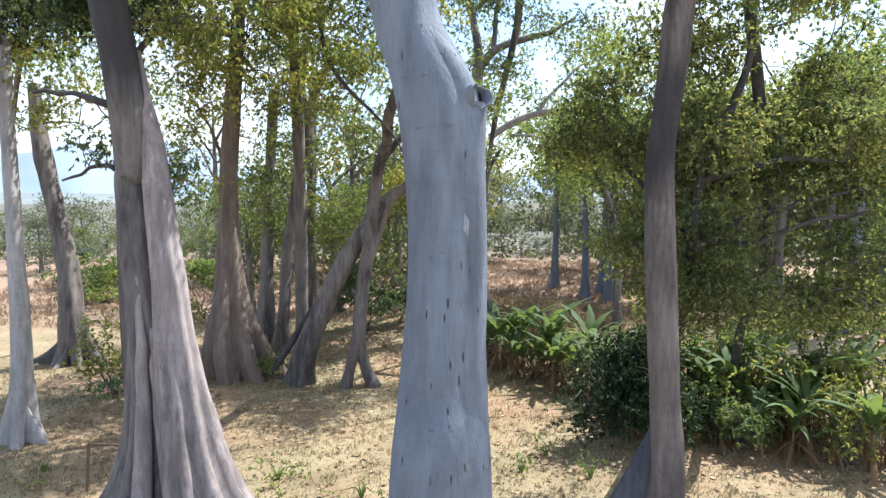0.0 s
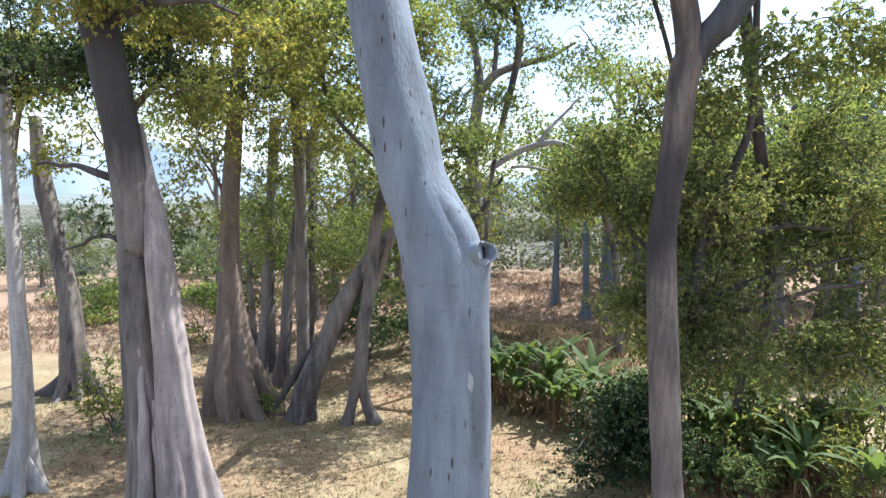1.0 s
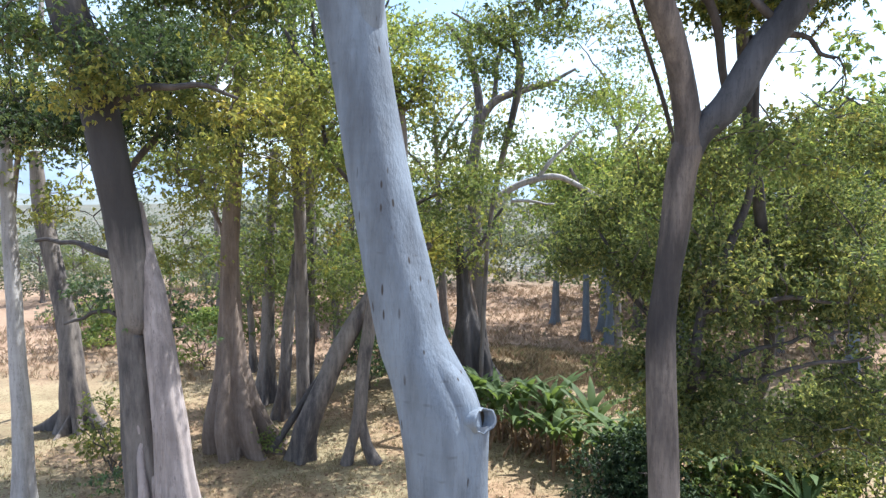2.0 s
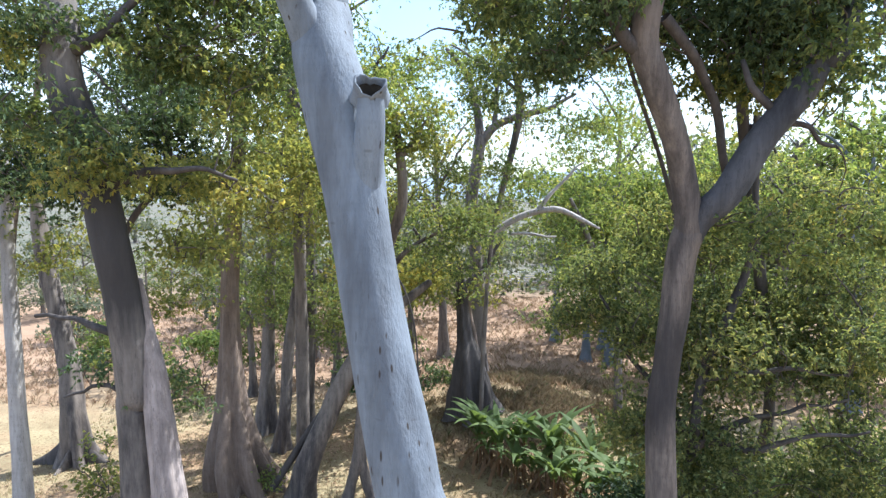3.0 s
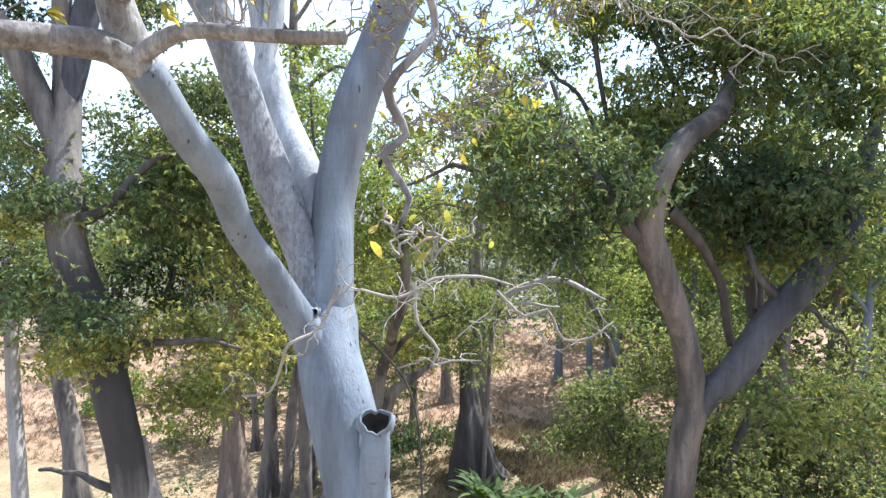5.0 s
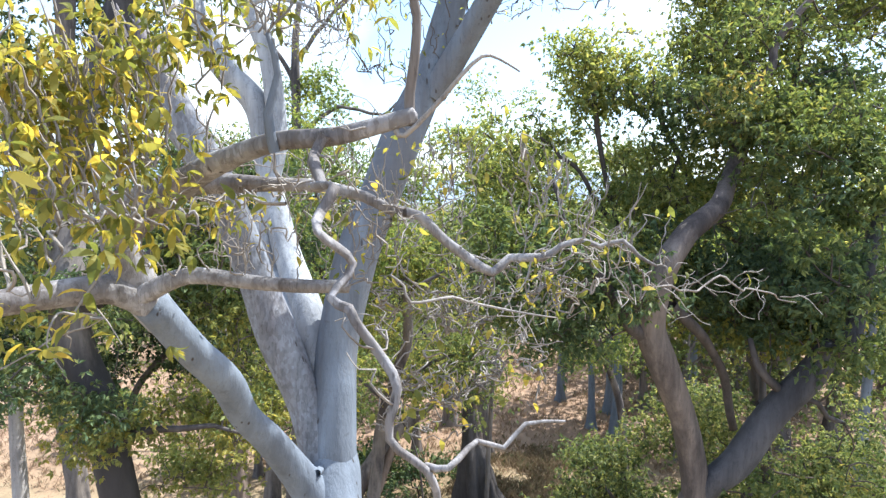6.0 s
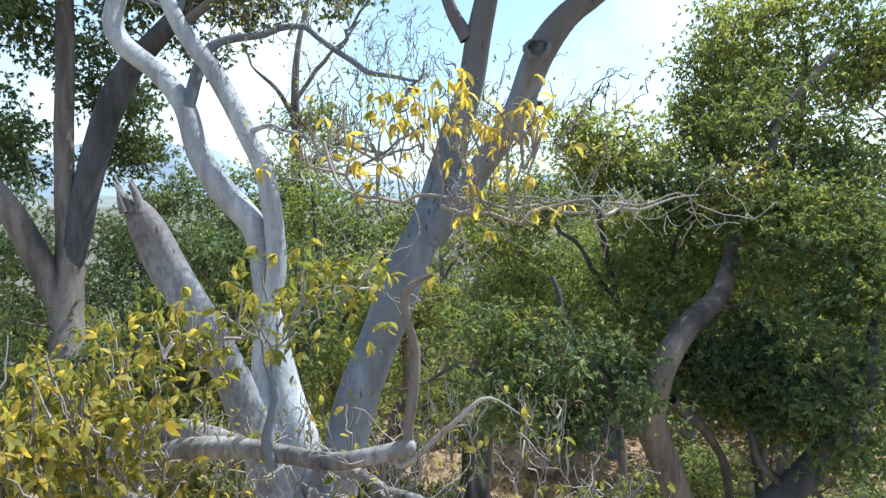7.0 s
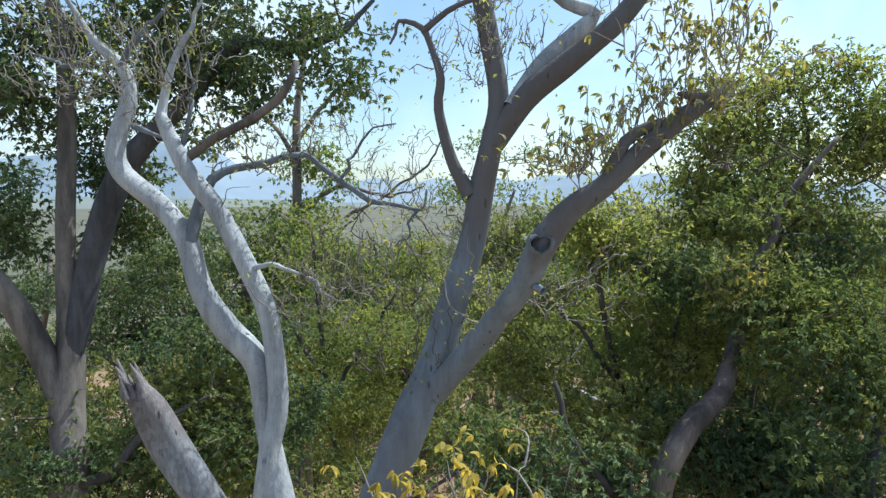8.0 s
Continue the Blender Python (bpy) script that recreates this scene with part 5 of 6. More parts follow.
slim.limb([(5.15, 13.4, -0.1, 0.06), (5.0, 13.0, 6, 0.05), (4.75, 12.5, 9.5, 0.045)] + [(3.57, 11.96, 12.58, 0.042), (2.99, 11.69, 14.12, 0.041), (2.69, 11.59, 15.46, 0.050), (2.54, 11.47, 16.45, 0.034), (2.47, 11.41, 16.93, 0.019)], BARK_DARK, "trunk", sides=10)
slim.limb([(3.14, 11.64, 13.52, 0.051), (2.39, 11.53, 14.66, 0.040), (1.69, 11.58, 15.26, 0.025)], BARK_DARK, sides=7)
slim.limb([(3.30, 11.80, 13.05, 0.052), (3.96, 11.69, 14.12, 0.041), (4.26, 11.76, 15.04, 0.025)], BARK_DARK, sides=7)
slim.crown([(2.50, 11.39, 16.64, 0.341), (2.96, 11.53, 15.96, 0.645), (2.29, 11.58, 15.36, 0.651), (3.19, 11.54, 14.86, 0.851), (1.72, 11.74, 14.84, 0.612), (2.15, 11.29, 14.20, 0.835), (3.52, 11.27, 13.91, 0.835), (1.41, 11.66, 13.82, 0.714), (4.06, 11.78, 15.34, 0.561), (2.78, 11.00, 13.09, 0.916)],
           SUNNY, 680, 56, 0.19, 0.084, TWIG_DARK, reach=3.4)

slim.crown([(2.5, 11.4, 16.81, 0.29), (2.07, 11.4, 16.23, 0.44), (2.9, 11.4, 16.14, 0.42), (1.7, 11.5, 15.66, 0.45), (2.72, 11.6, 15.37, 0.7), (3.49, 11.8, 15.07, 0.61), (1.14, 11.8, 15.28, 0.61), (0.54, 12.0, 15.29, 0.42), (2.13, 11.6, 14.57, 0.81), (3.76, 11.9, 14.14, 0.73), (0.96, 12.0, 14.24, 0.73)], SUNNY, 520, 50, 0.2, 0.085, TWIG_DARK, hole=-0.5, reach=5, name="side_crown")

screen = Tree("broadleaf_tree", (-0.6, 17.8, 0.0), "bright green leafy tree behind the tall trunks", "thicket trees")
screen.limb([(-0.6, 17.8, -0.1, 0.045), (-0.6, 17.7, 4.0, 0.035), (-1.0, 17.5, 7.5, 0.028)] + [(-3.01, 17.37, 9.94, 0.063), (-3.40, 17.57, 12.45, 0.063), (-3.64, 17.75, 14.65, 0.047), (-3.72, 17.85, 15.91, 0.039)], BARK_DARK, "trunk", sides=10)
screen.limb([(-3.25, 17.47, 11.20, 0.071), (-2.22, 17.62, 13.08, 0.055), (-1.43, 17.72, 14.34, 0.032)], BARK_DARK, sides=7)
screen.limb([(-3.33, 17.52, 11.83, 0.071), (-4.27, 17.65, 13.40, 0.055), (-5.06, 17.72, 14.34, 0.032)], BARK_DARK, sides=7)
screen.crown([(-3.64, 17.85, 15.91, 1.024), (-2.69, 17.75, 14.65, 1.260), (-4.72, 18.27, 14.91, 1.054), (-1.75, 17.65, 13.40, 1.182), (-3.64, 17.62, 13.08, 1.339), (-0.99, 18.06, 12.32, 1.054), (-2.31, 17.02, 11.82, 1.147), (-5.36, 18.61, 12.86, 1.001), (-1.39, 16.93, 10.76, 1.147), (-3.54, 16.92, 10.60, 1.223)],
             FRESH, 740, 48, 0.24, 0.105, TWIG_DARK, reach=4.5)

screen2 = Tree("broadleaf_tree", (-7.95, 15.4, 0.0), "dark leafy understorey tree beside the fluted trunk", "thicket trees")
screen2.limb([(-7.95, 15.4, -0.1, 0.14), (-8.05, 15.4, 5, 0.08), (-7.85, 15.4, 9, 0.08)] + [(-6.70, 15.43, 10.76, 0.083), (-6.84, 15.56, 12.43, 0.063), (-6.77, 15.65, 13.54, 0.035)], BARK_DARK, "trunk", sides=10)
screen2.limb([(-6.70, 15.45, 11.04, 0.056), (-7.82, 15.56, 12.43, 0.042), (-8.52, 15.63, 13.26, 0.028)], BARK_DARK, sides=7)
screen2.crown([(-6.84, 15.66, 13.68, 0.765), (-5.86, 15.63, 13.26, 0.904), (-7.82, 15.61, 12.98, 1.043), (-6.21, 15.03, 12.04, 1.277), (-7.96, 14.99, 11.50, 1.142), (-10.19, 15.52, 11.87, 1.321), (-10.68, 16.19, 14.00, 1.077), (-5.17, 15.47, 11.32, 1.043), (-8.60, 14.40, 10.52, 1.297), (-10.15, 15.82, 15.83, 0.973), (-8.47, 16.25, 14.84, 0.934), (-7.10, 16.79, 15.41, 0.741), (-6.38, 15.66, 13.75, 0.834)],
              DARK, 980, 52, 0.22, 0.101, TWIG_DARK, hole=-0.15, reach=4.5)

# inner clumps with their shade painted into the leaf colour
screen2.crown([(-9.45, 15.05, 12.31, 1.142), (-6.61, 14.99, 11.50, 1.075), (-7.69, 14.43, 10.78, 1.168), (-10.13, 14.92, 10.70, 1.075), (-5.54, 14.89, 10.30, 0.873)], DEEP_SHADE, 330, 50, 0.2, 0.1, TWIG_DARK, hole=-0.4, reach=4.5, name="shade_crown")

bush = Tree("dense_bush", (4.75, 15.8, 0.0), "rounded dark-green bush at the edge of the clearing", "undergrowth")
for k in range(5):
    bush.limb([(4.75, 15.8, -0.05, 0.05), (4.75 + 0.4 * math.cos(k * 1.3), 15.8 + 0.4 * math.sin(k * 1.3), 0.9, 0.035), (4.75 + 0.9 * math.cos(k * 1.3), 15.8 + 0.9 * math.sin(k * 1.3), 1.8, 0.015)], BARK_DARK, "stem", sides=7)
bush.crown([(4.75, 15.8, 1.3, 1.05), (4.4, 15.6, 2.3, 0.7), (5.3, 15.9, 1.1, 1.0), (4.0, 15.9, 0.7, 0.7), (5.3, 15.7, 2.5, 0.6)], DEEP_SHADE, 380, 60, 0.24, 0.12, TWIG_DARK, hole=-0.5, reach=2)


# ---- trees of the clearing ----
pale = Tree("kapok_tree", (-10.75, 15.2, 0.0), "slim pale kapok with a small buttress, sunlit on one side")
pale.limb([(-10.75, 15.2, -0.1, 0.24)] + [(-10.62, 15.25, 1.24, 0.217), (-10.68, 15.41, 3.25, 0.202), (-10.79, 15.54, 4.83, 0.188), (-10.90, 15.68, 6.55, 0.181), (-11.02, 15.83, 8.42, 0.159), (-11.12, 15.99, 10.43, 0.145), (-11.18, 16.05, 11.33, 0.123)], BARK_BONE, "trunk", sides=20, lump=0.03, flare=(0.8, 2.0, 4, 2, 0.5))
pale.crown([(-10.93, 16.91, 10.68, 1.453), (-10.89, 16.27, 8.92, 0.964), (-10.14, 17.80, 9.18, 1.054), (-11.10, 17.14, 7.21, 0.630), (-9.93, 18.45, 11.09, 1.251), (-11.46, 17.38, 10.05, 1.339), (-11.00, 17.72, 8.09, 0.973), (-11.62, 17.25, 8.48, 0.866)],
           OLIVE, 280, 48, 0.24, 0.110, TWIG_DARK, hole=-0.3, reach=5)

pale.crown([(-10.98, 17.0, 10.69, 0.92), (-9.74, 17.0, 11.14, 0.92), (-10.97, 16.0, 9.44, 0.65), (-10.1, 17.0, 9.95, 0.62), (-11.1, 17.0, 11.44, 0.92)], OLIVE, 190, 44, 0.23, 0.105, TWIG_DARK, reach=6, hole=-0.6, name="outer_crown")
pale.buttress(-0.3, 1.1, 1.9, 0.2, BARK_BONE)
pale.buttress(3.3, 0.8, 1.3, 0.2, BARK_BONE)
mossy = Tree("kapok_tree", (-14.0, 23.2, 0.0), "leaning kapok with dark root buttresses and pale patches")
mossy.limb([(-14.0, 23.2, -0.1, 0.36)] + [(-13.98, 23.02, 1.79, 0.367), (-14.20, 23.19, 3.94, 0.345), (-14.63, 23.35, 5.87, 0.324), (-15.01, 23.49, 7.59, 0.324), (-15.27, 23.59, 8.87, 0.281), (-15.44, 23.73, 10.59, 0.216)], BARK_GREY, "trunk", sides=24, flare=(1.0, 1.7, 5, 2, 0.9))
mossy.crown([(-14.18, 23.42, 10.53, 2.131), (-13.03, 24.55, 12.05, 1.890), (-14.58, 22.49, 11.36, 1.529), (-12.19, 25.44, 10.68, 1.506), (-12.55, 22.24, 8.32, 0.917)], FRESH, 180, 38, 0.33, 0.145, TWIG_DARK, reach=6)

mossy.buttress(3.2, 1.9, 1.7, 0.3, BARK_DARK)
mossy.buttress(-0.2, 1.3, 1.4, 0.3, BARK_DARK)
mossy.buttress(-1.6, 1.3, 1.4, 0.26, BARK_GREY)
cone = Tree("kapok_tree", (-6.85, 20.9, 0.0), "kapok with a broad cone of reddish-brown buttress roots")
cone.limb([(-6.85, 20.9, -0.1, 0.42)] + [(-7.06, 20.69, 1.45, 0.506), (-7.18, 20.84, 3.38, 0.370), (-7.23, 21.00, 5.32, 0.302), (-7.23, 21.15, 7.26, 0.282), (-7.10, 21.34, 9.58, 0.263), (-6.94, 21.53, 11.91, 0.234), (-6.84, 21.74, 14.62, 0.175)], BARK_RED, "trunk", sides=40, flare=(1.7, 2.3, 6, 1.2, 0.3), lump=0.025)
cone.limb([(-7.47, 21.17, 7.45, 0.078), (-7.82, 21.26, 8.61, 0.058), (-8.30, 21.32, 9.39, 0.039)], BARK_RED, sides=6)
cone.crown([(-6.40, 21.06, 12.34, 1.900), (-8.30, 21.26, 8.61, 1.070), (-5.78, 21.48, 11.33, 1.265), (-7.91, 21.45, 10.94, 1.168), (-7.39, 20.48, 11.20, 1.853), (-5.73, 20.41, 10.28, 1.390), (-6.29, 20.27, 8.62, 1.019), (-8.08, 19.15, 7.15, 0.792)], OLIVE, 820, 42, 0.27, 0.115, TWIG_DARK, reach=5)

cone.crown([(-6.85, 17.0, 11.0, 0.92), (-5.66, 18.0, 10.33, 1.06), (-4.98, 18.0, 11.44, 1.22), (-3.53, 18.0, 10.97, 1.06), (-2.88, 19.0, 10.06, 0.78), (-3.76, 19.0, 9.04, 0.69), (-6.34, 18.0, 9.05, 0.57)], OLIVE, 330, 44, 0.24, 0.11, TWIG_DARK, reach=6, hole=-0.5, name="front_crown")
cone.crown([(-7.5, 21.5, 14.5, 1.8), (-5.0, 22.0, 15.0, 1.6), (-9.5, 21.0, 13.5, 1.6), (-3.0, 22.0, 14.0, 1.5)], DARK, 420, 44, 0.26, 0.11, TWIG_DARK, hole=-0.5, reach=6, name="top_crown")
cone.buttress(-0.35, 2.0, 3.2, 0.3, BARK_RED)
cone.buttress(3.5, 1.2, 2.3, 0.3, BARK_RED)
cone.buttress(-1.4, 1.2, 2.0, 0.3, BARK_RED)
back_a = Tree("kapok_tree", (-7.5, 26.0, 0.0), "grey kapok with a rounded buttress in the shade")
back_a.limb([(-7.5, 26.0, -0.1, 0.3)] + [(-7.44, 26.04, 1.95, 0.30), (-7.39, 26.26, 4.61, 0.235), (-7.29, 26.49, 7.52, 0.21), (-7.12, 26.76, 10.92, 0.219)], BARK_GREY, "trunk", sides=20, flare=(1.0, 1.3, 5, 1.5, 0.4))
back_b = Tree("kapok_tree", (-6.4, 24.0, 0.0), "leaning grey-brown kapok trunk in the grove")
back_b.limb([(-6.4, 24.0, -0.1, 0.26)] + [(-6.12, 23.71, 1.65, 0.215), (-5.99, 23.89, 3.87, 0.21), (-5.72, 24.07, 6.08, 0.20), (-5.28, 24.26, 8.52, 0.18), (-5.01, 24.39, 10.07, 0.156), (-4.17, 24.53, 11.84, 0.111)], BARK_GREY, "trunk", sides=18, flare=(0.7, 1.0, 4, 1.5, 0.4))
back_b.limb([(-5.28, 24.26, 8.52, 0.178), (-5.39, 24.42, 10.51, 0.133), (-5.27, 24.60, 12.73, 0.089)], BARK_GREY, sides=8)
back_c = Tree("kapok_tree", (-5.9, 26.5, 0.0), "slim greenish-grey kapok trunk in the grove")
back_c.limb([(-5.9, 26.5, -0.1, 0.24)] + [(-5.68, 26.26, 2.16, 0.20), (-5.63, 26.50, 5.09, 0.175), (-5.58, 26.71, 7.78, 0.16), (-5.63, 26.93, 10.47, 0.147)], BARK_GREY, "trunk", sides=16, flare=(0.8, 1.2, 5, 1.5, 1.0))
back_c.crown([(-7.11, 25.26, 8.38, 1.738), (-5.03, 25.37, 9.77, 1.853), (-3.06, 24.30, 8.96, 1.557), (-4.28, 26.05, 5.83, 1.807), (-6.92, 26.03, 5.59, 1.446), (-5.03, 25.57, 12.31, 1.738), (-4.61, 27.91, 3.99, 1.557), (-6.01, 25.19, 7.38, 1.738), (-7.22, 26.07, 5.80, 1.325)], GREEN, 800, 42, 0.30, 0.125, TWIG_DARK, hole=-0.35, reach=6)
leaning = Tree("kapok_tree", (-4.75, 20.2, 0.0), "strongly leaning kapok trunk with mossy grey bark")
leaning.limb([(-4.75, 20.2, -0.1, 0.28)] + [(-4.39, 20.08, 1.39, 0.340), (-3.84, 20.28, 2.69, 0.323), (-3.29, 20.48, 3.91, 0.305), (-2.63, 20.67, 5.05, 0.269), (-1.88, 20.86, 6.10, 0.212), (-1.26, 21.00, 6.58, 0.174), (-0.34, 21.15, 7.26, 0.117)], BARK_GREY, "trunk", sides=18, flare=(0.7, 1.0, 4, 1.5, 0.2))
leaning.limb([(-5.61, 20.00, 0.45, 0.132), (-4.91, 20.29, 1.54, 0.134), (-4.36, 20.46, 2.37, 0.115), (-3.80, 20.63, 3.22, 0.077)], BARK_DARK, sides=8, grow=False)
twin = Tree("kapok_tree", (-2.75, 20.1, 0.0), "slender kapok standing on two splayed root legs")
twin.limb([(-3.15, 20.0, -0.1, 0.22), (-2.95, 20.05, 0.7, 0.17)] + [(-2.71, 20.09, 1.58, 0.236), (-2.60, 20.20, 2.90, 0.227), (-2.38, 20.44, 4.58, 0.218), (-2.20, 20.67, 6.29, 0.220), (-1.97, 20.36, 7.41, 0.187), (-1.71, 20.01, 8.02, 0.174), (-1.56, 19.08, 8.75, 0.166), (-1.15, 18.78, 9.98, 0.162), (-1.20, 18.70, 11.50, 0.143), (-1.34, 18.77, 12.34, 0.093)], BARK_GREY, "trunk", sides=16, lump=0.03)
twin.limb([(-2.15, 20.1, -0.1, 0.26), (-2.45, 20.15, 0.5, 0.2)] + [(-2.63, 20.08, 1.39, 0.170), (-2.60, 20.15, 2.33, 0.151)], BARK_GREY, "root_leg", sides=14, grow=False)
twin.limb([(-2.42, 20.39, 4.02, 0.133), (-1.96, 20.70, 5.33, 0.134), (-1.68, 20.86, 6.10, 0.116), (-1.27, 21.09, 6.48, 0.078)], BARK_RED, sides=8)
twin.limb([(-1.17, 18.68, 11.33, 0.084), (-0.66, 18.54, 11.99, 0.058), (-0.32, 18.58, 12.49, 0.033)], BARK_GREY, sides=6)
twin.crown([(-1.32, 18.59, 12.66, 0.917), (-0.66, 18.52, 11.82, 0.751), (-1.87, 19.18, 13.73, 0.771), (-0.33, 19.12, 13.05, 0.686)], OLIVE, 140, 41, 0.23, 0.110, TWIG_DARK, reach=4, name="top_crown")
twin.limb([(-1.97, 20.36, 7.41, 0.131)] + [(-1.3, 20.3, 8.2, 0.09), (-0.3, 20.4, 8.9, 0.06), (0.7, 20.4, 9.2, 0.03)], BARK_GREY, sides=8)
twin.crown([(0.4, 20.3, 8.4, 1.5), (-0.7, 20.6, 8.9, 1.3), (0.9, 20.0, 9.4, 1.0)], GREEN, 190, 42, 0.24, 0.11, TWIG_DARK, hole=-0.6, reach=4, name="side_crown")
twin.crown([(-1.70, 21.37, 9.97, 1.265), (-2.67, 21.45, 10.94, 1.168), (-1.58, 22.19, 7.72, 0.917), (-3.21, 22.18, 7.51, 0.917)], OLIVE, 187, 38, 0.27, 0.123, TWIG_DARK, reach=5)

rooted = Tree("kapok_tree", (1.4, 26.0, 1.0), "dark kapok with a bell of steep buttress roots and olive crown")
rooted.limb([(1.4, 26.0, 0.75, 0.42)] + [(1.22, 26.03, 2.85, 0.46), (1.06, 26.14, 4.30, 0.27), (0.93, 26.26, 5.76, 0.22), (0.78, 26.38, 7.21, 0.219)], BARK_DARK, "trunk", sides=28, flare=(1.6, 2.2, 6, 1.3, 0.3))
rooted.limb([(1.78, 26.22, 2.2, 0.12), (1.46, 26.34, 4.25, 0.12), (1.23, 26.46, 5.72, 0.11)], BARK_RED, sides=8)
rooted.limb([(0.85, 26.34, 6.73, 0.146), (-0.24, 26.40, 7.45, 0.109), (-1.21, 26.52, 8.91, 0.061)], BARK_DARK, sides=7)
rooted.limb([(0.85, 26.30, 6.24, 0.146), (1.95, 26.38, 7.21, 0.109), (2.68, 26.48, 8.42, 0.061)], BARK_DARK, sides=7)
rooted.crown([(0.73, 26.24, 7.96, 1.928), (1.93, 26.12, 6.52, 1.325), (-0.73, 26.79, 8.64, 1.596), (-1.20, 26.18, 7.24, 1.325), (0.24, 25.71, 6.35, 1.542), (-2.00, 27.09, 6.11, 1.251), (1.93, 26.28, 8.44, 1.325)], OLIVE, 442, 48, 0.30, 0.131, TWIG_DARK, reach=4)
rooted.buttress(-0.3, 1.4, 2.4, 0.3, BARK_DARK)
rooted.buttress(3.4, 1.2, 2.2, 0.3, BARK_DARK)
rooted.buttress(-1.4, 1.0, 2.0, 0.3, BARK_DARK)
far_fork = Tree("kapok_tree", (2.0, 31.8, 0.4), "distant forked grey tree with an airy crown")
far_fork.limb([(2.0, 31.8, 0.2, 0.4), (1.9, 31.6, 6.0, 0.34)] + [(1.61, 31.42, 9.99, 0.316), (1.87, 31.58, 11.99, 0.316), (2.08, 31.68, 13.28, 0.316)], BARK_GREY, "trunk", sides=14, flare=(1, 1.5, 5, 1.5, 0))
far_fork.limb([(2.08, 31.66, 13.00, 0.259), (2.88, 31.73, 13.85, 0.215), (4.17, 31.77, 14.34, 0.187), (5.61, 31.80, 14.71, 0.129), (6.90, 31.86, 15.43, 0.072)], BARK_GREY, sides=8)
far_fork.limb([(2.08, 31.66, 13.00, 0.230), (1.87, 31.79, 14.57, 0.201), (1.44, 31.92, 16.29, 0.144), (0.30, 32.04, 17.72, 0.101)], BARK_GREY, sides=8)
far_fork.limb([(2.74, 31.72, 13.71, 0.144), (2.88, 31.88, 15.71, 0.115), (3.46, 32.02, 17.43, 0.072)], BARK_GREY, sides=7)
far_fork.crown([(3.46, 31.90, 16.00, 2.442), (0.58, 31.95, 16.57, 1.724), (5.75, 31.90, 16.00, 1.724), (2.31, 32.09, 18.29, 2.155), (8.42, 30.75, 14.38, 2.085), (6.60, 32.59, 12.25, 1.631), (4.38, 31.85, 15.50, 2.155), (0.64, 31.82, 15.21, 1.580)], FRESH, 560, 36, 0.36, 0.14, TWIG_DARK, reach=6)

dead = Tree("fallen_dead_branch", [(1.99, 24.59, 8.70)][0], "bleached dead branch caught in the green crowns", "dead wood")
dead.limb([(1.99, 24.59, 8.70, 0.135), (2.92, 24.54, 9.27, 0.135), (3.81, 24.47, 9.61, 0.134), (4.68, 24.37, 9.68, 0.122), (5.57, 24.34, 9.28, 0.089), (6.28, 24.31, 8.93, 0.044)], BARK_BONE, sides=8)
dead.limb([(3.81, 24.46, 9.57, 0.101), (4.24, 24.41, 10.17, 0.089), (4.90, 24.46, 10.84, 0.067), (5.68, 24.52, 11.54, 0.033)], BARK_BONE, "fork", sides=7)
dead.limb([(2.79, 24.29, 8.73, 0.067), (3.57, 24.29, 8.73, 0.056), (4.57, 24.28, 8.62, 0.033)], BARK_BONE, "fork", sides=6)
midgreen = Tree("broadleaf_tree", (-5.2, 22.8, 0.0), "half-bare grey tree with light green foliage low on its limbs", "background trees")
midgreen.limb([(-5.2, 22.8, 0, 0.26), (-5.1, 22.4, 8, 0.22)] + [(-5.26, 22.28, 13.64, 0.200), (-5.27, 22.42, 16.64, 0.169), (-5.28, 22.50, 18.82, 0.149), (-5.24, 22.62, 20.40, 0.119), (-4.96, 22.75, 21.99, 0.079), (-4.56, 22.88, 23.57, 0.050)], BARK_GREY, "trunk", sides=12)
midgreen.limb([(-5.24, 22.51, 19.02, 0.099), (-4.52, 22.39, 19.98, 0.079), (-3.51, 22.26, 20.92, 0.049), (-2.92, 22.33, 21.69, 0.029)], BARK_GREY, sides=7)
midgreen.limb([(-5.28, 22.45, 18.22, 0.099), (-5.96, 22.54, 19.41, 0.079), (-6.65, 22.59, 20.01, 0.050), (-7.15, 22.67, 21.00, 0.030)], BARK_GREY, sides=7)
midgreen.limb([(-5.25, 22.40, 16.44, 0.090), (-3.74, 22.18, 17.42, 0.069), (-1.95, 21.95, 17.03, 0.049), (-0.78, 21.98, 17.41, 0.029)], BARK_GREY, sides=7)
midgreen.limb([(-3.50, 21.89, 16.31, 0.058), (-2.10, 21.55, 17.07, 0.048), (-0.75, 21.43, 18.00, 0.038), (0.01, 21.52, 19.13, 0.028)], BARK_GREY, sides=6)
midgreen.crown([(-6.39, 22.37, 16.04, 1.694), (-4.59, 22.40, 16.44, 1.295), (-7.56, 22.76, 14.60, 1.529), (-3.32, 21.84, 15.67, 1.362), (-5.93, 22.68, 13.58, 1.733), (-2.86, 22.71, 13.98, 1.529), (-1.43, 22.76, 14.59, 1.223), (-7.97, 22.96, 17.04, 1.019), (-4.59, 22.53, 18.03, 0.996)], FRESH, 630, 41, 0.27, 0.123, TWIG_DARK, reach=5)
midgreen.crown([(-4.96, 22.59, 20.01, 2.181), (-2.92, 22.14, 19.36, 1.849), (-6.16, 22.62, 20.40, 1.587), (-1.37, 22.03, 18.00, 1.460)], FRESH, 150, 2, 0.2, 0.12, TWIG, reach=4, bare=0.8, thick=0.7, name="bare_top")
backwood = Tree("broadleaf_tree", (1.6, 24.8, 0.0), "broad green tree filling the gap behind the tall trunks", "background trees")
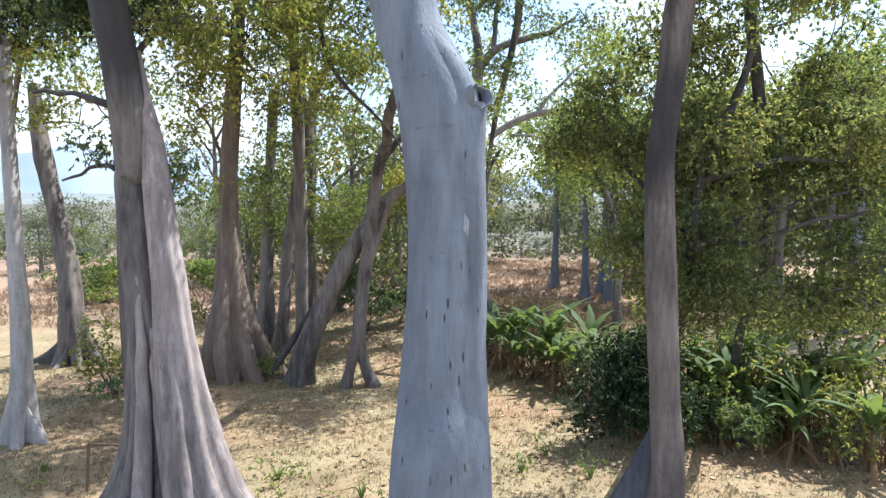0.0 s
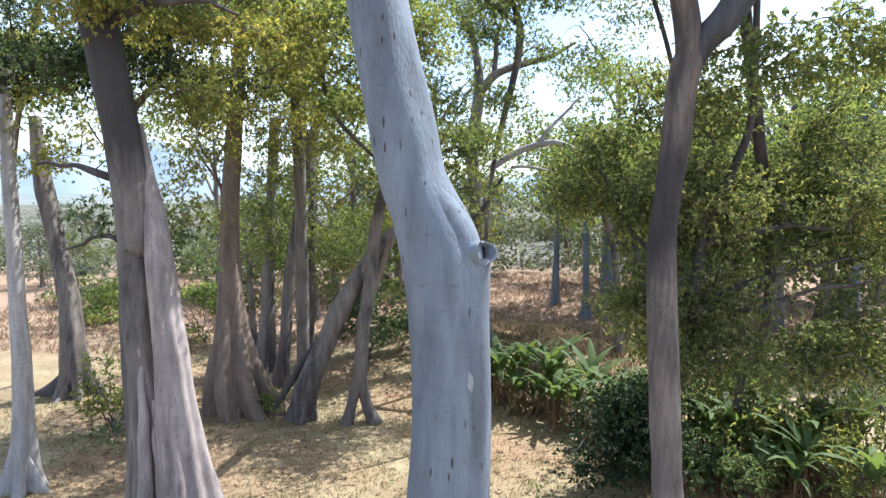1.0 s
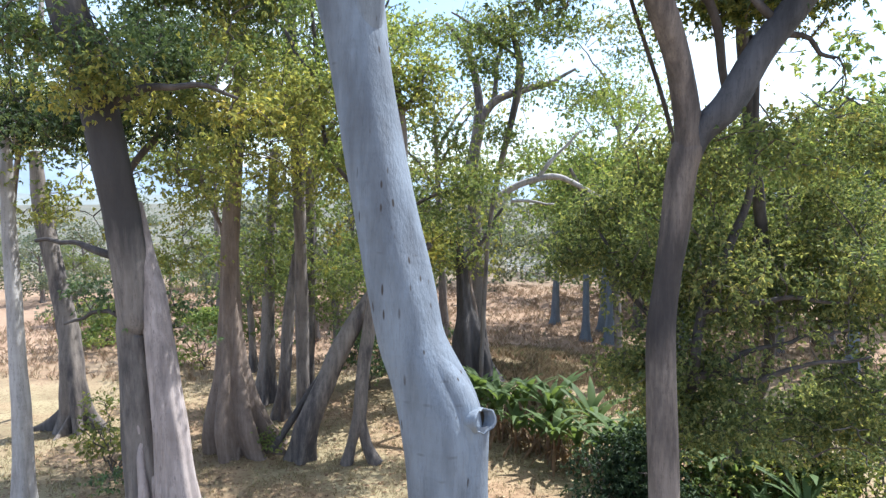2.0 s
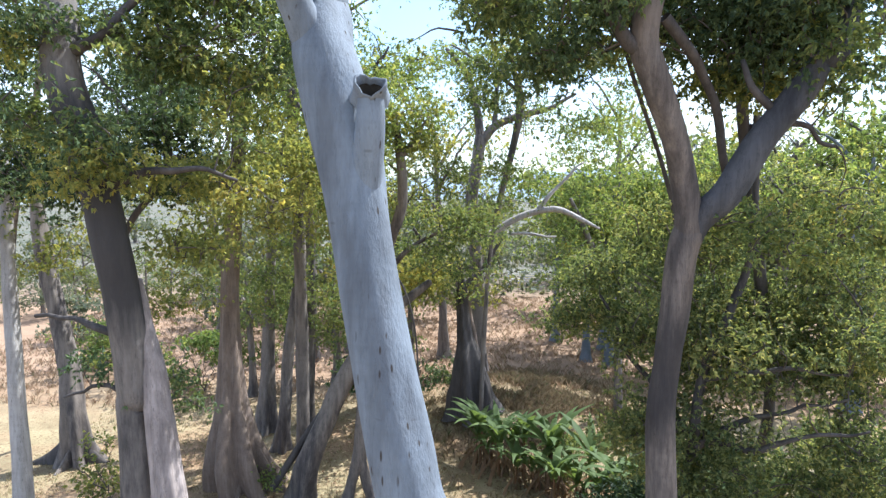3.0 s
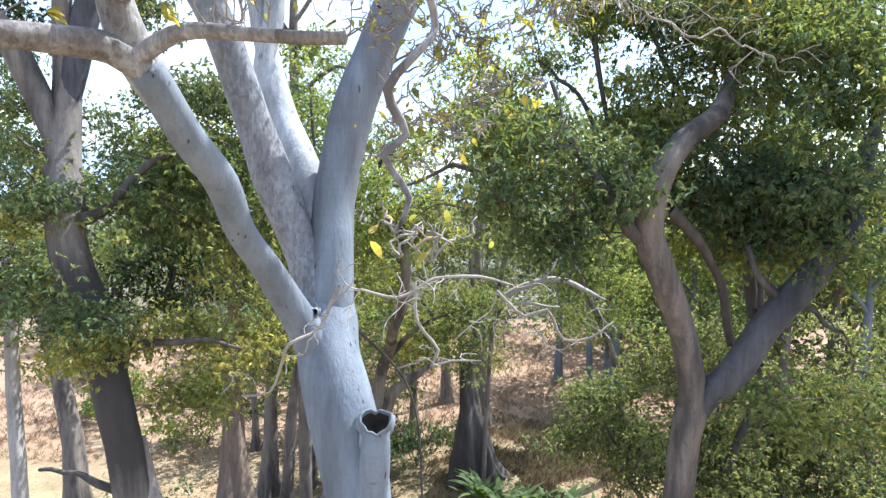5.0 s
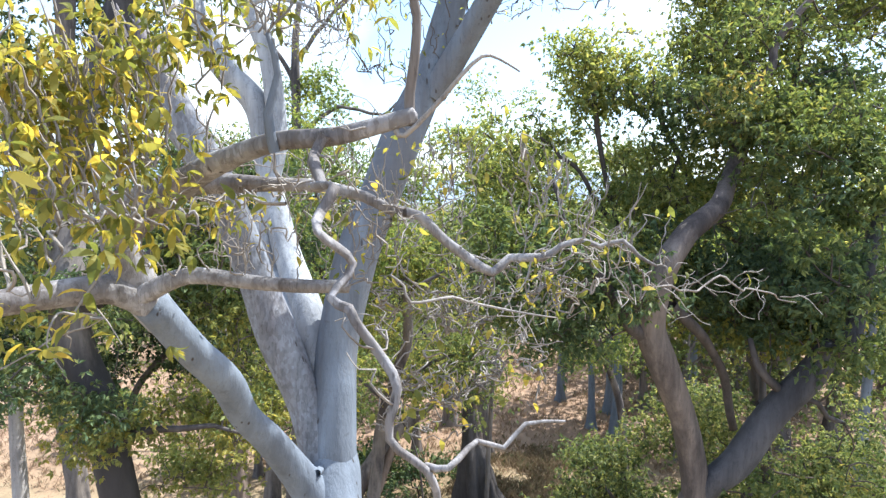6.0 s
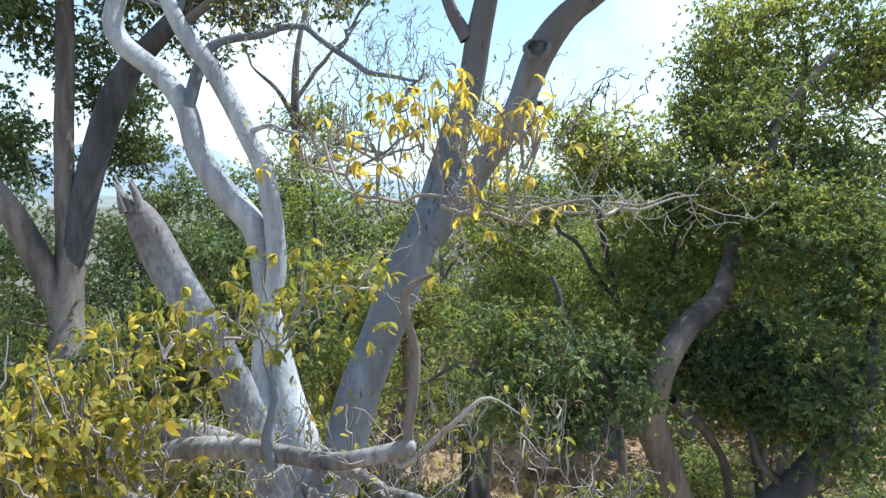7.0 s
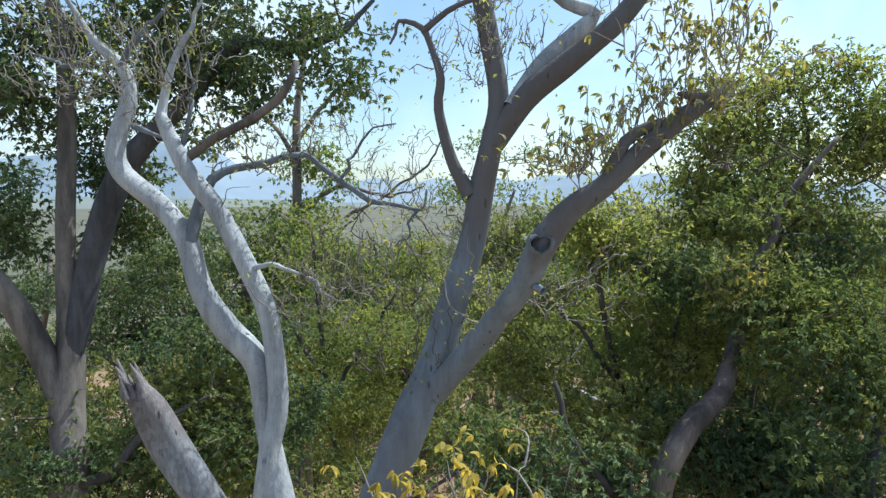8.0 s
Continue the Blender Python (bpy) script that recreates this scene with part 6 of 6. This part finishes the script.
backwood.limb([(1.6, 24.8, 0, 0.1), (2.0, 24.5, 8, 0.09)] + [(3.10, 24.66, 13.27, 0.156), (2.89, 24.82, 15.26, 0.100), (2.78, 24.91, 16.37, 0.056)], BARK_GREY, "trunk", sides=10)
backwood.limb([(3.00, 24.75, 14.38, 0.089), (1.55, 24.84, 15.49, 0.067), (0.44, 24.89, 16.15, 0.033)], BARK_GREY, sides=6)
backwood.crown([(2.89, 24.87, 15.93, 1.223), (1.55, 24.82, 15.26, 1.223), (4.66, 24.84, 15.48, 1.446), (2.39, 24.20, 13.78, 1.633), (0.21, 24.59, 12.38, 1.223), (4.46, 23.63, 12.99, 1.599), (6.88, 24.80, 15.04, 1.446), (1.27, 23.46, 10.87, 1.385), (-0.65, 23.53, 11.72, 0.959)], GREEN, 640, 46, 0.30, 0.125, TWIG_DARK, hole=-0.35, reach=6)
leftwood = Tree("broadleaf_tree", (-17.0, 24.5, 0.0), "leafy green tree rising beside the pale slim trunk", "background trees")
leftwood.limb([(-17.0, 24.5, 0, 0.1), (-15.6, 22.5, 8, 0.09)] + [(-12.55, 19.65, 13.34, 0.106), (-12.37, 19.80, 15.28, 0.062)], BARK_GREY, "trunk", sides=10)
leftwood.crown([(-12.90, 19.76, 14.75, 1.321), (-11.13, 19.70, 14.04, 1.144), (-10.41, 20.75, 14.63, 1.019), (-12.20, 19.56, 12.28, 1.497), (-9.48, 20.64, 13.15, 1.205), (-9.83, 23.84, 15.56, 0.959), (-13.95, 20.95, 17.04, 1.019)], DARK, 540, 44, 0.27, 0.123, TWIG_DARK, hole=-0.35, reach=6)
light_back = Tree("broadleaf_tree", (8.0, 27.0, 0.0), "light green spreading tree behind the meadow edge", "background trees")
light_back.limb([(8.0, 27.0, 0, 0.2), (7.7, 26.8, 5, 0.16), (6.3, 26.5, 8.6, 0.12), (5.55, 26.41, 10.12, 0.07)], BARK_GREY, "trunk", sides=10)
light_back.crown([(5.26, 27.41, 10.09, 1.501), (7.00, 26.47, 10.84, 1.687), (3.64, 28.46, 10.58, 1.168), (7.66, 25.34, 9.22, 1.390), (5.31, 26.28, 8.44, 1.446), (7.24, 26.24, 7.95, 1.566), (7.02, 27.67, 13.33, 1.626), (6.46, 30.15, 6.88, 1.668), (4.52, 32.23, 7.82, 1.334)], FRESH, 442, 38, 0.34, 0.137, TWIG_DARK, reach=8)


# ---- farther trunks and woods ----
def far_tree(name, x, y, height, lean, trunk_r, crown_r, leaves, barkm, label, n, size, bare=0.0, low=0.66):
    base = (x, y, float(ground_z(np.array(x), np.array(y))))
    t = Tree(name, base, label, "background trees")
    z0 = base[2]
    top = (x + lean, y, z0 + height * 0.8)
    t.limb([(x, y, z0 - 0.1, trunk_r * 1.3), (x + lean * 0.15, y, z0 + height * 0.25, trunk_r), (x + lean * 0.6, y, z0 + height * 0.55, trunk_r * 0.75), (*top, trunk_r * 0.3)], barkm, "trunk", sides=10, flare=(0.6, 1.0, 5, 1.5, x))
    for k in range(4):
        a = k * 1.7 + x
        h = height * (0.5 + 0.08 * k)
        t.limb([(x + lean * 0.5, y, z0 + h, trunk_r * 0.5), (x + lean * 0.5 + crown_r * 0.4 * math.cos(a), y + crown_r * 0.4 * math.sin(a), z0 + h + height * 0.12, trunk_r * 0.3), (x + lean * 0.5 + crown_r * 0.8 * math.cos(a), y + crown_r * 0.8 * math.sin(a), z0 + h + height * 0.2, trunk_r * 0.12)], barkm, sides=6)
    blobs = [(x + lean * low + crown_r * 0.6 * math.cos(k * 2.1 + x), y + crown_r * 0.6 * math.sin(k * 2.1 + x), z0 + height * (low + (0.87 - low) * ((k * 4) % 9) / 8), crown_r * (0.42 + 0.1 * (k % 3))) for k in range(9)]
    t.crown(blobs, leaves, n, 30, 0.45, size, TWIG_DARK, reach=9, bare=bare)
    return t


kinds = [
    far_tree("slim_tree", 10.2, 36.5, 13, 0.3, 0.20, 3.2, FRESH, BARK_PALE, "slim pale-trunked tree at the meadow edge", 260, 0.22),
    far_tree("broadleaf_tree", 13.4, 41.0, 11, -0.4, 0.24, 3.6, GREEN, BARK_GREY, "green spreading tree beyond the meadow", 330, 0.24, low=0.22),
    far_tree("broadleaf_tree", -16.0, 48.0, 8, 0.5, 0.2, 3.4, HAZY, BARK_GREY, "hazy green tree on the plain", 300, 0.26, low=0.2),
    far_tree("bare_tree", -6.0, 40.0, 15, 0.5, 0.2, 3.6, OLIVE, BARK_GREY, "thin half-bare tree with pale twigs", 170, 0.2, 0.6),
]
slim_spots = [(10.9, 40.5, 1.0), (8.2, 43.0, 1.05), (9.1, 37.7, 0.95), (10.6, 37.0, 1.0), (14.6, 36, 1.1), (19.5, 28.5, 1.15)]
green_spots = [(17.5, 45, 1), (21, 38, 1.1), (28, 42, 1.1), (17, 50, 1.35), (27, 50, 1.4), (-5.6, 33, 0.85), (-1.6, 33, 0.75), (12.8, 33, 0.8), (23, 36, 1.3), (24, 30, 1.5), (-9.6, 31, 0.7), (-3, 44, 1.15)]
hazy_spots = [(25, 52, 1.1), (-9, 62, 0.9), (-23, 60, 0.6), (-34, 52, 0.7), (-4.5, 50, 1.5), (22, 46, 1.8), (32, 44, 1.8), (-36, 62, 0.8), (15, 55, 1.5), (-12, 48, 1.3), (4, 62, 1.3), (27, 60, 2)]
far_hazy_spots = [(15, 72, 1.2), (-34, 84, 0.7), (30, 70, 1.5), (-24, 98, 0.8), (22, 96, 1.6), (40, 88, 1.6), (-60, 95, 0.9), (5, 80, 1.2), (-11, 84, 1.3), (-19, 74, 0.8), (36, 68, 2.0), (11, 105, 1.3), (-4, 110, 1.4), (-40, 130, 1.2), (-70, 140, 1.3), (28, 130, 1.8), (4, 150, 1.5), (48, 120, 1.8)]
bare_spots = [(2.6, 52, 1.0), (19, 34, 1.1), (-8, 38, 1.2), (-14.5, 40, 1.0), (0.2, 38, 1.2), (13.5, 47, 1.4)]
row_spots = [(-20, 52, 0.42), (-24, 54, 0.46), (-28, 53, 0.40), (-33, 55, 0.46), (-37.5, 53, 0.42), (-16, 55, 0.46), (-12.5, 52, 0.42), (-42, 56, 0.5), (-29, 60, 0.5), (-22, 63, 0.5)]
spots = [(kind, *spot) for kind, group in ((0, slim_spots), (1, green_spots), (1, row_spots), (2, hazy_spots), (2, far_hazy_spots), (3, bare_spots)) for spot in group]
for k, (kind, x, y, s) in enumerate(spots):
    z = float(ground_z(np.array(x), np.array(y)))
    o = copy_thing(kinds[kind].top, pose(x, y, z, 0, 0, k * 67))
    o.scale = (s, s, s)


# ---- hedge of banana-like plants ----
def banana_plant(name, height, seed, dry):
    r = np.random.default_rng(seed)
    top = thing(name, (0, 0, 0), "broad-leaved banana plant with dry russet stem sheaths", "plant", "hedge plants")
    v, f, s = sweep([(0, 0, -0.05, 0.055), (0.02, 0, height * 0.3, 0.045), (0.05, 0.03, height * 0.6, 0.03)], sides=10, step=0.1, lump=0.06)
    mesh_object("stem", v, f, STEM, top)
    for k in range(5):
        a = k * 1.3 + seed
        d = 0.16 + 0.12 * r.random()
        h = height * (0.45 + 0.25 * r.random())
        v, f, s = sweep([(d * math.cos(a), d * math.sin(a), -0.05, 0.014), (d * 1.2 * math.cos(a), d * 1.2 * math.sin(a), h * 0.5, 0.013), (d * 1.3 * math.cos(a + 0.3), d * 1.3 * math.sin(a + 0.3), h, 0.008)], sides=6, step=0.2, lump=0.08)
        mesh_object("cane", v, f, WOOD, top)
    for k in range(14):
        hanging = k >= 14 - dry
        a = k * 2.4 + r.random() * 0.6
        length = height * (0.6 + 0.4 * r.random())
        start = np.array([0.04, 0.02, height * (0.35 if hanging else 0.5 + 0.03 * k)])
        n = 9
        rise = -0.3 if hanging else 0.75 + 0.6 * r.random()
        bend = 0.9 if hanging else 0.55 + 0.75 * r.random()
        pts, sides = [], []
        p = start.copy()
        for i in range(n):
            t = i / (n - 1)
            e = rise - bend * 1.6 * t
            d = np.array([math.cos(a) * math.cos(e), math.sin(a) * math.cos(e), math.sin(e)])
            w = (0.05 if hanging else 0.10) * length / 1.3 * math.sin(math.pi * (0.08 + 0.92 * t) ** 0.8) * (0.85 + 0.3 * r.random()) + 0.004
            side = np.array([-math.sin(a), math.cos(a), 0.15 * math.sin(6 * t)])
            drop = np.array([0, 0, -0.25 * w])
            pts += [p - side * w + drop, p, p + side * w + drop]
            p = p + d * length / (n - 1)
        q = []
        for i in range(n - 1):
            q += [[3 * i, 3 * i + 1, 3 * i + 4, 3 * i + 3], [3 * i + 1, 3 * i + 2, 3 * i + 5, 3 * i + 4]]
        mesh_object("dead_leaf" if hanging else "leaf", np.array(pts), np.array(q), BANANA_DRY if hanging else BANANA, top)
    return top


plants = [banana_plant("banana_plant", 1.9, 1, 5), banana_plant("banana_plant", 1.5, 2, 6), banana_plant("banana_plant", 2.2, 3, 4)]
hr = np.random.default_rng(21)
for k in range(46):
    t = k / 45
    x = 1.3 + 9.6 * t + hr.normal() * 0.25
    y = 22.4 - 8.4 * t + hr.normal() * 0.3 + (k % 3) * 0.55
    m = pose(x, y, float(ground_z(np.array(x), np.array(y))), 0, 0, hr.random() * 360)
    if k < 3:
        plants[k].matrix_basis = m
    else:
        o = copy_thing(plants[k % 3], m)
        g = 0.65 + 0.45 * hr.random()
        o.scale = (g, g, g)

for k, (x, y, g) in enumerate(((6.3, 15.2, 0.55), (7.1, 14.9, 0.65), (7.9, 14.6, 0.6), (8.5, 14.2, 0.75), (9.3, 13.9, 0.65), (9.9, 13.5, 0.8), (10.7, 13.2, 0.65), (7.5, 15.4, 0.8), (9.0, 14.6, 0.8))):
    o = copy_thing(plants[k % 3], pose(x, y, float(ground_z(np.array(x), np.array(y))), 0, 0, k * 77))
    o.scale = (g, g, g)


# ---- low shrubs ----
def shrub(name, x, y, h, r, leaves, n, size, label, twig=TWIG_DARK, bare=0.0):
    base = (x, y, float(ground_z(np.array(x), np.array(y))))
    s = Tree(name, base, label, "undergrowth")
    for k in range(5):
        a = k * 1.26 + x
        s.limb([(x, y, base[2] - 0.05, 0.03), (x + 0.3 * r * math.cos(a), y + 0.3 * r * math.sin(a), base[2] + h * 0.45, 0.022), (x + 0.7 * r * math.cos(a), y + 0.7 * r * math.sin(a), base[2] + h * 0.85, 0.008)], twig, "stem", sides=6)
    s.crown([(x, y, base[2] + h * 0.55, r * 0.8), (x + 0.4 * r, y, base[2] + h * 0.4, r * 0.6), (x - 0.4 * r, y, base[2] + h * 0.45, r * 0.6), (x, y - 0.3 * r, base[2] + h * 0.75, r * 0.55)], leaves, n, 45, 0.2, size, twig, reach=3, bare=bare)
    return s


shrub("shrub", -5.6, 20.6, 0.9, 0.55, FRESH, 26, 0.09, "small light-green shrub at the foot of a tree")
shrub("shrub", -3.2, 26.5, 3.4, 2.0, DARK, 120, 0.16, "dark shrub in the shade of the grove")
shrub("shrub", -1.2, 27.5, 3.0, 2.0, DARK, 120, 0.16, "dark shrub in the shade of the grove")
shrub("shrub", -10.3, 19.0, 2.4, 1.6, OLIVE, 60, 0.13, "sparse twiggy shrub with olive leaves", bare=0.3)
shrub("shrub", -8.7, 17.6, 2.2, 0.9, DARK, 40, 0.12, "sparse twiggy shrub with dark leaves", bare=0.2)
shrub("shrub", 6.9, 17.0, 2.6, 1.1, FRESH, 60, 0.13, "leafy green shrub under the thicket")
shrub("shrub", 9.2, 15.9, 2.8, 1.2, OLIVE, 80, 0.13, "yellow-green shrub under the thicket")
shrub("shrub", 10.9, 15.2, 3.0, 1.3, OLIVE, 80, 0.13, "leafy green shrub under the thicket")
shrub("shrub", 4.2, 21.6, 1.6, 1.0, GREEN, 70, 0.12, "green shrub among the hedge plants")
shrub("shrub", 7.0, 19.2, 2.0, 1.2, GREEN, 90, 0.13, "green shrub among the hedge plants")
shrub("shrub", 9.2, 17.6, 2.2, 1.2, MIXED, 90, 0.13, "yellow-green shrub among the hedge plants")
shrub("shrub", 6.9, 17.8, 4.0, 1.5, MIXED, 150, 0.13, "tall leafy shrub behind the hedge")
shrub("shrub", 10.7, 16.8, 4.8, 1.9, MIXED, 160, 0.13, "tall leafy shrub behind the hedge")
shrub("shrub", 12.7, 16.6, 5.0, 1.9, MIXED, 150, 0.13, "tall leafy shrub behind the hedge")
shrub("shrub", 7.6, 14.7, 1.5, 0.8, GREEN, 55, 0.11, "straggly green shrub in front of the hedge", bare=0.2)
shrub("shrub", 9.6, 13.9, 1.9, 0.9, OLIVE, 60, 0.11, "straggly yellow-green shrub in front of the hedge", bare=0.2)
shrub("shrub", 6.2, 15.8, 1.3, 0.8, GREEN, 45, 0.11, "straggly green shrub in front of the hedge", bare=0.2)
shrub("shrub", -12.5, 32.0, 3.2, 3.0, FRESH, 120, 0.2, "leafy bush at the edge of the plain")
shrub("shrub", -20.0, 36.0, 3.0, 3.0, FRESH, 120, 0.22, "leafy bush at the edge of the plain")
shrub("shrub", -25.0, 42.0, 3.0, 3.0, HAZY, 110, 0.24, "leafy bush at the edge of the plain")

for k, (x, y) in enumerate(((1.9, 13.6), (2.6, 14.4), (-0.6, 15.2), (-9.0, 13.5), (-3.6, 13.2), (3.4, 13.2), (0.9, 16.4), (-1.6, 12.2))):
    shrub("weed", x, y, 0.22 + 0.05 * (k % 3), 0.16, FRESH, 5, 0.09, "small green weed in the dry grass", twig=FRESH)
# scrub of the plain
pr = np.random.default_rng(5)
cx = pr.uniform(-1, 1, 2200)
cy = 62 + 500 * pr.random(2200) ** 1.8
cent = np.stack([cx * (30 + cy * 0.85), cy, np.zeros(2200)], -1)
cent = np.repeat(cent, 6, axis=0) + pr.normal(size=(13200, 3)) * np.array([1.3, 1.3, 0.7])
cent[:, 2] = np.abs(cent[:, 2]) + ground_z(cent[:, 0], cent[:, 1]) + 0.3
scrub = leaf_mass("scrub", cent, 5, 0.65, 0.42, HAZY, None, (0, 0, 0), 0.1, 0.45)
tagged(scrub, "hazy green scrub scattered over the dry plain", "scrub", kind="stuff")


# ---- dry grass and fallen leaves ----
def grass(name, x0, x1, y0, y1, tufts, per, height, material, label, seed, thin=0.012, ragged=False):
    r = np.random.default_rng(seed)
    c = np.stack([r.uniform(x0, x1, tufts), r.uniform(y0, y1, tufts)], -1)
    if ragged:
        c = np.stack([r.normal((x0 + x1) / 2, (x1 - x0) / 4, tufts), r.normal((y0 + y1) / 2, (y1 - y0) / 4, tufts)], -1)
        c = c[np.sin(c[:, 0] * 1.7 + np.sin(c[:, 1] * 1.3)) + np.sin(c[:, 1] * 1.9) > -0.6]
        tufts = len(c)
    c = np.repeat(c, per, axis=0) + r.normal(size=(tufts * per, 2)) * 0.10
    n = len(c)
    p = np.stack([c[:, 0], c[:, 1], ground_z(c[:, 0], c[:, 1]) - 0.01], -1)
    a = r.random(n) * 6.28
    h = height * (0.4 + 0.9 * r.random(n))
    lean = np.stack([np.cos(a), np.sin(a), np.zeros(n)], -1) * (h * 0.55)[:, None]
    side = np.stack([-np.sin(a), np.cos(a), np.zeros(n)], -1) * thin
    v = np.stack([p - side, p + side, p + lean * 0.35 + np.array([0, 0, 0.65]) * h[:, None] + side * 0.6, p + lean + np.array([0, 0, 0.95]) * h[:, None]], 1).reshape(-1, 3)
    k = np.arange(n)[:, None] * 4
    f = np.concatenate([k + np.array([[0, 1, 2]]), k + np.array([[0, 2, 3]])])
    tagged(mesh_object(name, v, f, material, smooth=False), label, "grass", kind="stuff")


grass("dry_grass", -16, 12, 9, 30, 7500, 8, 0.10, STRAW, "short dry straw-coloured grass of the clearing", 11)
grass("russet_grass", -30, 24, 29, 62, 7500, 7, 0.28, RUSSET, "tall russet dry grass of the meadow", 12, 0.013)
grass("weedy_grass", 0.0, 9.0, 23.0, 33.0, 2300, 7, 0.34, WEEDY, "rough brown-green weedy grass below the meadow", 13, 0.016, True)
lr = np.random.default_rng(31)
lc = np.stack([lr.uniform(-15, 13, 1300), lr.uniform(9, 27, 1300), np.zeros(1300)], -1)
lc[:, 2] = ground_z(lc[:, 0], lc[:, 1]) + 0.02
lm = leaf_mass("fallen_leaves", lc, 9, 0.5, 0.11, LITTER, None, (0, 0, 0), 0.0, 0.35)
co = np.zeros(len(lm.data.vertices) * 3, dtype=np.float32)
lm.data.vertices.foreach_get("co", co)
co = co.reshape(-1, 3)
co[:, 2] = ground_z(co[:, 0], co[:, 1]) + 0.012 + 0.02 * np.abs(np.sin(co[:, 0] * 37 + co[:, 1] * 51))
lm.data.vertices.foreach_set("co", co.ravel())
tagged(lm, "brown and tan fallen leaves on the ground", "leaves", kind="stuff")


# ---- small made things ----
def beam(name, a, b, r, material, parent, origin):
    v, f, _ = sweep([(*a, r), (*b, r * 0.9)], sides=8, step=0.2, lump=0.05)
    return mesh_object(name, v, f, material, parent, origin)


rail = thing("wooden_rail", (-7.5, 12.6, 0.05), "low rail of weathered brown poles beside the fluted tree", "rail")
rail_at = (-7.5, 12.6, 0.05)
beam("post", (-7.5, 12.6, 0.0), (-7.42, 12.6, 1.08), 0.036, WOOD, rail, rail_at)
beam("crossbar", (-7.44, 12.6, 1.05), (-6.3, 12.3, 1.12), 0.03, WOOD, rail, rail_at)
beam("post", (-6.3, 12.3, 0.0), (-6.3, 12.3, 1.14), 0.036, WOOD, rail, rail_at)

fence = thing("white_fence", (9.8, 72.0, 0.0), "white horizontal rail fence across the far meadow", "fence")
for k in range(5):
    beam("post", (8.0 + k * 1.9, 72.0, 0.0), (8.0 + k * 1.9, 72.0, 1.6), 0.06, WHITE, fence, (9.8, 72.0, 0.0))
for k in range(5):
    beam("rail", (7.9, 72.0, 0.35 + k * 0.27), (15.7, 72.0, 0.35 + k * 0.27), 0.05, WHITE, fence, (9.8, 72.0, 0.0))
